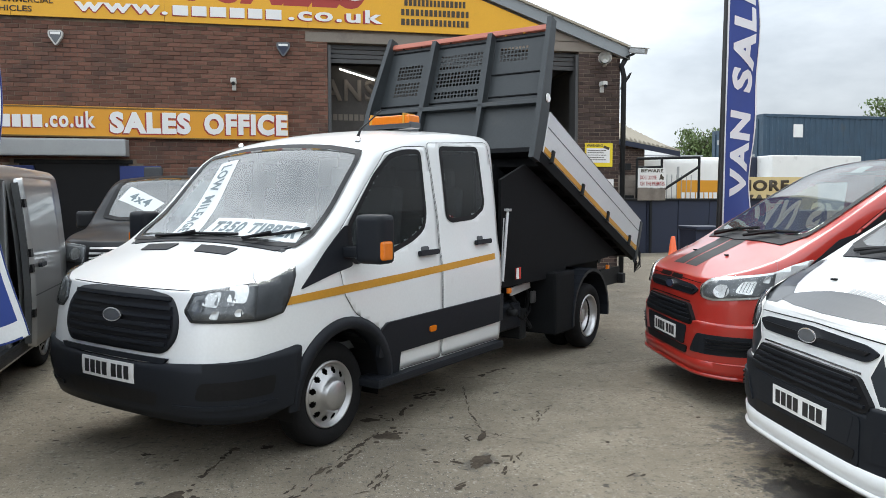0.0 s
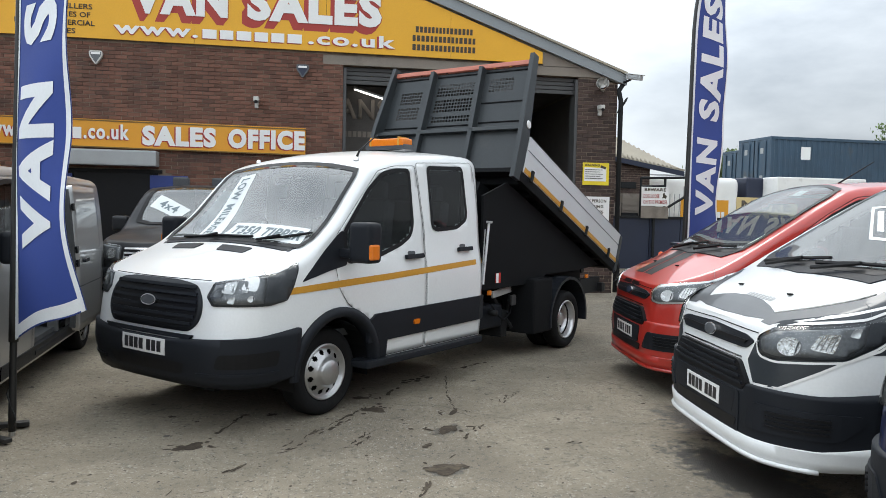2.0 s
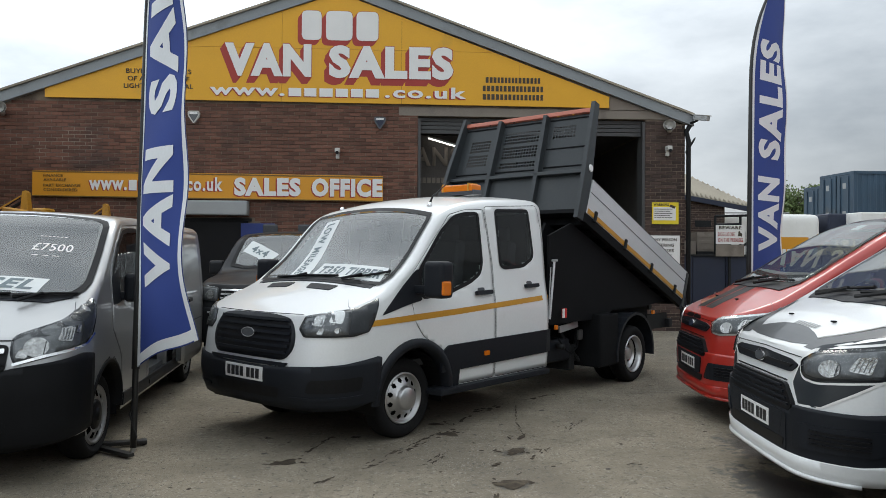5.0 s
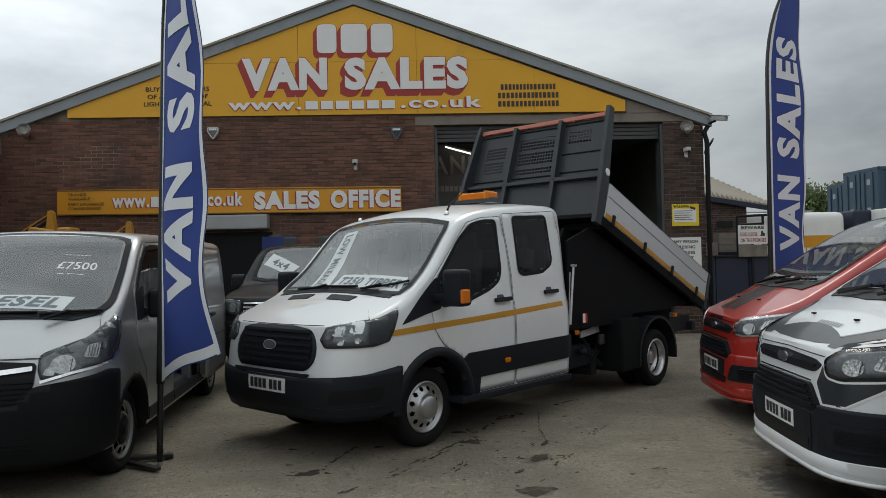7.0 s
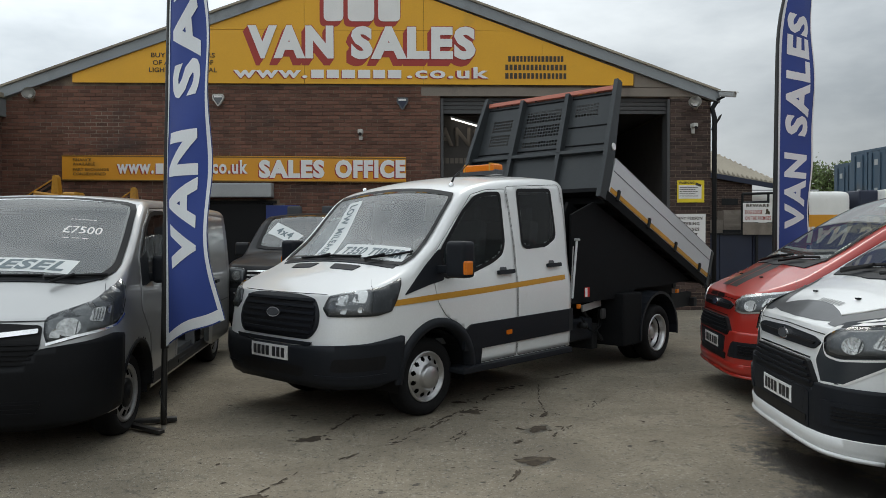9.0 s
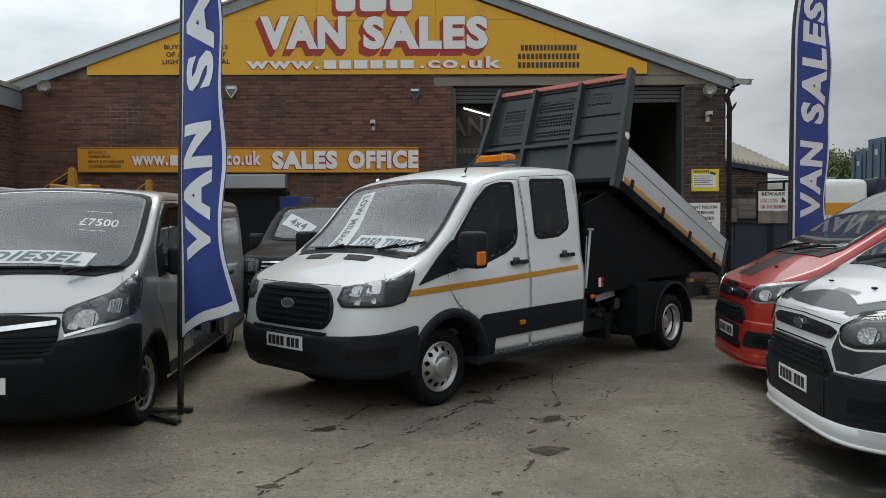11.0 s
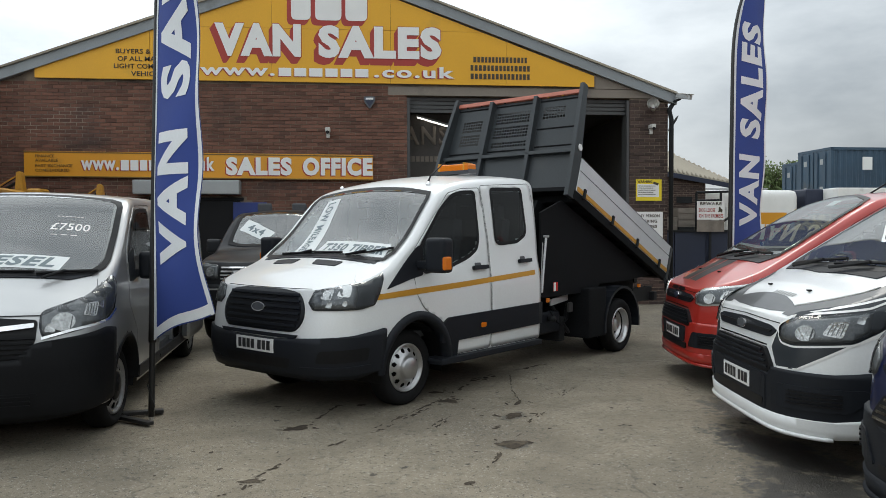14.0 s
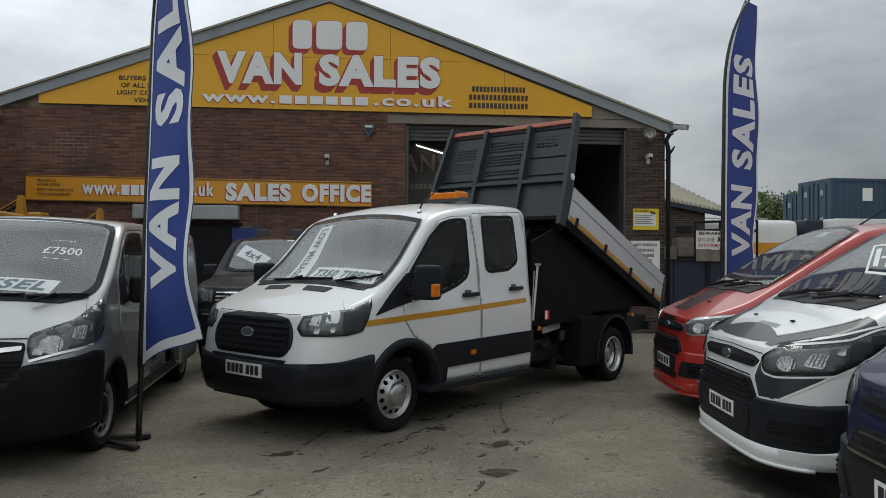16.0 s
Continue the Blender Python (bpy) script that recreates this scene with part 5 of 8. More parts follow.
def wheel(parent, a, l, r, width, style="steel", steer=0.0):
    """A road wheel whose outer face lies at l."""
    sg = 1 if l > 0 else -1
    m = pose(a, -l, r, 0, 0, steer) @ Matrix.Diagonal((1, sg, 1, 1))
    w = width
    rr = 0.216 if style == "dually_front" else 0.225 if r > 0.3 else 0.2
    ty = lathe(bmesh.new(), [(rr, 0.035), (rr + 0.02, 0.012), (rr + 0.05, 0.004), (r - 0.05, 0.0), (r - 0.022, 0.012), (r - 0.004, 0.035), (r, 0.06), (r, w - 0.05), (r - 0.03, w - 0.01), (rr, w)], 48, m)
    for k in range(3):
        y = 0.06 + (w - 0.12) * (k + 0.5) / 3
        lathe(ty, [(r + 0.0025, y - 0.02), (r + 0.004, y), (r + 0.0025, y + 0.02)], 48, m)
    t = part("wheel", ty, M_RUBBER, parent, "black road tyre", smooth=True)
    rim = bmesh.new()
    if style == "dually_front":
        prof = [(rr + 0.008, 0.02), (rr, 0.006), (rr - 0.010, 0.012), (rr - 0.017, 0.045), (rr - 0.028, 0.05), (rr - 0.036, 0.036), (rr - 0.046, 0.0305), (rr - 0.066, 0.0195), (rr - 0.076, 0.014), (0.120, 0.002), (0.106, -0.010), (0.101, -0.036), (0.088, -0.047), (0.0, -0.052)]
        lathe(rim, prof, 120, m, lambda i, k: (i in (5, 7) and k % 10 in (3, 4, 5)) or (i == 6 and k % 10 in (2, 3, 4, 5, 6)))
    elif style == "dually_rear":
        prof = [(rr + 0.008, 0.02), (rr, 0.006), (rr - 0.012, 0.015), (rr - 0.022, 0.06), (rr - 0.03, 0.10), (rr - 0.05, 0.13), (rr - 0.06, 0.14), (rr - 0.07, 0.141), (rr - 0.092, 0.143), (rr - 0.102, 0.144), (0.12, 0.145), (0.085, 0.135), (0.08, 0.09), (0.05, 0.08), (0.0, 0.08)]
        lathe(rim, prof, 120, m, lambda i, k: (i in (6, 8) and k % 10 in (3, 4, 5)) or (i == 7 and k % 10 in (2, 3, 4, 5, 6)))
    else:
        prof = [(rr + 0.008, 0.02), (rr, 0.006), (rr - 0.015, 0.010), (rr - 0.022, 0.026), (rr - 0.036, 0.030), (rr - 0.042, 0.022), (rr - 0.086, 0.008), (0.122, 0.012), (0.112, 0.026), (0.055, 0.024), (0.0, 0.022)]
        lathe(rim, prof, 64, m, lambda i, k: i == 5 and k % 6 in (1, 2, 3))
    part("rim", rim, M_STEELD if style == "steel" else M_STEEL, t, "silver steel rim", smooth=True)
    part("brake_drum", lathe(bmesh.new(), [(rr - 0.03, 0.08), (rr - 0.03, w - 0.02), (0.0, w - 0.03)], 32, m), M_BLACK, t)
    part("inner_drum", lathe(bmesh.new(), [(rr - 0.035, 0.155), (0.0, 0.155)], 32, m), M_BLACK, t)
    if style == "steel":
        part("hub_cap", lathe(bmesh.new(), [(0.118, 0.026), (0.113, 0.006), (0.09, -0.002), (0.05, -0.006), (0.045, -0.016), (0.0, -0.018)], 24, m), M_BLACK, t, smooth=True)
    return t


def number_plate(parent, shell, z, seed=1):
    """Plain bars stand in for the characters."""
    h, w = 0.111, 0.52
    pl = part("number_plate", shell.panel([(-w / 2, z), (w / 2, z), (w / 2, z + h), (-w / 2, z + h)], 0.035, 0.02), M_PLATE, parent, "white number plate")
    rnd = random.Random(seed)
    x = -w / 2 + 0.035
    for k in range(7):
        bw = rnd.uniform(0.046, 0.052)
        part("bar", shell.panel([(x, z + 0.018), (x + bw, z + 0.018), (x + bw, z + h - 0.018), (x, z + h - 0.018)], 0.037, 0.0), M_PLATEBAR, pl)
        x += 0.062 + (0.03 if k == 3 else 0)


def mirror_unit(parent, shell_mat, a, l, z, h=0.30, w=0.20, amber=False):
    sg = 1 if l > 0 else -1
    bm = bmesh.new()
    box(bm, V(a, l, z), (0.16, w, h), 0.062, seg=5)
    mr = part("door_mirror", bm, shell_mat, parent, smooth=True)
    part("mirror_glass", one_box(V(a + 0.081, l, z), (0.006, w - 0.05, h - 0.06), 0.002), M_CHROME, mr)
    part("mirror_arm", one_box(V(a - 0.01, l - sg * (w / 2 + 0.05), z - h * 0.28), (0.10, 0.16, 0.07), 0.02), M_PLASTIC, mr)
    if amber:
        part("indicator", one_box(V(a - 0.02, l + sg * (w / 2 - 0.01), z - 0.07), (0.10, 0.05, 0.12), 0.024, seg=4), M_AMBER, mr, "amber indicator lens")
    return mr


def cabin(parent, floor_z, dash_a, dash_z, half, seat_rows, roof_z, rear):
    """What shows through the glass: dashboard, steering wheel, seats and a dark bulkhead."""
    bm = bmesh.new()
    box(bm, V(dash_a + 0.12, 0, dash_z - 0.16), (0.55, half * 2 - 0.08, 0.24), 0.06, seg=3)
    box(bm, V(dash_a + 0.34, -half * 0.45, dash_z - 0.02), (0.22, 0.42, 0.12), 0.05, seg=3)
    part("dashboard", bm, M_DASH, parent)
    st = lathe(bmesh.new(), [(0.19, -0.014), (0.205, 0.0), (0.19, 0.014), (0.175, 0.0), (0.19, -0.014)], 32, pose(dash_a + 0.48, half * 0.45, dash_z + 0.02, 0, 0, 90) @ pose(0, 0, 0, 30, 0, 0))
    part("steering_wheel", st, M_BLACK, parent, smooth=True)
    for a in seat_rows:
        for l in (-half * 0.5, half * 0.28, half * 0.68) if a > 1.2 else (-half * 0.52, half * 0.22, half * 0.66):
            bm = bmesh.new()
            box(bm, V(a, l, floor_z + 0.40), (0.48, 0.42, 0.16), 0.06, seg=3)
            box(bm, V(a + 0.26, l, floor_z + 0.78), (0.14, 0.42, 0.66), 0.06, Matrix.Rotation(0.14, 3, "Y"), 3)
            box(bm, V(a + 0.33, l, floor_z + 1.18), (0.10, 0.24, 0.18), 0.05, seg=3)
            part("seat", bm, M_SEAT, parent, "dark grey fabric seat")
    part("cabin_floor", one_box(V((dash_a + rear) / 2, 0, floor_z), (rear - dash_a, half * 2 - 0.1, 0.06)), M_DASH, parent)
    part("bulkhead", one_box(V(rear - 0.06, 0, (floor_z + roof_z) / 2), (0.04, half * 2 - 0.12, roof_z - floor_z - 0.12)), M_DASH, parent)


def wiper(parent, shell, pts, arm=None, r=0.011):
    w = part("wiper", tube(bmesh.new(), [shell.top(a, l, 0.011 + r) for a, l in pts], r, 6), M_BLACK, parent)
    if arm:
        part("wiper_arm", tube(bmesh.new(), [shell.top(a, l, 0.03 + r) for a, l in arm], r * 1.1, 6), M_BLACK, w)


def lamp_unit(parent, shell, poly, bowls, sg, base=None, h=0.05, ribs=True):
    """A headlamp: dark housing, a grey inner bezel, bright reflector bowls, and a clear cover."""
    q = poly if sg > 0 else both(poly)
    hl = part("headlamp", shell.panel(q, 0.006, 0.014, h), base or M_LAMPDARK, parent, "clear headlamp", smooth=True)
    ins = clip_lamp(poly, bowls)
    part("bezel", shell.panel(ins if sg > 0 else both(ins), 0.0078, 0.006, h), M_LAMPMID, hl, smooth=True)
    for i, (s, z, r, mt) in enumerate(bowls):
        w = r * (1.3 if r > 0.04 else 1.1)
        if i == 0:
            c = [(s + w * math.cos(t * math.pi / 11), z + r * math.sin(t * math.pi / 11)) for t in range(22)]
        else:
            c = soften([(s - w, z - r * 0.75), (s + w * 0.75, z - r), (s + w, z + r * 0.95), (s - w * 0.55, z + r * 0.75)], r * 0.4, 4)
        bm = flat_cells(c if sg > 0 else both(c), r / 3)
        wrap(bm, lambda x, y, o: shell.side(x, y, 0.0090 + o + 0.006 * min(1.0, ((abs(x) - s) / w) ** 2 + (y - z) ** 2 / r ** 2)), 0.0, 0.0)
        ref = part("reflector", bm, mt, hl, smooth=True)
        if i == 0:
            rib = [(s + 0.55 * w, z - r * 0.75), (s + 0.55 * w + 0.006, z - r * 0.75), (s + 0.75 * w, z + r * 0.6), (s + 0.75 * w - 0.006, z + r * 0.6)]
            part("rib", shell.panel(rib if sg > 0 else both(rib), 0.0165, 0.004, 0.04), M_LAMPDARK, ref)
        elif ribs and r > 0.04:
            for d in (-0.6, -0.25, 0.1, 0.45):
                rib = [(s + d * w, z - r * 0.7), (s + d * w + 0.005, z - r * 0.7), (s + d * w + 0.022, z + r * 0.7), (s + d * w + 0.017, z + r * 0.7)]
                part("rib", shell.panel(rib if sg > 0 else both(rib), 0.0165, 0.004, 0.04), M_LAMPMID, ref)
    part("lens", shell.panel(grow(q, -0.001), 0.019, 0.014, h), M_LENS, hl, smooth=True).visible_shadow = False
    return hl


def clip_lamp(poly, bowls):
    """The inner bezel: the lamp's outline, drawn in and ended short of its rear tip."""
    c = grow(poly, -0.016)
    end = max(s + r * 2.4 for s, z, r, m in bowls)
    return [(min(x, end), z) for x, z in c]


def slats(parent, shell, name, s0, s1, z0, z1, n, mat, off=0.02, shape=None):
    for k in range(n):
        z = z0 + (z1 - z0) * (k + 0.5) / n
        t = (z1 - z0) / n * 0.42
        a, b = (s0, s1) if shape is None else shape(z)
        part(name, shell.panel([(a, z - t / 2), (b, z - t / 2), (b, z + t / 2), (a, z + t / 2)], off, 0.016, 0.12), mat, parent)


def oval_badge(parent, shell, z, off, w=0.085, h=0.036, fill=None):
    for k, (kw, kh, mt, o) in enumerate(((1.0, 1.0, M_CHROME, off), (0.88, 0.82, fill or M_NAVY, off + 0.004))):
        c = [(w * kw * math.cos(t * math.pi / 14), z + h * kh * math.sin(t * math.pi / 14)) for t in range(28)]
        part("badge", shell.panel(c, o, 0.012, 0.05), mt, parent, smooth=False)


def arch_lip(parent, shell, a, z, r, width, mat, off, sg, lo=0.3, name="arch_trim"):
    """A ring round a wheel opening on the flank."""
    s0 = shell.S(a)
    n = 22
    t0 = math.asin(max(-0.9, min(0.9, (lo - z) / r)))
    angs = [t0 + (math.pi - 2 * t0) * k / n for k in range(n + 1)]
    outer = [((s0 + (r + width) * math.cos(t)) * sg, z + (r + width) * math.sin(t)) for t in angs]
    inner = [((s0 + r * math.cos(t)) * sg, z + r * math.sin(t)) for t in angs]
    bm = bmesh.new()
    rows = []
    for o, i in zip(outer, inner):
        m = ((o[0] + i[0]) / 2, (o[1] + i[1]) / 2)
        rows.append([bm.verts.new(shell.side(*o, 0.0)), bm.verts.new(shell.side(*o, off * 0.7)), bm.verts.new(shell.side(*m, off)), bm.verts.new(shell.side(*i, off)), bm.verts.new(shell.side(*i, -0.10))])
    for p, q in zip(rows, rows[1:]):
        for k in range(4):
            bm.faces.new((p[k], p[k + 1], q[k + 1], q[k]))
    part(name, bm, mat, parent, smooth=True)


def wheel_well(parent, a, r, half, l0):
    """The dark tub over a wheel."""
    for sg in (1, -1):
        bm = lathe(bmesh.new(), [(r + 0.02, sg * half), (r + 0.02, sg * l0), (0.0, sg * l0)], 32, pose(a, 0, r * 0.86), lambda i, k: 17 <= k <= 30)
        part("wheel_well", bm, M_BLACK, parent)


def window(parent, shell, poly, mat, sg, name="window", rim=0.03, off=0.007):
    """A pane with its black rim, laid over an opening in the flank."""
    q = poly if sg > 0 else both(poly)
    n = len(q)
    w = part(name, shell.panel(q, off - 0.001, 0.010, 0.12), mat, parent, "dark side window")
    w.visible_shadow = False
    inn = grow(q, -rim)
    bm = bmesh.new()
    ro = [bm.verts.new(shell.side(*p, off + 0.001)) for p in grow(q, 0.006)]
    ri = [bm.verts.new(shell.side(*p, off + 0.001)) for p in inn]
    for i in range(n):
        j = (i + 1) % n
        bm.faces.new((ro[i], ro[j], ri[j], ri[i]))
    part("rubber_seal", bm, M_BLACK, w)
    return w


def screen(parent, shell, poly, mat=None, rim=0.045):
    n = len(poly)
    w = part("windscreen", shell.top_panel(poly, 0.006, 0.010, 0.08), mat or M_SCREEN, parent, "large clear windscreen reflecting the sky", smooth=True)
    w.visible_shadow = False
    fine = []
    for p, q in zip(poly, poly[1:] + poly[:1]):
        k = max(1, int(math.hypot(q[0] - p[0], q[1] - p[1]) / 0.08))
        fine += [(p[0] + (q[0] - p[0]) * i / k, p[1] + (q[1] - p[1]) * i / k) for i in range(k)]
    bm = bmesh.new()
    ro = [bm.verts.new(shell.top(*p, 0.010)) for p in grow(fine, 0.010)]
    ri = [bm.verts.new(shell.top(*p, 0.009)) for p in grow(fine, -rim)]
    for i in range(len(fine)):
        j = (i + 1) % len(fine)
        bm.faces.new((ro[i], ro[j], ri[j], ri[i]))
    part("screen_seal", bm, M_BLACK, w)
    return w


def sticker(parent, shell, corners, txt, tx, mat=None, tmat=None, bold=0.03):
    """A printed strip on the screen: four corners as (a, l), and its words within."""
    s = part("screen_sticker", shell.top_panel(corners, 0.008, 0.0, 0.06), mat or M_STICKER, parent, "white printed windscreen sticker")
    o, r, u = corners[0], Vector(corners[1]) - Vector(corners[0]), Vector(corners[3]) - Vector(corners[0])
    L, H = r.length, u.length
    bm = text_bm(txt, tx[0] * L, tx[1] * H, bold)
    org = Vector(o) + r * (1 - tx[0]) / 2 + u * (1 - tx[1]) / 2
    rr, uu = r.normalized(), u.normalized()
    cut_cells(bm, 0.15)
    for v in bm.verts:
        q = org + rr * v.co.x + uu * v.co.y
        v.co = shell.top(q.x, q.y, 0.0105)
    part("lettering", bm, tmat or M_STICKTXT, s)
    return s


def in_any(polys, d=-0.02):
    """A test for openings in the flank, a little smaller than their panes; both flanks."""
    small = [grow(p, d) for p in polys]
    return lambda s, z: any(inside(p, abs(s), z) for p in small)

# ---- white double-cab tipper truck ----
TPSI, TX, TY = 45.83, -0.636, 6.619
tr = thing("tipper_truck", pose(TX, TY, 0, 0, 0, TPSI), "white double-cab tipper truck with its grey tipping body raised", "truck")
ts = Shell(nose=[(0.30, -0.94), (0.45, -0.99), (0.60, -1.01), (0.78, -0.99), (0.95, -0.96), (1.10, -0.91), (1.2, -0.87), (2.3, -0.58)],
           plan=[(0, 0), (0.004, 0.22), (0.018, 0.45), (0.045, 0.64), (0.09, 0.78), (0.17, 0.885), (0.30, 0.95), (0.5, 0.985), (0.75, 1.0)],
           widths=[(0.28, 0.965), (0.45, 0.99), (0.75, 1.005), (1.05, 1.0), (1.30, 0.965), (1.60, 0.938), (1.95, 0.90), (2.2, 0.865)],
           rail=[(0, 1.085), (0.12, 1.115), (0.35, 1.185), (0.60, 1.255), (0.74, 1.31), (0.86, 1.39), (1.05, 1.535), (1.30, 1.80), (1.43, 1.93), (1.52, 1.99), (1.68, 2.05), (2.0, 2.11), (2.45, 2.155), (2.95, 2.175), (3.18, 2.16)],
           crown=[(0, 0.012), (0.3, 0.05), (0.7, 0.06), (0.9, 0.04), (1.4, 0.05), (1.7, 0.06), (3.0, 0.06), (3.13, 0.05)],
           radius=[(0, 0.02), (0.2, 0.05), (0.7, 0.07), (0.9, 0.055), (1.4, 0.06), (1.7, 0.10), (3.1, 0.10)],
           rear=2.15, z0=[(0, 0.42), (0.6, 0.42), (0.9, 0.40), (3.2, 0.40)])
T = ts.S
tw_front = soften([(T(0.08), 1.45), (T(0.40), 1.80), (T(0.60), 1.945), (T(0.79), 1.985), (T(0.985), 1.995), (T(0.995), 1.50), (T(0.95), 1.40), (T(0.80), 1.325), (T(0.48), 1.235), (T(0.10), 1.20)], 0.05, 3)
tw_rear = soften([(T(1.25), 2.035), (T(1.84), 2.06), (T(1.87), 1.60), (T(1.84), 1.54), (T(1.68), 1.465), (T(1.34), 1.445), (T(1.27), 1.48)], 0.05, 3)
scr = [(-0.285, -0.62), (-0.295, 0.0), (-0.285, 0.62), (-0.255, 0.82), (-0.15, 0.865), (0.38, 0.81), (0.45, 0.775), (0.478, 0.45), (0.485, 0.0), (0.478, -0.45), (0.45, -0.775), (0.38, -0.81), (-0.15, -0.865), (-0.255, -0.82)]
scr_hole = grow(scr, -0.02)
arch_cut = lambda s, z: (abs(s) - T(0.0)) ** 2 + (z - 0.37) ** 2 < 0.46 ** 2
body = part("cab", ts.mesh([in_any([tw_front, tw_rear]), arch_cut], [lambda a, l: inside(scr_hole, a, l)]), M_WHITE, tr, "glossy white cab", smooth=True)
for sg in (1, -1):
    F = (lambda p: p) if sg > 0 else both
    d1 = soften([(T(-0.03), 1.17), (T(0.0), 1.01), (T(0.10), 0.88), (T(0.36), 0.74), (T(0.45), 0.41), (T(1.125), 0.41), (T(1.14), 1.45), (T(1.07), 2.03), (T(0.78), 2.01), (T(0.55), 1.955), (T(0.30), 1.72), (T(0.0), 1.42), (T(-0.04), 1.30)], 0.03, 2)
    d2 = soften([(T(1.140), 0.41), (T(2.085), 0.41), (T(2.085), 1.60), (T(2.01), 2.115), (T(1.085), 2.055), (T(1.155), 1.45)], 0.04, 2)
    for dp, wp in ((d1, tw_front), (d2, tw_rear)):
        bm = flat_cells(F(dp), 0.05)
        cutp = grow(F(wp), -0.015)
        bmesh.ops.delete(bm, geom=[f for f in bm.faces if inside(cutp, f.calc_center_median().x, f.calc_center_median().y)], context="FACES")
        door = part("door", wrap(bm, ts.side, 0.003, 0.004), M_WHITE, tr, smooth=True)
        part("door_gap", ts.ribbon(F(dp) + [F(dp)[0]], 0.0045, 0.0042), M_BLACK, door)
        window(door, ts, wp, M_SIDEGLASS, sg)
        hx = (0.84, 1.08) if dp is d1 else (1.66, 1.89)
        hz = 1.225 if dp is d1 else 1.268
        bm = ts.panel(soften(F([(T(hx[0]), hz - 0.022), (T(hx[1]), hz - 0.018), (T(hx[1]), hz + 0.022), (T(hx[0]), hz + 0.018)]), 0.015, 3), 0.045, 0.035, 0.1)
        part("handle", bm, M_PLASTIC, door, "black door handle")
        part("handle_recess", ts.panel(soften(F([(T(hx[0] + 0.05), hz + 0.005), (T(hx[1] - 0.08), hz + 0.005), (T(hx[1] - 0.08), hz + 0.05), (T(hx[0] + 0.05), hz + 0.05)]), 0.02, 3), 0.005, 0.0, 0.1), M_GREYP, door)
    # black quarter panel ahead of the door glass
    part("quarter_panel", ts.panel(soften(F([(T(-0.40), 1.085), (T(-0.10), 1.155), (T(0.10), 1.19), (T(0.13), 1.45), (T(0.06), 1.46), (T(-0.12), 1.32)]), 0.02, 2), 0.006, 0.006), M_PLASTIC, tr)
    part("stripe", ts.panel(F([(T(-0.60), 1.000), (T(-0.02), 1.022), (T(0.6), 1.045), (T(2.10), 1.118), (T(2.10), 1.168), (T(0.6), 1.098), (T(-0.02), 1.075), (T(-0.58), 1.048)]), 0.0055, 0.0, 0.15), M_AMBERT, tr, "amber reflective stripe")
    part("side_trim", ts.panel(soften(F([(T(0.33), 0.54), (T(2.13), 0.566), (T(2.13), 0.80), (T(0.42), 0.775), (T(0.34), 0.72)]), 0.02, 2), 0.022, 0.03, 0.12), M_PLASTIC, tr, "wide black side moulding")
    part("side_marker", ts.panel(soften(F([(T(0.93), 0.635), (T(1.01), 0.637), (T(1.01), 0.680), (T(0.93), 0.678)]), 0.015, 3), 0.034, 0.02), M_AMBER, tr, "amber side marker lamp")
    part("side_step", one_box(V(1.15, sg * 0.95, 0.37), (1.75, 0.22, 0.06), 0.02), M_PLASTIC, tr)
    part("arch_extension", ts.panel(F([(T(0.425), 0.40), (T(0.575), 0.40), (T(0.585), 0.56), (T(0.39), 0.62)]), 0.020, 0.02, 0.1), M_PLASTIC, tr)
    arch_lip(tr, ts, 0.0, 0.37, 0.425, 0.075, M_PLASTIC, 0.030, sg, 0.36)
    lamp = soften([(0.635, 1.085), (T(-0.66), 1.155), (T(-0.42), 1.225), (T(-0.50), 1.06), (T(-0.555), 0.965), (T(-0.70), 0.935), (0.66, 0.925), (0.60, 0.985)], 0.013, 3)
    # white and grey pieces paint the bright and dull glints of the reflector
    lamp_unit(tr, ts, lamp, [(0.935, 0.985, 0.022, M_LAMPWHT), (0.915, 1.085, 0.050, M_LAMPWHT), (0.84, 1.062, 0.046, M_LAMPMID), (0.765, 1.055, 0.044, M_LAMPCLR), (0.69, 1.02, 0.038, M_LAMPMID), (0.80, 0.972, 0.026, M_LAMPCLR), (0.885, 1.045, 0.02, M_LAMPCLR)], sg, ribs=False)
    mirror_unit(tr, M_PLASTIC, 0.08, sg * 1.19, 1.375, 0.315, 0.22, True)
    wheel(tr, -0.005, sg * 0.885, 0.345, 0.21, "dually_front", 0)
    wheel(tr, 4.03, sg * 1.03, 0.35, 0.20, "dually_rear")
    wheel(tr, 4.03, sg * 0.79, 0.35, 0.20, "dually_rear")
wheel_well(tr, 0.0, 0.40, 0.94, 0.55)
# bumper, wrapped round the nose
aw = T(-0.415)
bump = [(-aw, 0.765), (-T(-0.75), 0.72), (-0.62, 0.695), (-0.3, 0.675), (0.3, 0.675), (0.62, 0.695), (T(-0.75), 0.72), (aw, 0.765), (T(-0.435), 0.42), (T(-0.7), 0.365), (0.5, 0.355), (-0.5, 0.355), (-T(-0.7), 0.365), (-T(-0.435), 0.42)]
bp = part("front_bumper", ts.panel(soften(bump, 0.03, 3), 0.028, 0.06, 0.06), M_PLASTIC, tr, "black plastic front bumper", smooth=True)
part("air_intake", ts.panel(soften([(-0.42, 0.435), (0.42, 0.435), (0.46, 0.52), (-0.46, 0.52)], 0.03, 3), 0.031, 0.0, 0.1), M_BLACK, bp)
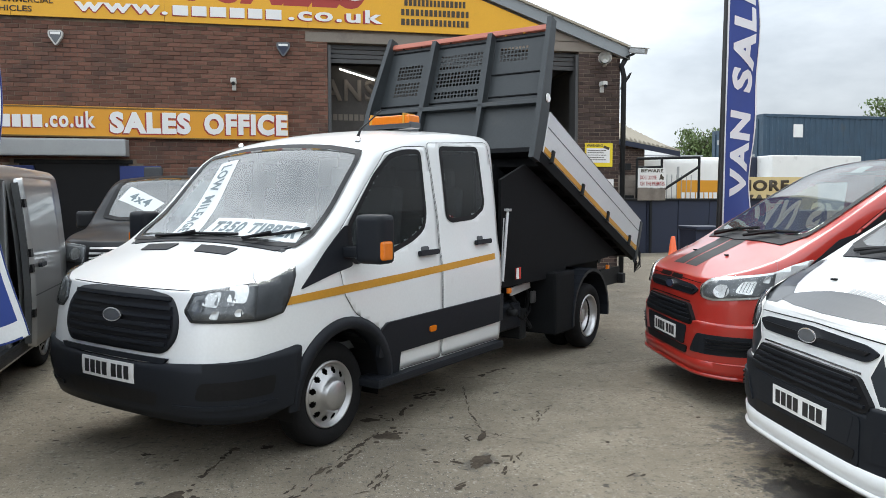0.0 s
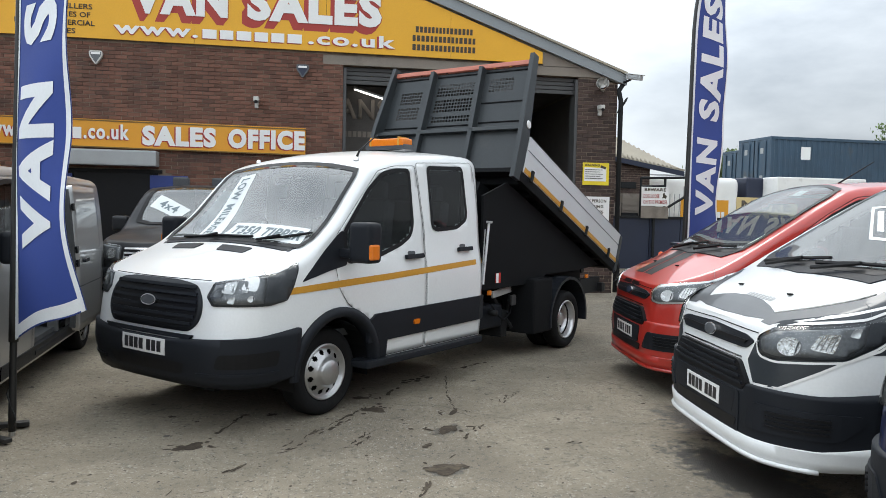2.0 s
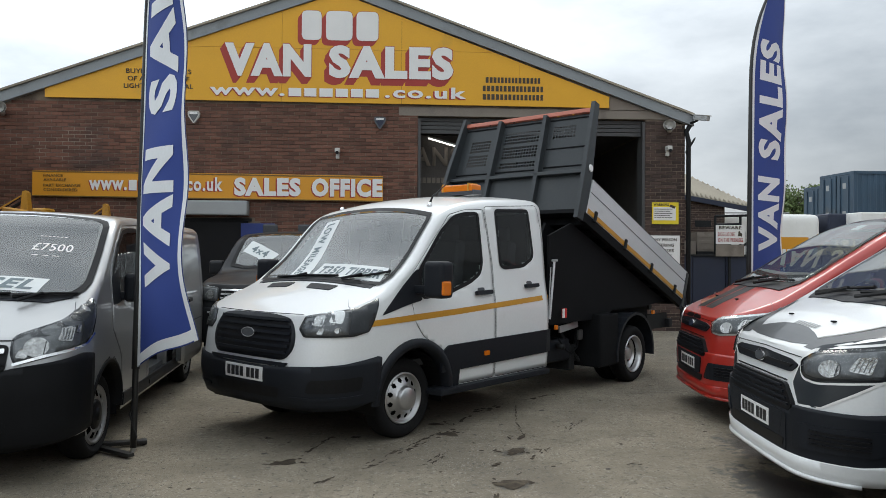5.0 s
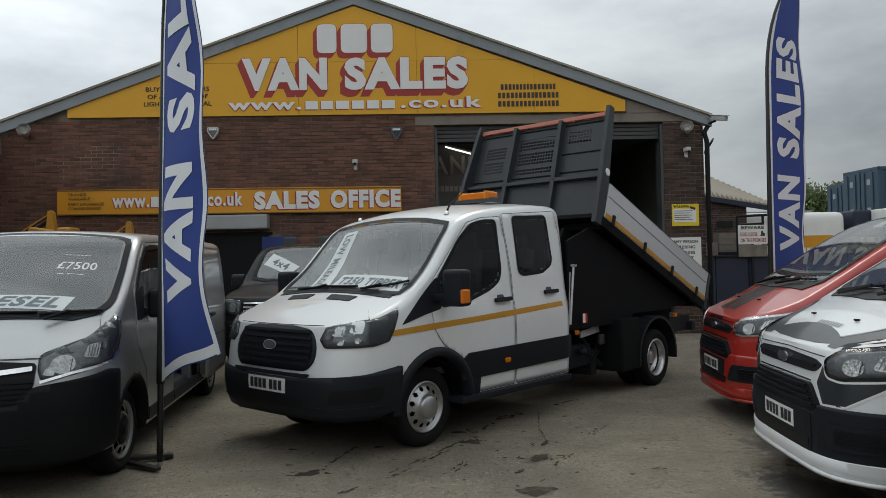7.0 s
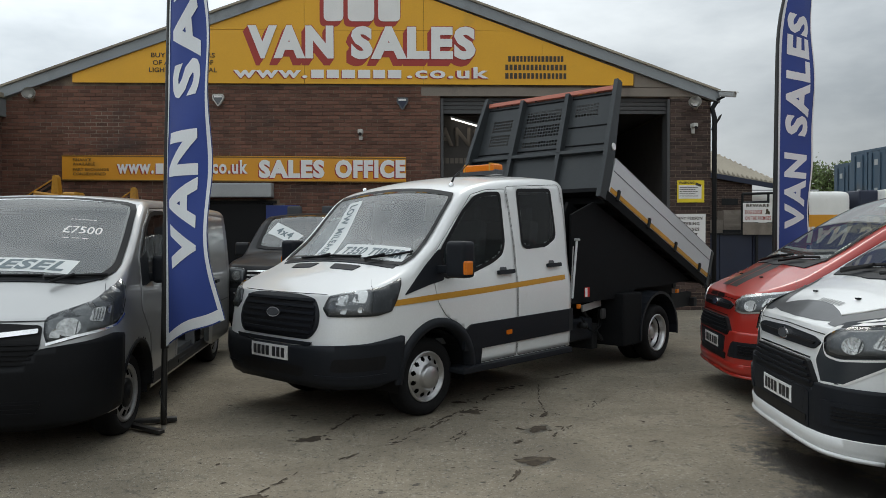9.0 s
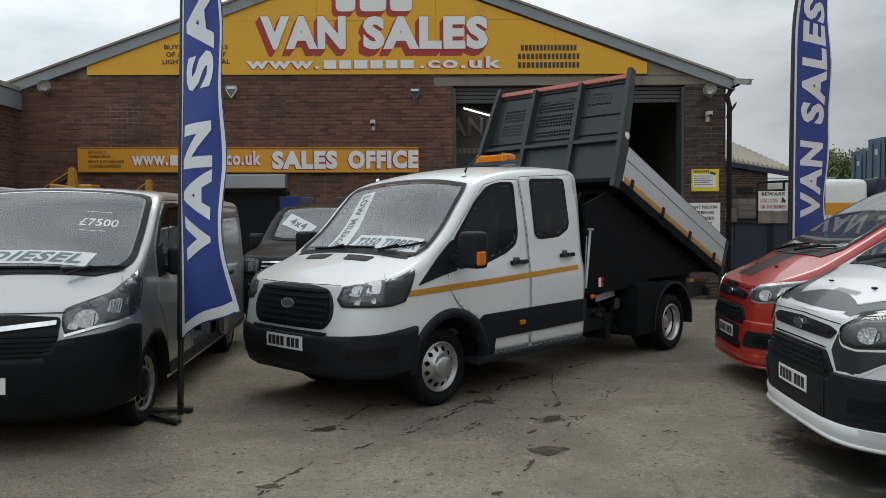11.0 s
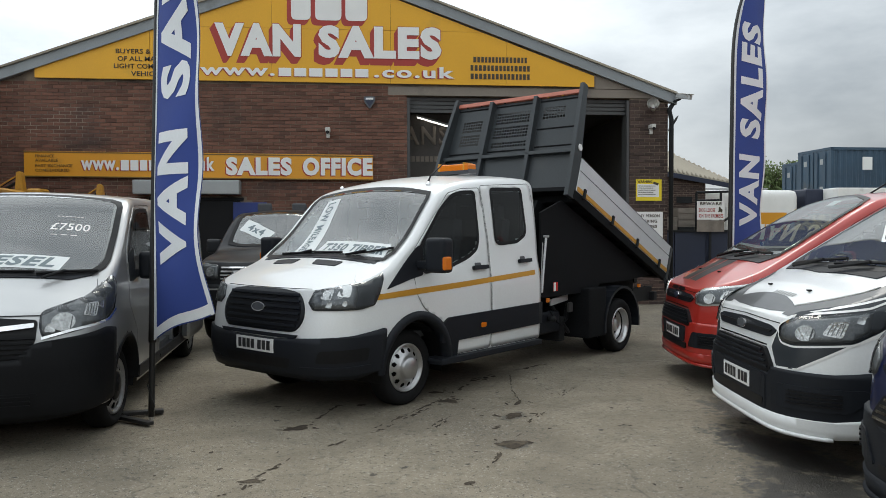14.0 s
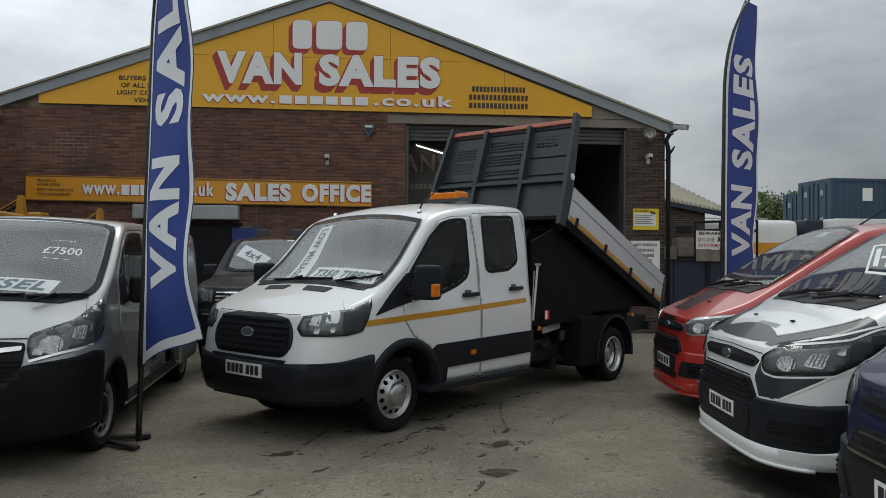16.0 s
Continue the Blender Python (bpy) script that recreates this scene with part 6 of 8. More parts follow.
for sg in (1, -1):
    part("fog_recess", ts.panel(soften([(sg * 0.72, 0.50), (sg * T(-0.62), 0.51), (sg * T(-0.60), 0.62), (sg * 0.76, 0.60)], 0.03, 3), 0.031, 0.0, 0.08), M_BLACK, bp)
    part("corner_strake", ts.panel(soften([(sg * 0.56, 0.435), (sg * T(-0.60), 0.455), (sg * T(-0.60), 0.475), (sg * 0.56, 0.46)], 0.008, 2), 0.036, 0.01, 0.1), M_PLASTIC, bp)
gr_out = soften([(-0.47, 0.735), (0.48, 0.735), (0.57, 0.83), (0.565, 0.96), (0.48, 1.065), (0.28, 1.09), (-0.28, 1.09), (-0.47, 1.065), (-0.545, 0.96), (-0.55, 0.83)], 0.06, 4)
gr = part("grille", ts.panel(gr_out, 0.012, 0.02, 0.06), M_PLASTIC, tr, "black slatted grille", smooth=True)
part("grille_mesh", ts.panel(grow(gr_out, -0.035), 0.014, 0.0, 0.1), M_BLACK, gr)
slats(gr, ts, "slat", -0.5, 0.5, 0.765, 1.07, 6, M_PLASTIC, 0.026, lambda z: (-(0.505 - 0.8 * abs(z - 0.91) ** 1.5), 0.525 - 0.8 * abs(z - 0.91) ** 1.5))
oval_badge(gr, ts, 0.925, 0.032, 0.092, 0.040, M_GREYP)
number_plate(tr, ts, 0.55, 3)
part("grille_chin", ts.panel(soften([(-0.50, 0.685), (0.50, 0.685), (0.53, 0.715), (-0.53, 0.715)], 0.01, 2), 0.030, 0.02, 0.1), M_PLASTIC, tr)
# bonnet seams and vents
part("bonnet_seam", ts.ribbon([(0.0, 1.097), (0.3, 1.098), (0.62, 1.10)], 0.006, 0.004), M_BLACK, tr)
part("bonnet_seam", ts.ribbon([(0.0, 1.097), (-0.3, 1.098), (-0.62, 1.10)], 0.006, 0.004), M_BLACK, tr)
for l0, l1 in ((0.07, 0.43), (-0.50, -0.16)):
    part("bonnet_vent", ts.top_panel(soften([(-0.46, l0 + 0.03), (-0.46, l1 - 0.02), (-0.37, l1), (-0.37, l0)], 0.012, 2), 0.006, 0.008), M_PLASTIC, tr, "black bonnet vent")
part("cowl", ts.top_panel([(-0.33, -0.72), (-0.335, 0), (-0.33, 0.72), (-0.27, 0.80), (-0.265, 0), (-0.27, -0.80)], 0.007, 0.01), M_PLASTIC, tr)
sc = screen(tr, ts, scr, None, 0.034)
sticker(tr, ts, [(-0.235, -0.11), (-0.235, 0.80), (-0.065, 0.755), (-0.065, -0.11)], "T350 TIPPER", (0.90, 0.62), bold=0.04)
sticker(tr, ts, [(0.36, -0.57), (-0.248, -0.42), (-0.248, -0.14), (0.38, -0.39)], "LOW MILEAGE", (0.90, 0.55), bold=0.03)
wiper(tr, ts, [(-0.265, -0.55), (-0.25, -0.1), (-0.235, 0.28)], [(-0.30, -0.20), (-0.255, -0.12)])
wiper(tr, ts, [(-0.27, 0.36), (-0.19, 0.60), (-0.11, 0.82)], [(-0.30, 0.42), (-0.20, 0.57)])
cabin(tr, 0.62, -0.18, 1.36, 0.84, (0.62, 1.45), 2.1, 2.05)
part("headlining", one_box(V(1.35, 0, 2.03), (1.1, 1.4, 0.02)), M_TRIMLIGHT, tr)
part("rear_view_mirror", one_box(V(0.36, 0.0, 1.86), (0.04, 0.22, 0.07), 0.015), M_BLACK, tr)
part("headliner_console", one_box(V(0.62, 0.0, 1.99), (0.2, 0.7, 0.10), 0.03), M_DASH, tr)
# beacon and roof fittings
be = part("beacon_bar", one_box(V(1.40, 0.345, 2.280), (0.15, 0.43, 0.075), 0.024, seg=3), M_AMBER, tr, "amber beacon light bar", smooth=False)
part("beacon_base", one_box(V(1.40, 0.33, 2.235), (0.14, 0.48, 0.05), 0.008), M_GREYP, be)
for l in (0.13, 0.47):
    part("beacon_divider", one_box(V(1.40, l + 0.03, 2.29), (0.156, 0.02, 0.084), 0.006), M_AMBERT, be)
for l in (-0.62, 0.62):
    part("roof_marker", lathe(bmesh.new(), [(0.024, 0.0), (0.022, 0.02), (0.012, 0.032), (0.0, 0.034)], 16, pose(*ts.top(0.60, l, 0.0), 90, 0, 0)), M_CHROME, tr, smooth=True)
part("aerial", tube(bmesh.new(), [ts.top(0.72, 0.52, 0.0), ts.top(0.72, 0.52, 0.03) + V(0.04, 0, 0.03), ts.top(0.72, 0.52, 0.0) + V(0.26, 0.02, 0.22)], [0.012, 0.008, 0.004], 6), M_BLACK, tr)
# underside plate added to keep light off the ground below the cab
part("light_block_plate", one_box(V(0.55, 0, 0.34), (2.9, 1.3, 0.05), 0.01), M_TIPBLK, tr)
part("gearbox", one_box(V(1.4, 0, 0.40), (1.2, 0.5, 0.22), 0.06, seg=3), M_DARKMETAL, tr)
# ---- chassis behind the cab ----
for l in (-0.42, 0.42):
    part("chassis_rail", one_box(V(3.6, l, 0.62), (3.4, 0.08, 0.20), 0.01), M_DARKMETAL, tr)
bm = bmesh.new()
for a in (2.4, 3.0, 3.6, 4.5, 5.1):
    part("cross_member", one_box(V(a, 0, 0.62), (0.08, 0.9, 0.12)), M_DARKMETAL, tr)
part("subframe", one_box(V(3.9, 0, 0.80), (2.9, 0.95, 0.10), 0.01), M_DARKMETAL, tr)
part("rear_axle", tube(bmesh.new(), [V(4.03, -0.8, 0.36), V(4.03, 0.8, 0.36)], 0.07), M_DARKMETAL, tr)
part("axle_case", lathe(bmesh.new(), [(0.0, -0.2), (0.16, -0.12), (0.17, 0.0), (0.16, 0.12), (0.0, 0.2)], 20, pose(4.03, 0, 0.36)), M_DARKMETAL, tr, smooth=True)
part("fuel_tank", one_box(V(2.55, 0.62, 0.50), (0.62, 0.36, 0.26), 0.06, seg=3), M_PLASTIC, tr)
part("spare_bracket", one_box(V(2.9, 0.55, 0.40), (0.12, 0.5, 0.30), 0.02), M_DARKMETAL, tr)
part("support_plate", one_box(V(2.82, 0.80, 0.76), (0.40, 0.02, 0.075), 0.004, Matrix.Rotation(-0.10, 3, "Y")), M_ALU, tr, "pale bracket plate behind the cab")
part("marker_lamp", one_box(V(2.30, 0.96, 0.80), (0.05, 0.03, 0.05), 0.01), M_AMBER, tr)
part("cab_end_plate", one_box(V(2.15, 0.80, 0.67), (0.06, 0.06, 0.18), 0.01), M_ALU, tr)
part("bracket", one_box(V(2.98, 0.86, 0.66), (0.10, 0.03, 0.12), 0.02), M_SHUTD, tr)
part("valve", lathe(bmesh.new(), [(0.0, -0.05), (0.035, -0.045), (0.035, 0.04), (0.0, 0.05)], 14, pose(2.55, -0.86, 0.56)), M_DARKMETAL, tr, smooth=True)
part("hose", tube(bmesh.new(), [V(2.5, 0.86, 0.66), V(2.6, 0.9, 0.52), V(2.75, 0.88, 0.46), V(2.95, 0.84, 0.52), V(3.05, 0.8, 0.66)], 0.010, 8), M_TIPBLK, tr, smooth=True)
# flat black sheet added to stand in for the shaded space under the body
part("dark_fill_sheet", prism(bmesh.new(), [(2.2, 0.83), (3.5, 0.83), (3.62, 0.92), (4.4, 0.92), (5.15, 0.96), (2.66, 1.95), (2.2, 1.80)], -0.93, -0.90), M_TIPBLK, tr, "flat black sheet filling the shaded space under the raised body")
for p, q, r in (((2.15, 0.5, 0.55), (3.1, 0.55, 0.42), 0.035), ((2.7, 0.75, 0.72), (3.05, 0.8, 0.34), 0.022), ((2.85, 0.72, 0.36), (3.3, 0.75, 0.36), 0.03), ((2.95, 0.8, 0.5), (3.2, 0.7, 0.75), 0.018), ((2.3, 0.6, 0.36), (3.8, 0.3, 0.36), 0.05)):
    part("pipe", tube(bmesh.new(), [V(*p), V(*q)], r, 8), M_DARKMETAL, tr)
part("body_prop", tube(bmesh.new(), [V(2.14, 0.98, 0.90), V(2.23, 0.98, 1.52)], 0.013, 10), M_ALU, tr, "pale prop rod behind the cab")
part("prop_cap", one_box(V(2.235, 0.98, 1.53), (0.07, 0.04, 0.025), 0.008), M_SHUT, tr)
part("prop_rod", tube(bmesh.new(), [V(2.11, 0.98, 0.86), V(2.16, 0.98, 1.46)], 0.006, 8), M_SHUT, tr)
for sg in (1, -1):
    # mudguards over the twin wheels
    bm = bmesh.new()
    prev = None
    for k in range(15):
        t = math.radians(-8 + 196 * k / 14)
        r = 0.47
        p = (4.03 + r * math.cos(t), 0.37 + r * math.sin(t))
        q = (4.03 + (r + 0.035) * math.cos(t), 0.37 + (r + 0.035) * math.sin(t))
        cur = [bm.verts.new(V(*p_, z_)) for p_, z_ in (((p[0], sg * 0.56), p[1]), ((p[0], sg * 1.055), p[1]), ((q[0], sg * 1.055), q[1]), ((q[0], sg * 0.56), q[1]))]
        if prev:
            for i in range(4):
                bm.faces.new((prev[i], prev[(i + 1) % 4], cur[(i + 1) % 4], cur[i]))
        prev = cur
    part("mudguard", bm, M_PLASTIC, tr, "black plastic mudguard", smooth=False)
    part("side_locker", one_box(V(3.36, sg * 0.83, 0.58), (0.46, 0.42, 0.62), 0.03), M_TIPBLK, tr, "black side panel ahead of the rear wheels")
    part("rear_lamp_beam", one_box(V(4.90, sg * 0.90, 0.70), (0.62, 0.06, 0.20), 0.012), M_DARKMETAL, tr)
    part("rear_side_lamp", one_box(V(4.62, sg * 1.0, 0.84), (0.06, 0.03, 0.05), 0.01), M_AMBER, tr)
    part("decal", one_box(V(2.42, sg * 0.99, 0.95), (0.095, 0.006, 0.105)), M_REDLENS if sg > 0 else M_PLATE, tr)
    part("decal_white", one_box(V(2.397, sg * 0.994, 0.95), (0.045, 0.005, 0.098)), M_PLATE, tr)
part("rear_bar", one_box(V(5.18, 0, 0.66), (0.10, 2.0, 0.12), 0.015), M_DARKMETAL, tr)
# black plates added to close the view into the dark space below
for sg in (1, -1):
    part("dark_fill_plate", prism(bmesh.new(), [(2.20, 0.66), (5.25, 0.66), (5.25, 0.90), (2.62, 1.96), (2.20, 1.30)], -sg * 0.62, -sg * 0.58), M_TIPBLK, tr, "black plate closing off the dark space under the tipping body")

# ---- the tipping body, raised; drawn level from its front lower edge, then turned about its rear hinge ----
TILT, HA, HZ, LEN = 22.4, 5.43, 0.96, 2.92
tip_m = pose(HA, 0, HZ, 0, TILT, 0) @ pose(-LEN, 0, 0)


def tip(bm):
    return turned(bm, tip_m)


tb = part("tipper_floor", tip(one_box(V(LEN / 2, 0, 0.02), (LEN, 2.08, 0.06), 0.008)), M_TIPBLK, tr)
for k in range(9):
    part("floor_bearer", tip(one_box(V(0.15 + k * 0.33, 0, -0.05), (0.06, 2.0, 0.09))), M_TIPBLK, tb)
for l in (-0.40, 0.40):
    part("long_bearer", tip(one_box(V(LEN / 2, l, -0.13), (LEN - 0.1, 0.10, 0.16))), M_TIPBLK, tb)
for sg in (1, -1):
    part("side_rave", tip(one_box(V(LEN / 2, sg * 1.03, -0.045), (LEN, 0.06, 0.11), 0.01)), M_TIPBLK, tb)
    ds = part("dropside", tip(one_box(V(LEN / 2 + 0.02, sg * 1.045, 0.22), (LEN - 0.02, 0.035, 0.42), 0.010)), M_ALU, tr, "white aluminium drop side")
    for z in (0.27, 0.425):
        part("groove", tip(one_box(V(LEN / 2 + 0.02, sg * 1.063, z), (LEN - 0.04, 0.004, 0.010 if z < 0.4 else 0.005))), M_GREYP, ds)
    part("reflective_strip", tip(one_box(V(LEN / 2 + 0.02, sg * 1.064, 0.045), (LEN - 0.06, 0.005, 0.055))), M_AMBERT, ds, "amber reflective strip")
    for a in (0.22, 1.02, 1.80, 2.58):
        part("hinge", tip(one_box(V(a, sg * 1.072, 0.04), (0.045, 0.03, 0.13), 0.008)), M_DARKMETAL, ds)
    part("rear_post", tip(one_box(V(LEN, sg * 1.04, 0.16), (0.07, 0.07, 0.50), 0.012)), M_TIPGREY, tr)
    part("rope_hook", tip(tube(bmesh.new(), [V(2.86, sg * 1.05, -0.06), V(2.86, sg * 1.07, -0.14), V(2.92, sg * 1.07, -0.14)], 0.012, 6)), M_DARKMETAL, tr)
for k in range(5):
    part("strap", tip(tube(bmesh.new(), [V(LEN - 0.02, 1.06, 0.10), V(LEN + 0.06 + 0.02 * k, 1.09, 0.02 - 0.04 * k), V(LEN + 0.10 - 0.03 * k, 1.08, -0.14 - 0.03 * k), V(LEN - 0.03, 1.06, -0.08)], 0.007, 6)), M_BLACK, tr, smooth=True)
part("tailboard", tip(one_box(V(LEN + 0.02, 0, 0.22), (0.035, 2.04, 0.42), 0.01)), M_ALU, tr)
# headboard: leans towards the cab at its top
lean = Matrix.Translation(V(0.02, 0, 0.0)) @ Matrix.Rotation(radians(-4.8), 4, "Y")


def head(bm):
    """Draws the sheet and its posts in towards the top, then leans it."""
    for v in bm.verts:
        v.co.y *= 1 - 0.055 * max(0.0, v.co.z - 0.45) / 0.84
    return turned(bm, tip_m @ lean)


HB = 1.29
hb = part("headboard", head(one_box(V(0.0, 0, 0.255), (0.04, 2.0, 0.53), 0.006)), M_TIPGREY, tr, "dark grey steel headboard with mesh windows")
posts = (-1.03, -0.38, 0.34, 1.03)
for k, l in enumerate(posts):
    edge = k in (0, 3)
    bm = bmesh.new()
    prev = None
    w, d = (0.055, 0.13) if edge else (0.055, 0.07)
    for j in range(12):
        z = -0.10 + (HB + 0.18 - (0.0 if edge else 0.10)) * j / 11
        bend = 0.10 * max(0.0, (z - 0.7) / 0.8) ** 2
        dd = d * (1.0 if z < 0.55 or not edge else max(0.45, 1.0 - 0.55 * (z - 0.55) / 0.9))
        cur = [bm.verts.new(V(a_, l + l_, z)) for a_, l_ in ((-0.02 - dd + bend * -0.0, -w / 2), (-0.02 - dd, w / 2), (0.02, w / 2), (0.02, -w / 2))]
        if prev:
            for i in range(4):
                bm.faces.new((prev[i], prev[(i + 1) % 4], cur[(i + 1) % 4], cur[i]))
        else:
            bm.faces.new(cur)
        prev = cur
    bm.faces.new(prev[::-1])
    part("post", head(bm), M_TIPGREY, hb)
part("mid_bar", head(one_box(V(-0.06, 0, 0.49), (0.06, 2.05, 0.045), 0.008)), M_TIPGREY, hb)
part("top_rail", head(one_box(V(-0.01, 0, HB + 0.0), (0.06, 2.05, 0.055), 0.012)), material("faded_red_rail", (0.42, 0.13, 0.085), 0.5, vary=0.1), hb, "faded red top rail")
part("lower_flange", head(one_box(V(-0.05, 0, -0.01), (0.12, 2.06, 0.05), 0.008)), M_TIPBLK, hb)


def mesh_panel(l0, l1, z0, z1, groups):
    """A sheet with punched square holes: groups of (l0, l1, z0, z1) filled with holes."""
    pitch = 0.042
    cuts_l, cuts_z = {l0, l1}, {z0, z1}
    holes = []
    for a, b, c, d in groups:
        nl, nz = int((b - a) / pitch), int((d - c) / pitch)
        for i in range(nl):
            for j in range(nz):
                holes.append((a + i * pitch, a + i * pitch + 0.028, c + j * pitch, c + j * pitch + 0.028))
    for h in holes:
        cuts_l |= {round(h[0], 4), round(h[1], 4)}
        cuts_z |= {round(h[2], 4), round(h[3], 4)}
    ls, zs = sorted(cuts_l), sorted(cuts_z)
    hk = {(round(h[0], 4), round(h[2], 4)) for h in holes}
    bm = bmesh.new()
    grid = {}
    for i in range(len(ls) - 1):
        for j in range(len(zs) - 1):
            if (ls[i], zs[j]) in hk:
                continue
            q = []
            for a, b in ((i, j), (i + 1, j), (i + 1, j + 1), (i, j + 1)):
                if (a, b) not in grid:
                    grid[(a, b)] = bm.verts.new(V(0.0, ls[a], zs[b]))
                q.append(grid[(a, b)])
            bm.faces.new(q)
    return bm


for (l0, l1), groups in (((-1.0, -0.41), [(-0.86, -0.50, 0.70, 0.87), (-0.86, -0.50, 0.90, 1.07)]),
                         ((-0.35, 0.31), [(-0.30, 0.28, 0.64, 0.74), (-0.30, 0.28, 0.77, 0.94), (-0.30, 0.28, 0.97, 1.15)]),
                         ((0.37, 1.0), [(0.45, 0.82, 0.98, 1.15)])):
    part("mesh_sheet", head(mesh_panel(l0, l1, 0.51, HB - 0.02, groups)), M_TIPGREY, hb)
    for z in (0.60, 1.22, 0.84) if l0 > 0 else (0.585, 1.22):
        part("fold_line", head(one_box(V(-0.006, (l0 + l1) / 2, z), (0.012, l1 - l0 - 0.02, 0.012))), M_TIPBLK, hb)
for l in (-0.85, -0.6, -0.2, 0.5, 0.72):
    part("bolt", head(lathe(bmesh.new(), [(0.022, -0.02), (0.02, -0.03), (0.0, -0.03)], 12, pose(0, -l, 1.275, 0, 0, 90) @ pose(0, 0, 0, 0, 0, 180))), M_AMBERT if l > 0.4 else M_DARKMETAL, hb)
part("pivot_cap", head(lathe(bmesh.new(), [(0.045, -1.062), (0.04, -1.072), (0.0, -1.072)], 20, pose(-0.04, 0, 0.53))), M_PLATE, hb, "white round cap")
part("ram", tube(bmesh.new(), [V(2.9, 0, 0.7), tip_m @ V(0.5, 0, -0.1)], 0.06, 14), M_SHUT, tr, "hydraulic tipping ram", smooth=True)
part("hinge_tube", tube(bmesh.new(), [V(HA - 0.05, -0.6, HZ - 0.1), V(HA - 0.05, 0.6, HZ - 0.1)], 0.05), M_DARKMETAL, tr)
for l in (-0.42, 0.42):
    part("hinge_bracket", one_box(V(HA - 0.15, l, 0.80), (0.35, 0.06, 0.26), 0.02), M_DARKMETAL, tr)

# ---- medium vans with sporty trim, parked in a row ----
def WING(sg):
    """The inner edge of the bonnet graphic, from the screen forward to the middle."""
    pts = [(-0.37, 0.815), (-0.46, 0.77), (-0.56, 0.70), (-0.66, 0.61), (-0.765, 0.47), (-0.735, 0.36), (-0.705, 0.20), (-0.695, 0.0)]
    return [(a, sg * l) for a, l in pts]


def wing_roll(sh, sg):
    """The vinyl over the rounded edge between bonnet and flank, as far in as the bonnet graphic."""
    edge = pchip([(a, l) for a, l in sorted(WING(1)[:5])])
    bm = bmesh.new()
    prev = None
    for k in range(25):
        a = -0.86 + 0.52 * k / 24
        b = sh.b_top(a)
        rz = sh.rail(b)
        r = min(sh.rad(b), 0.8 * sh.fr(b) * sh.wz(rz))
        lt = sh.top_at(b, 0)[1]
        ring = [sh.at(b, rz - r - 0.03 + 0.03 * i / 2, sg) + V(0, sg * 0.0025, 0.001) for i in range(3)]
        ring += [sh.at(b, rz - r + r * math.sin(math.pi / 2 * i / 6), sg) + V(0, sg * 0.0025 * math.cos(i * 0.26), 0.0025 * math.sin(i * 0.26)) for i in range(1, 7)]
        inner = min(edge(a) + 0.012, lt - 0.01)
        ring += [sh.top_at(b, sg * (lt + (inner - lt) * i / 4))[0] + V(-0.001, 0, 0.0028) for i in range(1, 5)]
        cur = [bm.verts.new(p) for p in ring]
        if prev:
            for i in range(len(cur) - 1):
                q = (prev[i], prev[i + 1], cur[i + 1], cur[i])
                bm.faces.new(q if sg > 0 else q[::-1])
        prev = cur
    return bm


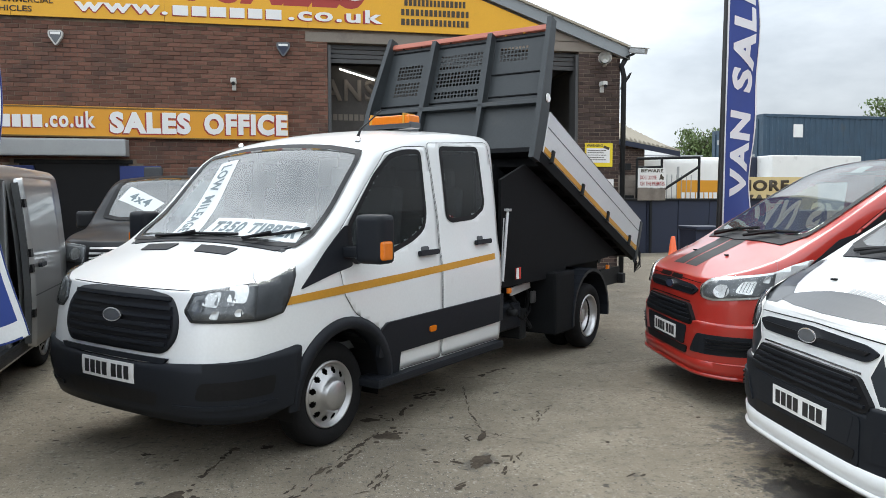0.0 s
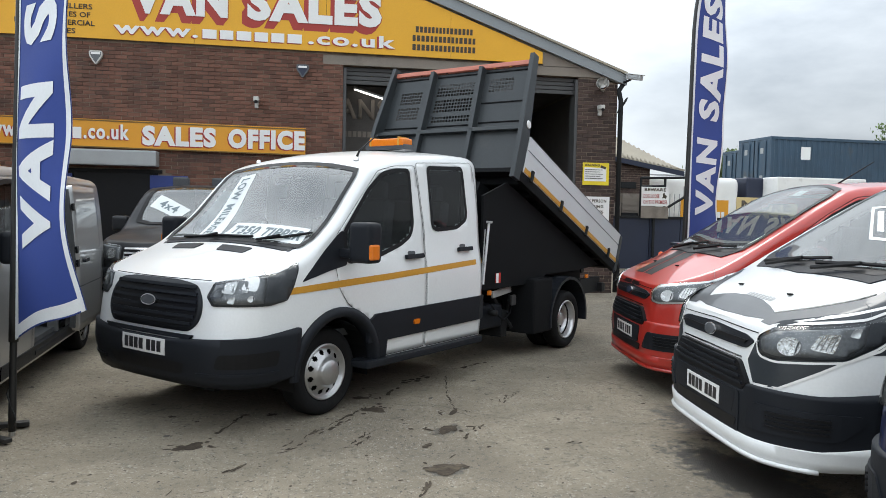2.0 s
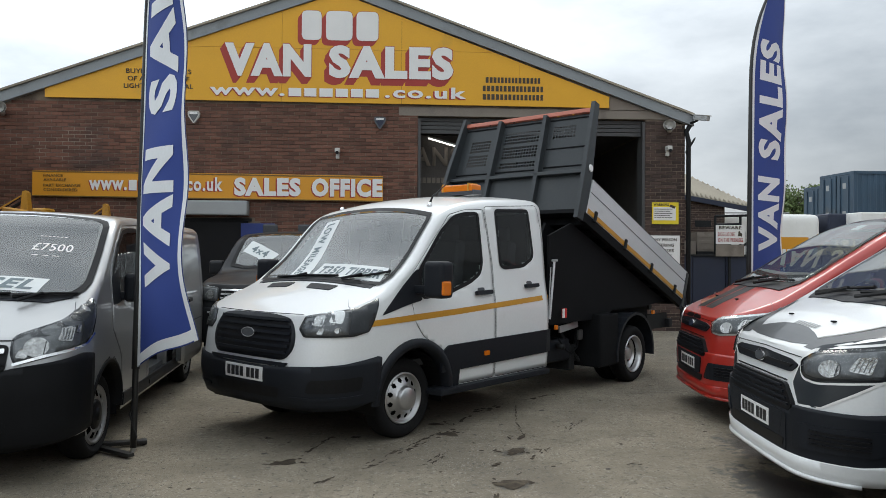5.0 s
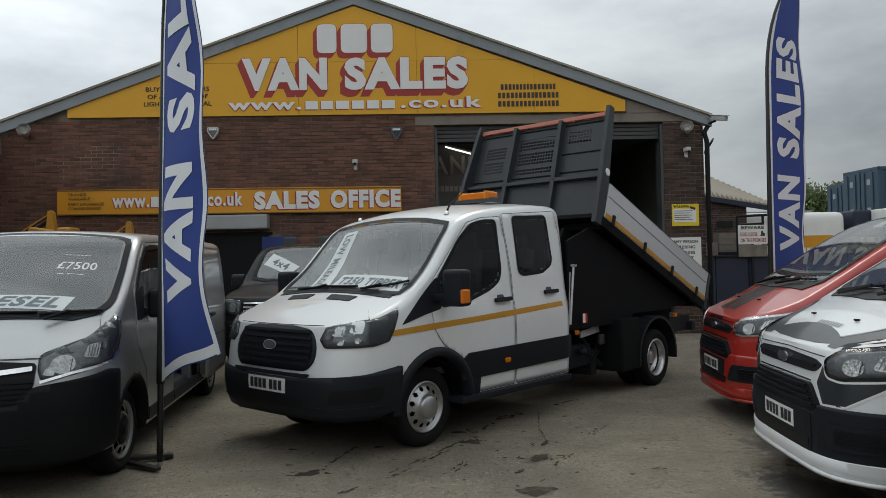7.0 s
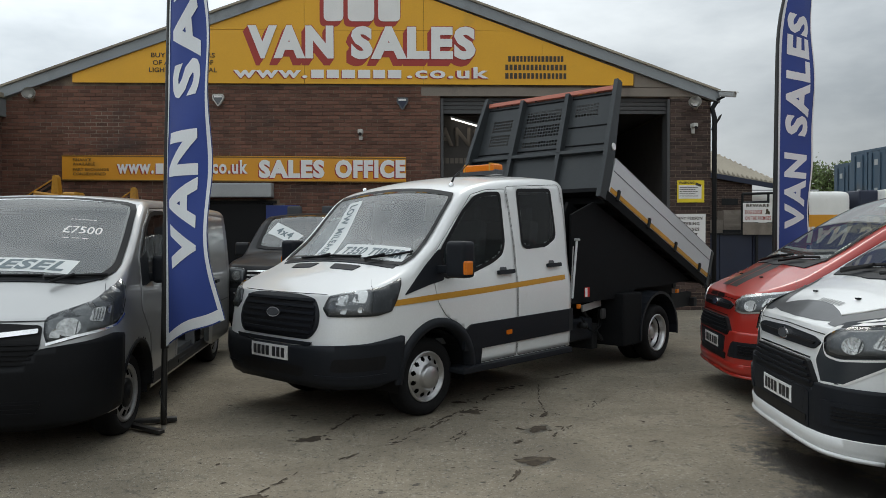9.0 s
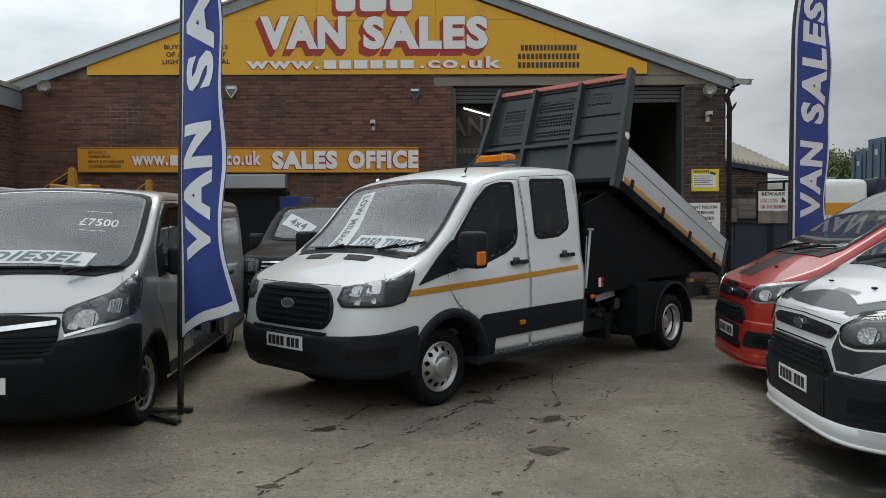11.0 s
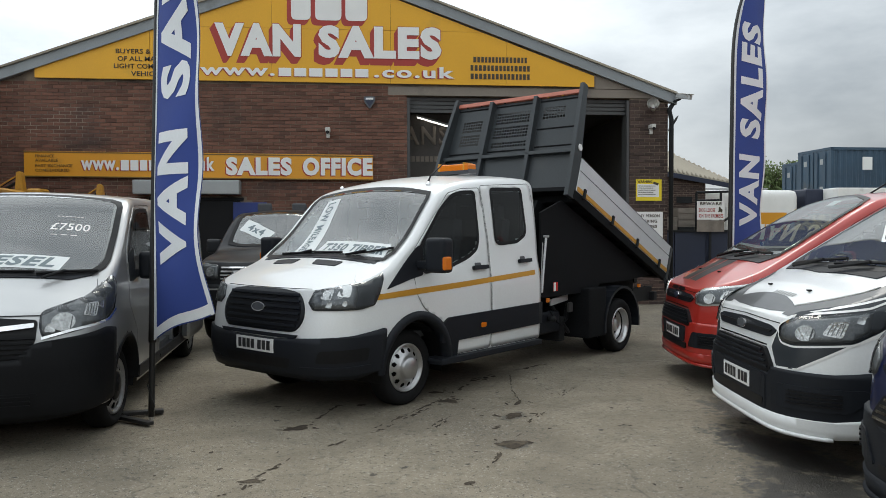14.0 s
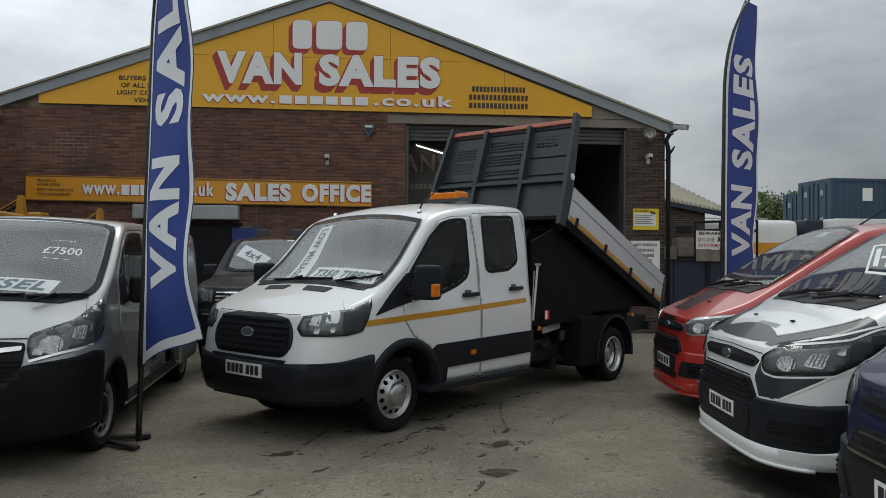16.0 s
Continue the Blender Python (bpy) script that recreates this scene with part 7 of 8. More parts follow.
def sport_van(name, m, label, paint, kind):
    v = thing(name, m, label, "van", "medium vans parked in a row")
    sh = Shell(nose=[(0.18, -0.93), (0.35, -0.96), (0.55, -0.965), (0.72, -0.955), (0.90, -0.935), (1.04, -0.88), (1.2, -0.77), (2.1, -0.5)],
               plan=[(0, 0), (0.003, 0.24), (0.010, 0.44), (0.026, 0.60), (0.062, 0.71), (0.125, 0.80), (0.22, 0.885), (0.37, 0.95), (0.6, 0.99), (0.8, 1.0)],
               widths=[(0.18, 0.93), (0.45, 0.975), (0.8, 0.992), (1.05, 0.985), (1.3, 0.955), (1.6, 0.905), (1.9, 0.835), (2.1, 0.79)],
               rail=[(0, 0.985), (0.12, 1.045), (0.33, 1.130), (0.53, 1.195), (0.68, 1.262), (0.90, 1.395), (1.22, 1.60), (1.54, 1.795), (1.72, 1.885), (1.93, 1.93), (2.4, 1.955), (3.5, 1.96), (4.9, 1.95)],
               crown=[(0, 0.012), (0.25, 0.055), (0.62, 0.072), (0.92, 0.05), (1.7, 0.05), (2.2, 0.05), (4.9, 0.045)],
               radius=[(0, 0.02), (0.2, 0.06), (0.62, 0.078), (0.92, 0.06), (1.7, 0.07), (2.1, 0.11), (4.9, 0.11)],
               rear=3.95, z0=[(0, 0.26), (0.6, 0.25), (0.9, 0.26), (5, 0.26)])
    S = sh.S
    win = soften([(S(0.13), 1.36), (S(0.55), 1.665), (S(0.80), 1.80), (S(1.18), 1.825), (S(1.20), 1.33), (S(0.85), 1.27), (S(0.12), 1.20)], 0.05, 3)
    scr = [(-0.26, -0.62), (-0.30, -0.3), (-0.31, 0.0), (-0.30, 0.3), (-0.26, 0.62), (-0.18, 0.79), (-0.03, 0.80), (0.62, 0.735), (0.76, 0.66), (0.82, 0.35), (0.83, 0.0), (0.82, -0.35), (0.76, -0.66), (0.62, -0.735), (-0.03, -0.80), (-0.18, -0.79)]
    hole = grow(scr, -0.02)
    cut = lambda s, z: min((abs(s) - S(0.0)) ** 2, (abs(s) - S(2.93)) ** 2) + (z - 0.34) ** 2 < 0.41 ** 2
    part("body", sh.mesh([in_any([win]), cut], [lambda a, l: inside(hole, a, l)]), paint, v, smooth=True)
    white, red = kind == "white", kind == "red"
    low = M_GREYP if white else (M_RED if red else M_PLASTIC)
    for sg in (1, -1):
        F = (lambda p: p) if sg > 0 else both
        arch_lip(v, sh, 0.0, 0.34, 0.385, 0.045, paint if not white else M_GREYP, 0.012, sg, 0.30)
        arch_lip(v, sh, 2.93, 0.34, 0.385, 0.045, paint if not white else M_GREYP, 0.012, sg, 0.30)
        dp = soften([(S(0.10), 1.18), (S(0.14), 0.95), (S(0.36), 0.72), (S(0.40), 0.36), (S(1.27), 0.36), (S(1.29), 1.30), (S(1.25), 1.87), (S(0.80), 1.83), (S(0.50), 1.66), (S(0.10), 1.37)], 0.04, 2)
        bm = flat_cells(F(dp), 0.06)
        cp = grow(F(win), -0.015)
        bmesh.ops.delete(bm, geom=[f for f in bm.faces if inside(cp, f.calc_center_median().x, f.calc_center_median().y)], context="FACES")
        door = part("door", wrap(bm, sh.side, 0.003, 0.004), paint, v, smooth=True)
        part("door_gap", sh.ribbon(F(dp) + [F(dp)[0]], 0.005, 0.0042), M_BLACK, door)
        window(door, sh, win, M_SIDEGLASS, sg)
        part("handle", sh.panel(soften(F([(S(1.00), 1.06), (S(1.20), 1.065), (S(1.20), 1.10), (S(1.00), 1.095)]), 0.015, 3), 0.04, 0.03), M_PLASTIC, door)
        part("quarter_panel", sh.panel(soften(F([(S(-0.30), 1.09), (S(-0.02), 1.16), (S(0.13), 1.19), (S(0.16), 1.38), (S(-0.02), 1.32)]), 0.02, 2), 0.006, 0.006), M_PLASTIC, v)
        lamp = soften([(0.575, 0.940), (0.67, 1.000), (S(-0.55), 1.078), (S(-0.38), 1.140), (S(-0.21), 1.178), (S(-0.33), 1.06), (S(-0.47), 0.955), (S(-0.62), 0.875), (0.72, 0.835), (0.61, 0.85)], 0.03, 4)
        lamp_unit(v, sh, lamp, [(0.79, 0.915, 0.050, M_REFLECT if not red else M_LAMPWHT), (0.97, 0.955, 0.055, M_REFLECT if not red else M_LAMPWHT), (1.11, 1.02, 0.028, M_LAMPCLR)], sg, M_LAMPWHT if red else M_LAMPDARK, 0.05)
        if white:
            # grey graphics round the lamps and over the wings, edged in white
            g = soften([(0.50, 0.79), (0.575, 0.965), (0.70, 1.045), (S(-0.42), 1.165), (S(-0.05), 1.25), (S(0.38), 1.24), (S(0.40), 0.95), (S(0.0), 0.93), (S(-0.50), 0.905), (S(-0.64), 0.85), (0.76, 0.675), (0.585, 0.665)], 0.02, 3)
            part("graphic", sh.panel(F(g), 0.0035, 0.0, 0.05), M_VINYL, v, "dark grey vinyl graphic", smooth=True)
            part("pinstripe", sh.ribbon(F([(0.58, 0.665), (0.50, 0.79), (0.575, 0.955), (0.72, 1.03), (S(-0.42), 1.165), (S(-0.05), 1.25)]), 0.012, 0.0055), M_SIGNW, v)
            lp = grow(lamp, 0.016)
            part("lamp_pinstripe", sh.ribbon(F(lp) + [F(lp)[0]], 0.013, 0.0062), M_SIGNW, v)
            part("graphic_edge", sh.ribbon(F([(0.585, 0.665), (0.76, 0.675), (S(-0.64), 0.85), (S(-0.45), 0.93), (S(-0.25), 1.08), (S(-0.13), 1.19), (S(-0.03), 1.25)]), 0.014, 0.0055), M_SIGNW, v)
        mirror_unit(v, paint if not white else M_GREYP, 0.30, sg * 1.08, 1.29, 0.22, 0.24)
        wheel(v, 0.0, sg * 0.965, 0.33, 0.21)
        wheel(v, 2.93, sg * 0.965, 0.33, 0.21)
        # fog lamp pocket
        fp = part("fog_pocket", sh.panel(soften(F([(0.52, 0.41), (S(-0.62), 0.43), (S(-0.50), 0.53), (S(-0.52), 0.58), (0.62, 0.57)]), 0.03, 3), 0.036 if not red else 0.030, 0.01, 0.06), M_PLASTIC, v)
        for k in range(4):
            z = 0.455 + 0.026 * k
            part("fin", sh.panel(F([(0.72, z), (S(-0.66), z + 0.004), (S(-0.66), z + 0.014), (0.72, z + 0.010)]), 0.046, 0.012), M_BLACK, fp)
    for a in (0.0, 2.93):
        wheel_well(v, a, 0.37, 0.93, 0.55)
    # bumper skin, grilles and splitter
    e = S(-0.40)
    bt = soften([(-e, 0.70), (-S(-0.7), 0.665), (-0.55, 0.66), (-0.52, 0.63), (0.52, 0.63), (0.55, 0.66), (S(-0.7), 0.665), (e, 0.70), (S(-0.42), 0.34), (0.5, 0.31), (-0.5, 0.31), (-S(-0.42), 0.34)], 0.02, 2)
    bp = part("front_bumper", sh.panel(bt, 0.026, 0.05, 0.06), M_PLASTIC if not red else paint, v, smooth=True)
    if white:
        part("lower_grey", sh.panel(soften([(-0.5, 0.60), (0.5, 0.60), (0.50, 0.34), (-0.50, 0.34)], 0.04, 3), 0.031, 0.01), M_PLASTIC, bp)
    upper = soften([(-0.47, 0.852), (0.47, 0.852), (0.55, 0.905), (0.45, 0.932), (0.0, 0.948), (-0.45, 0.932), (-0.55, 0.905)], 0.03, 3)
    ug = part("upper_grille", sh.panel(upper, 0.010, 0.012, 0.05), M_PLASTIC, v, "dark upper grille bar")
    part("slat", sh.panel([(-0.46, 0.882), (0.46, 0.882), (0.49, 0.902), (-0.49, 0.902)], 0.018, 0.01), M_BLACK, ug)
    oval_badge(ug, sh, 0.895, 0.024, 0.085, 0.037, M_GREYP if white else None)
    lg_out = soften([(-0.52, 0.615), (0.52, 0.615), (0.56, 0.655), (0.44, 0.78), (-0.44, 0.78), (-0.56, 0.655)], 0.03, 3)
    lg = part("lower_grille", sh.panel(lg_out, 0.030, 0.03, 0.05), M_BLACK, v, "black slatted lower grille")
    slats(lg, sh, "slat", -0.5, 0.5, 0.635, 0.775, 4, M_PLASTIC if not kind == "blue" else M_CHROME, 0.042, lambda z: (-(0.405 + 0.95 * (0.775 - z)), 0.405 + 0.95 * (0.775 - z)))
    if white or red:
        part("grille_edge", sh.ribbon([(-0.45, 0.795), (0.0, 0.80), (0.45, 0.795)], 0.010, 0.012), M_CHROME if white else M_BLACK, v)
    part("low_intake", sh.panel(soften([(-0.46, 0.375), (0.46, 0.375), (0.48, 0.435), (-0.48, 0.435)], 0.02, 3), 0.034, 0.008), M_BLACK, v)
    part("plate_panel", sh.panel(soften([(-0.42, 0.44), (0.42, 0.44), (0.46, 0.60), (-0.46, 0.60)], 0.03, 3), 0.032, 0.03), M_PLASTIC, v)
    number_plate(v, sh, 0.462, 5 + len(kind))
    sp_c = {"white": M_WHITE, "red": M_RED, "blue": M_PLASTIC}[kind]
    es = S(-0.385)
    spl = soften([(-es, 0.415), (-S(-0.7), 0.365), (-0.5, 0.355), (0.5, 0.355), (S(-0.7), 0.365), (es, 0.415), (es, 0.275), (S(-0.7), 0.255), (0.5, 0.265), (-0.5, 0.265), (-S(-0.7), 0.255), (-es, 0.275)], 0.015, 2)
    part("splitter", sh.panel(spl, 0.038, 0.05, 0.06), sp_c, v, "body kit splitter under the bumper", smooth=True)
    part("splitter_lip", sh.panel([(-S(-0.7), 0.265), (0.0, 0.27), (S(-0.7), 0.265), (S(-0.7), 0.245), (0.0, 0.25), (-S(-0.7), 0.245)], 0.055, 0.05, 0.06), sp_c, v, smooth=True)
    # bonnet
    part("bonnet_gap", sh.ribbon([(-0.56, 0.955), (0.0, 0.968), (0.56, 0.955)], 0.006, 0.006), M_BLACK, v)
    if red:
        for l0, l1 in ((-0.05, 0.19), (-0.33, -0.09)):
            part("bonnet_stripe", sh.top_panel([(-0.80, l0), (-0.80, l1), (-0.5, l1), (-0.35, l1), (-0.35, l0), (-0.5, l0)], 0.002, 0.0, 0.06), M_BLACK, v, "matt black bonnet stripe")
            part("nose_stripe", sh.panel([(l0, 0.95), (l1, 0.95), (l1, 0.985), (l0, 0.985)], 0.0035, 0.0, 0.05), M_BLACK, v)
    if white:
        for sg in (1, -1):
            part("bonnet_graphic", sh.top_panel([(-0.875, 0.0), (-0.862, sg * 0.30), (-0.83, sg * 0.50), (-0.70, sg * 0.66), (-0.52, sg * 0.80), (-0.36, sg * 0.85)] + WING(sg), 0.002, 0.0, 0.05), M_VINYL, v, "dark grey bonnet graphic")
            part("wing_graphic", wing_roll(sh, sg), M_VINYL, v, "dark grey vinyl over the wing edge", smooth=True)
            part("bonnet_line", tube(bmesh.new(), [sh.top(a, sg * l, 0.003) for a, l in WING(sg)[:5]], 0.006, 4), M_SIGNW, v)
        bm = bars_bm(0.34, 0.05, 8, 0.3)
        for q in bm.verts:
            q.co = sh.top(-0.70 + q.co.y * 0.8, -0.06 + q.co.x, 0.003)
        part("bonnet_lettering", bm, M_SHUT, v)
        q = [(0.02, 0.12), (0.02, 0.70), (0.38, 0.14), (0.38, -0.42)]
        st = part("screen_decal", sh.top_panel([q[0], q[1], (0.045, 0.66), (0.045, 0.08)], 0.008, 0.0, 0.06), M_STICKER, v, "white outlined windscreen decal")
        for c in ([q[0], (0.02, 0.155), (0.38, -0.385), q[3]], [(0.355, -0.38), (0.355, 0.10), q[2], q[3]], [(0.10, 0.08), (0.10, 0.15), (0.32, -0.19), (0.32, -0.26)], [(0.10, 0.24), (0.10, 0.31), (0.32, -0.03), (0.32, -0.10)], [(0.19, 0.03), (0.19, 0.15), (0.22, 0.11), (0.22, -0.01)]):
            part("stroke", sh.top_panel(c, 0.008, 0.0, 0.06), M_STICKER, st)
    for l in (-0.33, 0.33):
        part("washer_jet", one_box(sh.top(-0.60, l, 0.008), (0.03, 0.03, 0.012), 0.004), M_BLACK, v)
    part("cowl", sh.top_panel([(-0.325, -0.68), (-0.385, 0), (-0.325, 0.68), (-0.20, 0.78), (-0.26, 0.3), (-0.26, -0.3), (-0.20, -0.78)], 0.008, 0.01), M_PLASTIC, v)
    screen(v, sh, scr, M_SCREENB)
    wiper(v, sh, [(-0.29, -0.60), (-0.26, -0.2), (-0.22, 0.12)], [(-0.36, -0.42), (-0.28, -0.1)], 0.013)
    wiper(v, sh, [(-0.29, 0.08), (-0.23, 0.40), (-0.18, 0.68)], [(-0.36, 0.16), (-0.24, 0.48)], 0.013)
    cabin(v, 0.45, -0.05, 1.20, 0.84, (0.95,), 1.9, 1.45)
    part("headlining", one_box(V(1.35, 0, 1.87), (0.8, 1.4, 0.02)), M_TRIMLIGHT, v)
    part("screen_label", sh.top_panel([(0.60, 0.05), (0.60, 0.22), (0.70, 0.22), (0.70, 0.05)], -0.006, 0.0), M_STICKER, v)
    part("aerial", tube(bmesh.new(), [sh.top(1.05, 0.1, 0.0), sh.top(1.05, 0.1, 0.0) + V(0.35, 0, 0.22)], [0.010, 0.004], 6), M_BLACK, v)
    part("underside", one_box(V(1.5, 0, 0.27), (4.6, 1.6, 0.04)), M_BLACK, v)
    return v


sport_van("sport_van", pose(3.92, 6.99, 0, 0, 0, -7.5), "bright red van with black bonnet stripes and black plastic trim", M_RED, "red")
sport_van("sport_van", pose(3.42, 4.53, 0, 0, 0, -6.0), "white van with dark grey graphics and a white splitter", M_WHITE, "white")
sport_van("sport_van", pose(3.135, 2.12, 0, 0, 0, -5.5), "dark navy-blue van with chrome grille slats", M_BLUE_P, "blue")


# ---- silver panel van with black bumper ----
def panel_van(name, m, label, paint, slide, price=True):
    v = thing(name, m, label, "van", "panel vans by the wing wall")
    WB = 3.498
    sh = Shell(nose=[(0.20, -0.87), (0.38, -0.925), (0.60, -0.93), (0.80, -0.905), (0.95, -0.86), (1.05, -0.80), (1.2, -0.70), (2.1, -0.4)],
               plan=[(0, 0), (0.005, 0.22), (0.022, 0.45), (0.055, 0.64), (0.11, 0.79), (0.19, 0.89), (0.32, 0.955), (0.5, 0.988), (0.75, 1.0)],
               widths=[(0.2, 0.94), (0.45, 0.97), (0.8, 0.978), (1.05, 0.972), (1.3, 0.955), (1.6, 0.928), (1.85, 0.892), (2.05, 0.85)],
               rail=[(0, 1.0), (0.14, 1.06), (0.36, 1.15), (0.55, 1.225), (0.68, 1.29), (0.90, 1.44), (1.15, 1.64), (1.36, 1.80), (1.50, 1.865), (1.70, 1.90), (2.5, 1.925), (4.0, 1.93), (5.5, 1.92)],
               crown=[(0, 0.012), (0.25, 0.06), (0.6, 0.08), (0.9, 0.06), (1.4, 0.05), (2.0, 0.045), (5.5, 0.045)],
               radius=[(0, 0.02), (0.2, 0.05), (0.6, 0.07), (0.9, 0.055), (1.4, 0.06), (1.8, 0.10), (5.5, 0.10)],
               rear=4.45, z0=[(0, 0.30), (0.6, 0.30), (0.9, 0.28), (6, 0.28)])
    S = sh.S
    win = soften([(S(0.18), 1.42), (S(0.42), 1.66), (S(0.60), 1.775), (S(0.80), 1.80), (S(1.10), 1.805), (S(1.13), 1.32), (S(0.80), 1.25), (S(0.20), 1.17)], 0.05, 3)
    scr = [(-0.36, -0.58), (-0.39, -0.3), (-0.40, 0.0), (-0.39, 0.3), (-0.36, 0.58), (-0.31, 0.80), (-0.22, 0.865), (-0.14, 0.885), (0.15, 0.872), (0.42, 0.848), (0.50, 0.815), (0.535, 0.74), (0.55, 0.4), (0.56, 0.0), (0.55, -0.4), (0.535, -0.74), (0.50, -0.815), (0.42, -0.848), (0.15, -0.872), (-0.14, -0.885), (-0.22, -0.865), (-0.31, -0.80)]
    hole = grow(scr, -0.02)
    cut = lambda s, z: min((abs(s) - S(0.0)) ** 2, (abs(s) - S(WB)) ** 2) + (z - 0.34) ** 2 < 0.42 ** 2
    gap = soften([(S(1.32), 0.34), (S(2.42), 0.34), (S(2.42), 1.80), (S(1.32), 1.79)], 0.06, 3)
    holes = [in_any([win]), cut]
    if slide:
        holes.append(lambda s, z: s > 0 and inside(gap, s, z))
    part("body", sh.mesh(holes, [lambda a, l: inside(hole, a, l)]), paint, v, smooth=True)
    for sg in (1, -1):
        F = (lambda p: p) if sg > 0 else both
        arch_lip(v, sh, 0.0, 0.34, 0.395, 0.03, M_BUMPER, 0.012, sg, 0.32)
        arch_lip(v, sh, WB, 0.34, 0.395, 0.045, paint, 0.012, sg, 0.32)
        dp = soften([(S(0.12), 1.20), (S(0.10), 1.0), (S(0.34), 0.75), (S(0.42), 0.36), (S(1.24), 0.36), (S(1.26), 1.30), (S(1.22), 1.845), (S(0.62), 1.82), (S(0.36), 1.66), (S(0.12), 1.42)], 0.04, 2)
        bm = flat_cells(F(dp), 0.06)
        cp = grow(F(win), -0.015)
        bmesh.ops.delete(bm, geom=[f for f in bm.faces if inside(cp, f.calc_center_median().x, f.calc_center_median().y)], context="FACES")
        door = part("door", wrap(bm, sh.side, 0.003, 0.004), paint, v, smooth=True)
        part("door_gap", sh.ribbon(F(dp) + [F(dp)[0]], 0.005, 0.0042), M_BLACK, door)
        window(door, sh, win, M_SIDEGLASS, sg)
        part("handle", sh.panel(soften(F([(S(0.98), 1.03), (S(1.18), 1.035), (S(1.18), 1.07), (S(0.98), 1.065)]), 0.015, 3), 0.04, 0.03), M_PLASTIC, door)
        part("mirror_panel", sh.panel(soften(F([(S(0.15), 1.17), (S(0.36), 1.19), (S(0.36), 1.46), (S(0.16), 1.40)]), 0.02, 2), 0.009, 0.004), M_PLASTIC, v)
        part("sill_trim", sh.panel(F([(S(0.46), 0.31), (S(WB - 0.46), 0.31), (S(WB - 0.44), 0.42), (S(0.44), 0.42)]), 0.012, 0.016, 0.2), M_PLASTIC, v)
        lamp = soften([(0.585, 1.005), (0.72, 1.055), (S(-0.42), 1.205), (S(-0.30), 1.25), (S(-0.34), 1.12), (S(-0.42), 1.0), (S(-0.55), 0.935), (0.62, 0.835), (0.59, 0.90)], 0.03, 4)
        lamp_unit(v, sh, lamp, [(0.74, 0.945, 0.060, M_REFLECT), (0.93, 1.02, 0.052, M_REFLECT), (0.66, 0.91, 0.035, M_REFLECT), (1.03, 1.05, 0.03, M_REFLECT)], sg)
        part("lamp_trim", sh.ribbon(F([(0.61, 0.838), (0.80, 0.885), (S(-0.55), 0.94), (S(-0.42), 1.005)]), 0.018, 0.032), M_CHROME, v)
        mirror_unit(v, M_PLASTIC, 0.42, sg * 1.10, 1.30, 0.24, 0.22)
        wheel(v, 0.0, sg * 0.895, 0.33, 0.21, "steel", -4)
        wheel(v, WB, sg * 0.925, 0.33, 0.21)
    for a in (0.0, WB):
        wheel_well(v, a, 0.38, 0.93, 0.55)
    e = S(-0.40)
    bt = soften([(-e, 0.86), (-S(-0.55), 0.88), (-0.60, 0.815), (-0.55, 0.80), (-0.45, 0.70), (0.45, 0.70), (0.55, 0.80), (0.60, 0.815), (S(-0.55), 0.88), (e, 0.86), (S(-0.41), 0.34), (0.6, 0.27), (-0.6, 0.27), (-S(-0.41), 0.34)], 0.03, 3)
    bp = part("front_bumper", sh.panel(bt, 0.026, 0.05, 0.06), M_BUMPER, v, "large black plastic bumper", smooth=True)
    go = soften([(-0.47, 0.70), (0.47, 0.70), (0.57, 0.81), (0.58, 0.965), (0.3, 0.985), (-0.3, 0.985), (-0.58, 0.965), (-0.57, 0.81)], 0.03, 3)
    gr = part("grille", sh.panel(go, 0.012, 0.014, 0.06), M_BLACK, v, "black grille with a chrome bar")
    slats(gr, sh, "slat", -0.5, 0.5, 0.70, 0.86, 5, M_BUMPER, 0.03, lambda z: (-(0.50 + 0.5 * (z - 0.70)), 0.50 + 0.5 * (z - 0.70)))
    part("chrome_bar", sh.panel(soften([(-0.56, 0.912), (-0.12, 0.868), (0.12, 0.868), (0.56, 0.912), (0.56, 0.942), (0.10, 0.900), (-0.10, 0.900), (-0.56, 0.942)], 0.008, 2), 0.034, 0.02, 0.05), M_CHROME, gr)
    for k, (r, mt, o) in enumerate(((0.070, M_CHROME, 0.042), (0.058, M_GREYP, 0.047), (0.036, M_CHROME, 0.050), (0.022, M_GREYP, 0.053))):
        part("badge", sh.panel([(r * math.cos(t * math.pi / 12), 0.884 + r * math.sin(t * math.pi / 12)) for t in range(24)], o, 0.014, 0.06), mt, gr)
    part("low_intake", sh.panel(soften([(-0.55, 0.36), (0.55, 0.36), (0.60, 0.47), (-0.60, 0.47)], 0.03, 3), 0.030, 0.004), M_BUMPER, bp)
    slats(bp, sh, "slat", -0.55, 0.55, 0.37, 0.46, 3, M_BUMPER, 0.036)
    for sg in (1, -1):
        part("fog_pocket", sh.panel(soften([(sg * 0.68, 0.50), (sg * S(-0.60), 0.52), (sg * S(-0.58), 0.64), (sg * 0.70, 0.62)], 0.03, 3), 0.028, 0.0), M_BUMPER, bp)
    number_plate(v, sh, 0.468, 11)
    part("bonnet_gap", sh.ribbon([(-0.60, 0.995), (0.0, 0.998), (0.60, 0.995)], 0.006, 0.006), M_BLACK, v)
    part("cowl", sh.top_panel([(-0.395, -0.66), (-0.425, 0), (-0.395, 0.66), (-0.32, 0.80), (-0.385, 0.3), (-0.385, -0.3), (-0.32, -0.80)], 0.007, 0.01), M_PLASTIC, v)
    screen(v, sh, scr, None, 0.04)
    wiper(v, sh, [(-0.385, -0.55), (-0.37, -0.1), (-0.355, 0.40)], [(-0.44, -0.25), (-0.37, -0.05)])
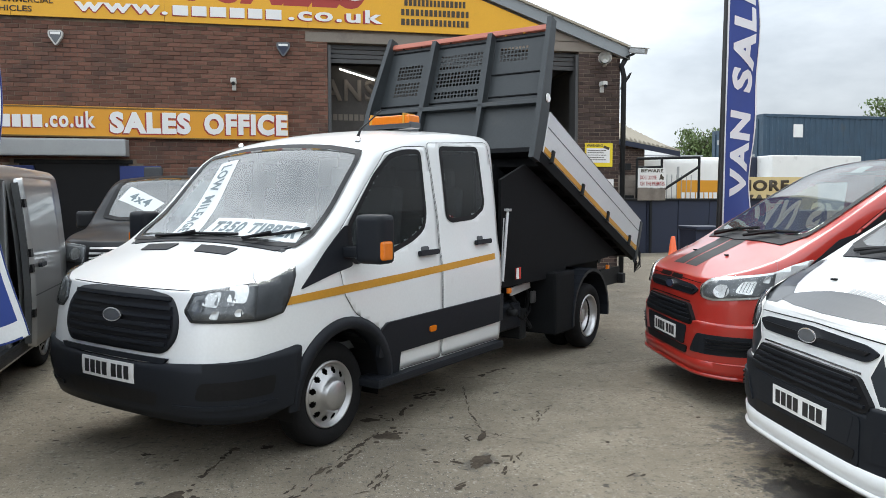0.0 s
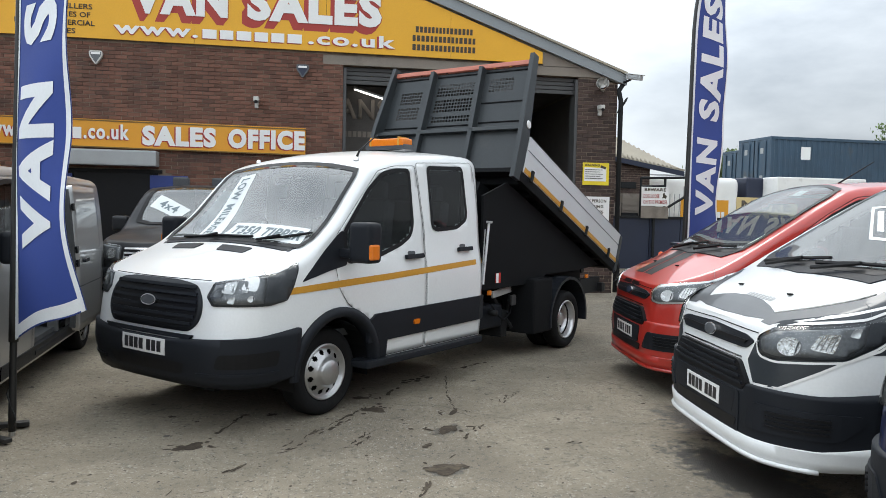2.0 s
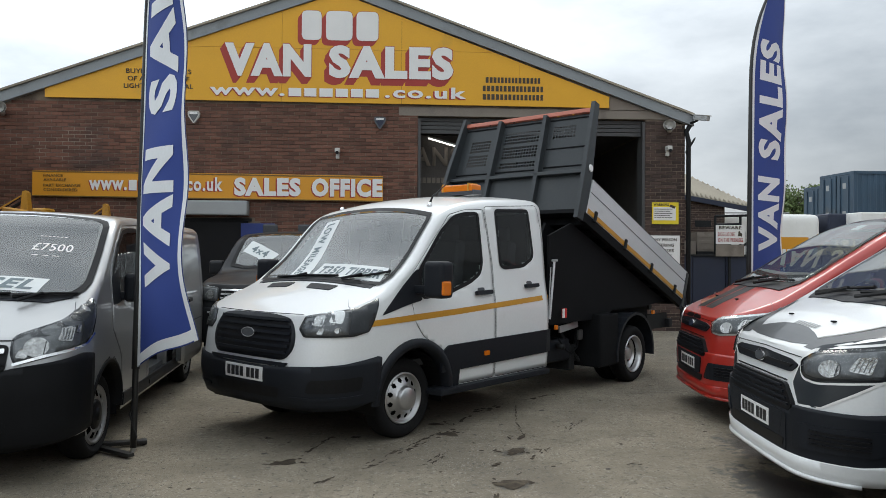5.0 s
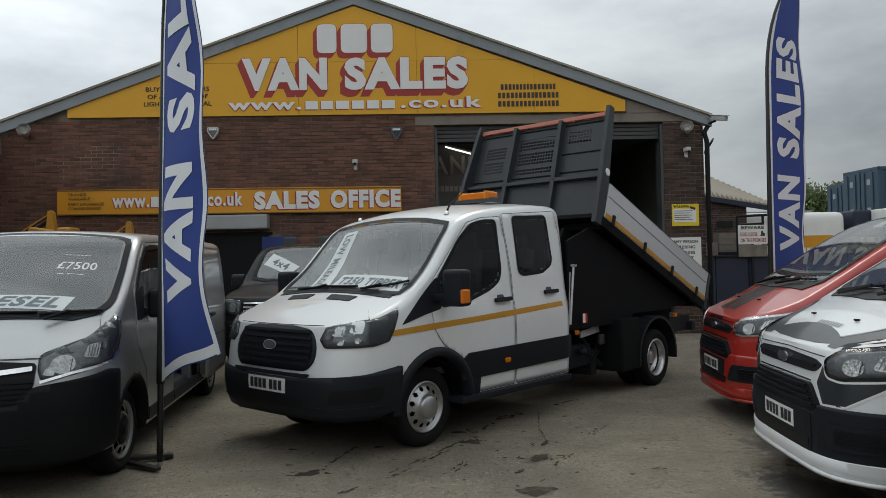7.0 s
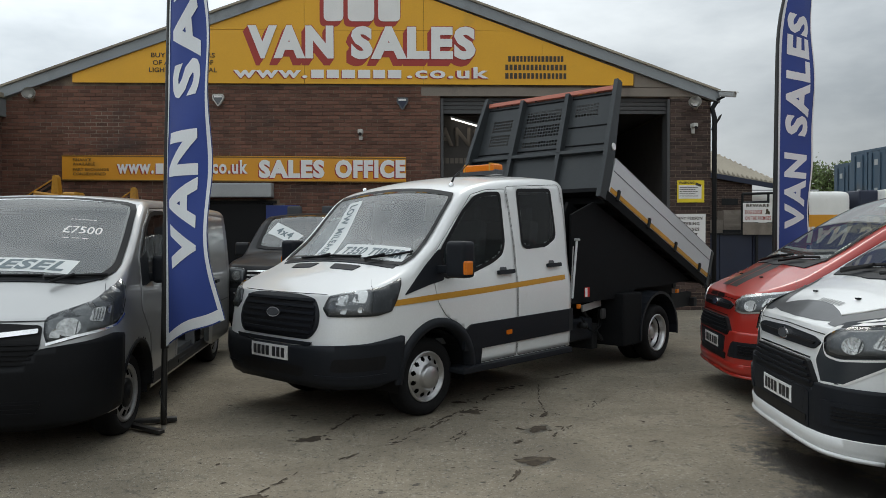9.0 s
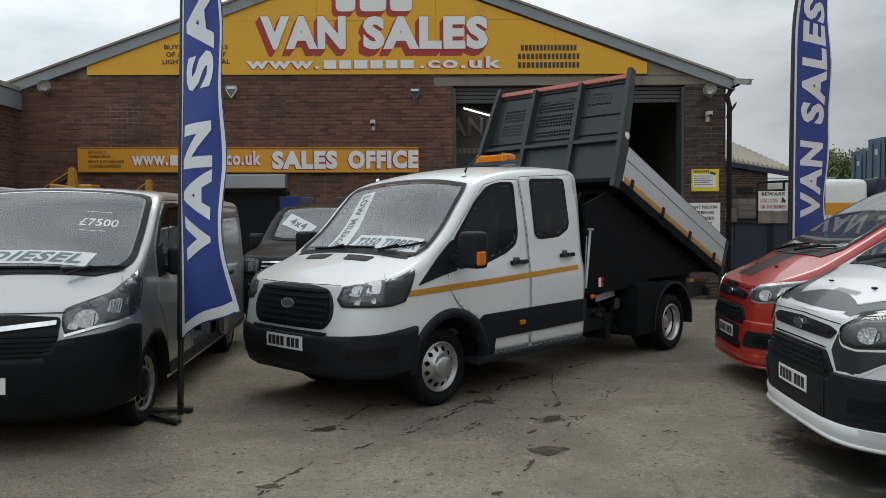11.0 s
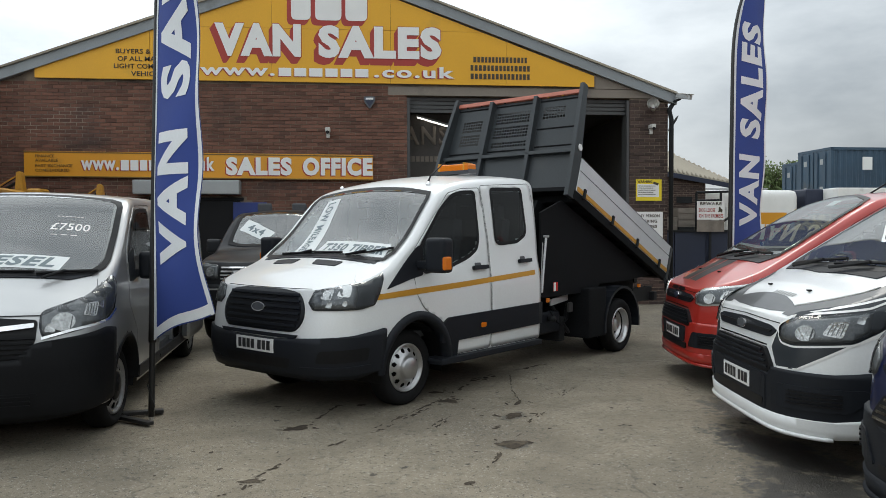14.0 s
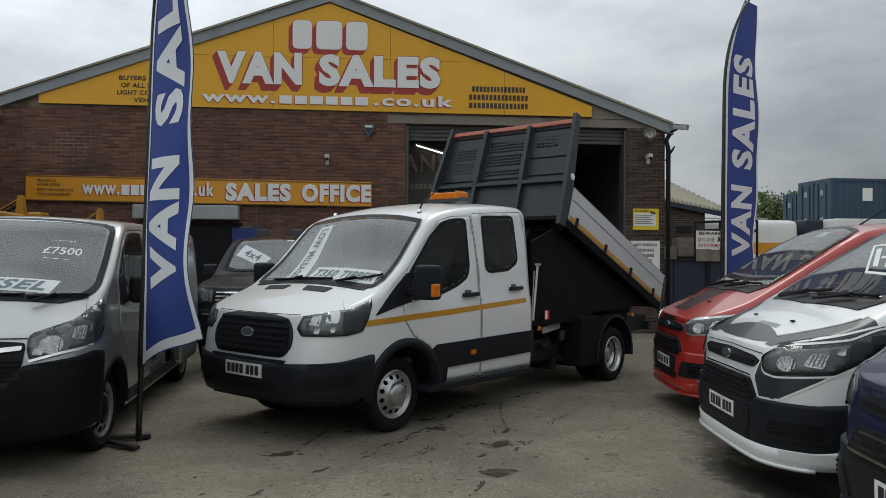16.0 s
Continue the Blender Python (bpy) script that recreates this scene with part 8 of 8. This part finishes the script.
    wiper(v, sh, [(-0.375, 0.42), (-0.32, 0.66), (-0.28, 0.84)], [(-0.44, 0.48), (-0.34, 0.62)])
    if price:
        sticker(v, sh, [(-0.315, -0.28), (-0.315, 0.56), (-0.165, 0.60), (-0.165, -0.20)], "DIESEL", (0.84, 0.74), bold=0.04)
        bm = text_bm("£7500", 0.30, 0.072, 0.010)
        sh.lettering(bm, sh.top, (0.12, 0.36), (0.0, 1.0), (1.0, 0.0), 0.0075)
        part("price_lettering", bm, M_PRICE, v)
        for dz, w, k in ((0.10, 0.20, 7), (-0.09, 0.20, 3)):
            bm = bars_bm(w, 0.008, k, 0.6)
            sh.lettering(bm, sh.top, (0.16 + dz, 0.38), (0.0, 1.0), (0.75, 0.0), 0.0075)
            part("price_small_print", bm, M_PRICE, v)
    cabin(v, 0.50, -0.20, 1.20, 0.84, (0.80,), 1.85, 1.28)
    part("underside", one_box(V(1.8, 0, 0.29), (5.0, 1.6, 0.04)), M_BLACK, v)
    if slide:
        bm = bmesh.new()
        box(bm, V(2.85, -0.80, 1.05), (3.0, 0.04, 1.45))
        part("load_lining", bm, M_DASH, v)
        part("load_lining", one_box(V(2.85, 0.05, 1.84), (3.0, 1.5, 0.04)), M_DASH, v)
        part("load_floor", one_box(V(2.85, 0.0, 0.40), (3.0, 1.75, 0.05)), M_DASH, v)
        for a in (1.34, 2.40):
            part("door_pillar", one_box(V(a, 0.86, 1.06), (0.07, 0.10, 1.45), 0.015), M_SILVER, v)
        part("door_rail", one_box(V(1.88, 0.84, 1.78), (1.15, 0.06, 0.05), 0.01), M_BLACK, v)
        part("step", one_box(V(1.88, 0.88, 0.36), (1.10, 0.20, 0.04), 0.01), M_PLASTIC, v)
        gd = [(S(2.50), 0.36), (S(3.62), 0.36), (S(3.62), 1.79), (S(2.50), 1.80)]
        sd = part("sliding_door", sh.panel(soften(gd, 0.06, 3), 0.10, 0.06, 0.08), paint, v, "silver sliding door pushed open", smooth=True)
        part("door_edge", sh.panel([(S(2.47), 0.40), (S(2.52), 0.40), (S(2.52), 1.76), (S(2.47), 1.76)], 0.075, 0.05, 0.3), M_DASH, sd)
        for z in (0.62, 1.0, 1.13, 1.55):
            part("door_catch", sh.panel(soften([(S(2.46), z), (S(2.535), z), (S(2.535), z + 0.07), (S(2.46), z + 0.07)], 0.01, 2), 0.104, 0.02), M_BLACK, sd)
        part("handle", sh.panel(soften([(S(2.66), 1.03), (S(2.84), 1.035), (S(2.84), 1.07), (S(2.66), 1.065)], 0.015, 3), 0.135, 0.03), M_PLASTIC, sd)
        part("door_crease", sh.ribbon([(S(2.52), 0.80), (S(3.60), 0.80)], 0.012, 0.1015), M_GREYP, sd)
    return v


panel_van("panel_van", pose(-3.297, 5.433, 0, 0, 0, 95.0), "silver panel van with black bumper and open sliding door", M_SILVER, True)
rv = panel_van("panel_van", pose(-6.35, 7.35, 0, 0, 0, 93.0), "white panel van with a silver pipe rack on its roof", M_WHITE, False, False)
rk = thing("roof_rack", rv.matrix_world.copy(), "silver roof rack with a long pipe carrier on a white van", "rack")
for l in (-0.62, 0.62):
    part("side_tube", tube(bmesh.new(), [V(0.75, l, 2.09), V(4.2, l, 2.09)], 0.045, 10), M_SHUT, rk, smooth=True)
for a in (0.95, 2.0, 3.1, 4.1):
    part("cross_bar", tube(bmesh.new(), [V(a, -0.72, 2.03), V(a, 0.72, 2.03)], 0.02, 8), M_GREYP, rk)
    for l in (-0.70, 0.70):
        part("foot", one_box(V(a, l, 1.99), (0.06, 0.06, 0.10), 0.01), M_GREYP, rk)
    for l in (-0.62, 0.62):
        part("clamp", tube(bmesh.new(), [V(a - 0.03, l, 2.09), V(a + 0.03, l, 2.09)], 0.052, 10), M_BLACK, rk)


# ---- dark pickup with a chrome-slatted grille ----
pk = thing("pickup_truck", pose(-1.84, 10.55, 0, 0, 0, 88) @ Matrix.Diagonal((1, 1, 1.08, 1)), "dark charcoal pickup with a 4x4 windscreen sticker", "pickup")
ps = Shell(nose=[(0.25, -0.86), (0.45, -0.92), (0.7, -0.92), (0.95, -0.89), (1.08, -0.82), (1.2, -0.7), (2, -0.4)],
           plan=[(0, 0), (0.006, 0.24), (0.025, 0.47), (0.06, 0.66), (0.115, 0.8), (0.2, 0.9), (0.35, 0.965), (0.55, 0.99), (0.8, 1.0)],
           widths=[(0.25, 0.94), (0.6, 0.975), (0.95, 0.97), (1.15, 0.93), (1.4, 0.86), (1.65, 0.78), (1.85, 0.72)],
           rail=[(0, 1.07), (0.2, 1.11), (0.7, 1.155), (1.05, 1.19), (1.2, 1.25), (1.45, 1.46), (1.68, 1.65), (1.8, 1.71), (2.0, 1.75), (2.6, 1.77), (3.4, 1.74)],
           crown=[(0, 0.01), (0.5, 0.04), (1.1, 0.05), (1.6, 0.045), (3.4, 0.04)],
           radius=[(0, 0.02), (0.3, 0.06), (1.1, 0.06), (1.6, 0.07), (3.4, 0.08)], rear=2.5, z0=[(0, 0.35), (4, 0.38)])
P = ps.S
pw = soften([(P(0.62), 1.25), (P(0.86), 1.55), (P(1.05), 1.64), (P(1.35), 1.655), (P(1.36), 1.22), (P(0.65), 1.19)], 0.04, 3)
pscr = [(0.26, -0.55), (0.22, 0.0), (0.26, 0.55), (0.34, 0.74), (0.45, 0.73), (0.80, 0.655), (0.89, 0.58), (0.92, 0.0), (0.89, -0.58), (0.80, -0.655), (0.45, -0.73), (0.34, -0.74)]
phole = grow(pscr, -0.02)
part("body", ps.mesh([in_any([pw]), lambda s, z: (abs(s) - P(0.0)) ** 2 + (z - 0.40) ** 2 < 0.46 ** 2], [lambda a, l: inside(phole, a, l)]), M_CHARP, pk, smooth=True)
part("load_bed", one_box(V(3.2, 0, 0.78), (1.5, 1.85, 0.62), 0.05, seg=3), M_CHARP, pk)
part("load_cover", one_box(V(3.2, 0, 1.12), (1.55, 1.75, 0.05), 0.02), M_BLACK, pk)
for sg in (1, -1):
    arch_lip(pk, ps, 0.0, 0.40, 0.43, 0.06, M_CHARP, 0.02, sg, 0.36)
    window(pk, ps, pw, M_SIDEGLASS, sg)
    lamp_unit(pk, ps, soften([(0.62, 0.86), (P(-0.55), 0.88), (P(-0.45), 1.06), (P(-0.62), 1.08), (0.62, 1.04)], 0.03, 3), [(0.74, 0.955, 0.055, M_REFLECT), (0.92, 0.975, 0.055, M_REFLECT)], sg)
    mirror_unit(pk, M_CHARP, 0.60, sg * 1.02, 1.27, 0.2, 0.22)
    wheel(pk, 0.0, sg * 0.95, 0.38, 0.24)
    wheel(pk, 3.05, sg * 0.95, 0.38, 0.24)
wheel_well(pk, 0.0, 0.41, 0.92, 0.5)
pg = part("grille", ps.panel(soften([(-0.58, 0.84), (0.58, 0.84), (0.60, 1.03), (-0.60, 1.03)], 0.03, 3), 0.012, 0.014), M_BLACK, pk, "black grille with chrome slats")
slats(pg, ps, "slat", -0.57, 0.57, 0.85, 1.03, 4, M_CHROME, 0.024)
for r, mt, o in ((0.085, M_CHROME, 0.034), (0.070, M_GREYP, 0.038)):
    part("badge", ps.panel([(r * math.cos(t * math.pi / 12), 0.945 + r * math.sin(t * math.pi / 12)) for t in range(24)], o, 0.014, 0.06), mt, pg)
part("front_bumper", ps.panel(soften([(-P(-0.42), 0.80), (P(-0.42), 0.80), (P(-0.44), 0.42), (0.6, 0.36), (-0.6, 0.36), (-P(-0.44), 0.42)], 0.04, 3), 0.03, 0.05), M_CHARP, pk, smooth=True)
part("bumper_intake", ps.panel(soften([(-0.55, 0.47), (0.55, 0.47), (0.60, 0.70), (-0.60, 0.70)], 0.04, 3), 0.034, 0.008), M_BLACK, pk)
part("chrome_strip", ps.ribbon([(-0.75, 0.74), (0.0, 0.745), (0.75, 0.74)], 0.02, 0.036), M_CHROME, pk)
number_plate(pk, ps, 0.60, 17)
screen(pk, ps, pscr)
sticker(pk, ps, [(0.55, -0.62), (0.34, -0.20), (0.47, -0.05), (0.72, -0.50)], "4x4", (0.6, 0.55), bold=0.03)
cabin(pk, 0.65, 0.40, 1.22, 0.78, (1.2,), 1.7, 2.4)


# ---- yellow machines behind the vans ----
def digger(x, y, h, turn, long):
    t = thing("mini_digger", pose(x, y, 0, 0, 0, turn), "worn yellow mini digger with its arm folded up", "digger", "yellow machines by the wall")
    part("tracks", one_box((0, 0, 0.25), (1.3, 0.9, 0.42), 0.12, seg=3), M_RUBBER, t)
    part("body", one_box((0.1, 0, 0.85), (1.1, 0.9, 0.75), 0.12, seg=3), M_RUST, t)
    part("cab_post", one_box((0.0, 0, 1.6), (0.7, 0.75, 0.9), 0.05), M_BLACK, t)
    part("canopy", one_box((0.0, 0, h - 0.42), (0.95 * long, 0.7, 0.10), 0.04, seg=3), M_RUST, t)
    part("arm_base", one_box((-0.08, 0, h - 0.24), (0.46 * long, 0.3, 0.20), 0.07, Matrix.Rotation(0.15, 3, "Y"), 3), M_RUST, t)
    part("arm", prism(bmesh.new(), [(-0.02, h - 0.30), (0.15, h - 0.30), (0.10, h + 0.14), (0.07, h + 0.18), (0.02, h + 0.16)], -0.07, 0.07), M_RUST, t)
    part("arm_strut", tube(bmesh.new(), [(-0.55 * long, 0, h - 0.24), (0.04, 0, h + 0.13)], 0.014, 8), M_RUST, t)
    part("ram", tube(bmesh.new(), [(-0.34, 0.06, h - 0.20), (0.02, 0.06, h + 0.02)], 0.028, 8), M_DARKMETAL, t)
    part("hose", tube(bmesh.new(), [(-0.62 * long, 0.05, h - 0.30), (-0.3, 0.05, h - 0.10), (0.0, 0.05, h + 0.10)], 0.010, 6), M_BLACK, t)
    part("engine_cover", one_box((0.36 * long, 0, h - 0.22), (0.26 * long, 0.4, 0.18), 0.08, seg=3), M_RUST, t)


digger(-6.72, 13.2, 2.50, 0, 1.0)
digger(-5.45, 13.5, 2.30, 4, 0.85)

# ---- feather flags on poles ----
def feather_flag(name, base, height, low, full, yaw, curl, wave, label, stand, phase, tilt=0.0, k=1.0, start=0.42, twist=0.0, rise=0.0):
    """A tall cloth on a bent pole: the cloth leaves the pole at low; yaw turns it, curl bends it along its width."""
    t = thing(name, pose(*base, 0, tilt, 0), label, "flag", "sale flags in the yard")

    def pole_x(z):
        k = max(0.0, (z - height * 0.72) / (height * 0.28))
        return full * 0.62 * k ** 2.4

    cy, sy = math.cos(radians(yaw)), math.sin(radians(yaw))

    def flare(z):
        """How far the loose foot of the cloth has swung out."""
        k = min(max((low + 1.3 - z) / 1.3, 0.0), 1.0)
        return k * k * (3 - 2 * k)

    def cloth(u, z, off=0.0):
        """u: 0 at the pole, 1 at the free edge."""
        px = pole_x(z)
        w = max(full - px - 0.02, 0.02)
        s = px + w * u
        bend = curl * (s / full) ** 2
        x = s * (1 - 0.25 * abs(curl) * s / full)
        rip = wave * math.sin(2.1 * z + 3.0 * s + phase) * (s / full) + wave * 0.5 * math.sin(5.3 * z - 4.0 * s + phase) * (s / full)
        y = bend * full * 0.5 + rip
        tw = radians(yaw + twist * flare(z))
        x *= 1 + 0.12 * flare(z)
        return Vector((x * math.cos(tw) - (y + off) * math.sin(tw), x * math.sin(tw) + (y + off) * math.cos(tw), z))

    def low_edge(u):
        return low + rise * u + (0.03 * math.sin(u * 5.0) if rise else 0.204 * u * u - 0.16 * math.sin(u * 2.2))

    bm = bmesh.new()
    N, K = 60, 14
    rows = []
    for i in range(N + 1):
        row = []
        for j in range(K + 1):
            u = j / K
            z0 = low_edge(u)
            z = z0 + (height - 0.05 - z0) * i / N
            row.append(bm.verts.new(cloth(u, z)))
        rows.append(row)
    for i in range(N):
        for j in range(K):
            bm.faces.new((rows[i][j], rows[i][j + 1], rows[i + 1][j + 1], rows[i + 1][j]))
    cl = part("cloth", bm, M_FLAG, t, "blue printed cloth", smooth=True)
    for sgn in (1, -1):
        o = 0.004 * sgn
        for ua, ub in ((0.03, 0.085), (0.945, 0.995)):
            bm = bmesh.new()
            prev = None
            for i in range(N + 1):
                za, zb = low_edge(ua), low_edge(ub)
                cur = [bm.verts.new(cloth(ua, za + (height - 0.1 - za) * i / N, o)), bm.verts.new(cloth(ub, zb + (height - 0.1 - zb) * i / N, o))]
                if prev:
                    bm.faces.new((prev[0], prev[1], cur[1], cur[0]))
                prev = cur
            part("border", bm, M_FLAGW, cl, smooth=True)
        bm = bmesh.new()
        prev = None
        for j in range(25):
            u = 0.03 + 0.965 * j / 24
            cur = [bm.verts.new(cloth(u, low_edge(u) + 0.01, o)), bm.verts.new(cloth(u, low_edge(u) + 0.09, o))]
            if prev:
                bm.faces.new((prev[0], prev[1], cur[1], cur[0]))
            prev = cur
        part("hem", bm, M_FLAGW, cl, smooth=True)
        # lettering runs up the flag, letter tops towards the pole
        z = low + start
        for word, ln in (("VAN", 1.08 * k), ("SALES", 1.72 * k)):
            tbm = text_bm(word, ln, 0.46, 0.045)
            bmesh.ops.triangulate(tbm, faces=tbm.faces[:])
            cut_cells(tbm, 0.09)
            for v in tbm.verts:
                x, y = v.co.x, v.co.y
                px = pole_x(z + x)
                s = full * 0.80 - y * full * 0.62 / 0.46 * 0.98
                u = (s - px) / max(full - px - 0.02, 0.02)
                v.co = cloth(min(max(u, 0.0), 1.0), z + x, o * 1.2)
            part("lettering", tbm, M_FLAGW, cl)
            z += ln + 0.26 * k
    part("pole", tube(bmesh.new(), [(pole_x(z) * cy, pole_x(z) * sy, z) for z in [0.03 + (height - 0.03) * k / 30 for k in range(31)]], [0.026 - 0.016 * k / 30 for k in range(31)], 10), M_POLE, t, smooth=True)
    part("sleeve", tube(bmesh.new(), [(pole_x(z) * cy, pole_x(z) * sy, z) for z in [low + (height - low) * k / 24 for k in range(25)]], [0.032 - 0.016 * k / 24 for k in range(25)], 10), M_POLE, t, smooth=True)
    if stand:
        part("foot", one_box((-0.25, 0.10, 0.03), (0.62, 0.07, 0.035), 0.008, Matrix.Rotation(0.35, 3, "Z")), M_POLE, t)
        part("foot", one_box((-0.10, -0.12, 0.03), (0.40, 0.06, 0.03), 0.008, Matrix.Rotation(-0.6, 3, "Z")), M_POLE, t)
        part("spigot", tube(bmesh.new(), [(0, 0, 0.0), (0, 0, 0.20)], 0.022, 10), M_STEEL, t)
        part("cord", tube(bmesh.new(), [(0.01, 0, 0.42), (-0.03, -0.02, 0.30), (0.03, -0.02, 0.12), (0.0, -0.02, 0.04)], 0.006, 6), M_POLE, t)
    else:
        part("spigot", one_box((0, 0, 0.03), (0.5, 0.5, 0.05), 0.01), M_POLE, t)
    return t


feather_flag("feather_flag", (-2.18, 5.66, 0), 4.6, 0.66, 0.85, -62, 0.35, 0.045, "blue feather flag with white VAN SALES lettering on a stand", True, 0.4, 1.3, start=0.66, twist=15.0, rise=0.34)
feather_flag("feather_flag", (4.16, 8.35, 0), 5.1, 0.80, 0.92, 30, 0.2, 0.03, "blue feather flag with white VAN SALES lettering behind a red van", False, 1.7, 0.5, 0.86, 0.85)

# ---- bricks, laid last ----
random.seed(7)
ZB = 0.0
front_holes = [(-4.95, -3.05, -1, 2.3)]
lay_bricks(wall, brick_rows(X0, XD0, ZB, 4.7, roofline, front_holes), facade_put, lambda p: 3.25 < p[2] < 4.65 and -3.2 < p[0] < XD0)
lay_bricks(wall, brick_rows(XD1, X1, ZB, 4.44, roofline), facade_put, lambda p: False, M_BRICKD)
random.seed(9)
lay_bricks(wing, brick_rows(7.0, YF - 0.01, 0.0, 4.0), wing_put, lambda p: p[0] > 12.6 and 2.7 < p[2] < 4.0)
lay_bricks(lb, brick_rows(7.6, 10.85, 0.0, 4.0, out_top), lambda u, h, d: Vector((u, 24.0 - d, h)), lambda p: False, M_BRICKD)
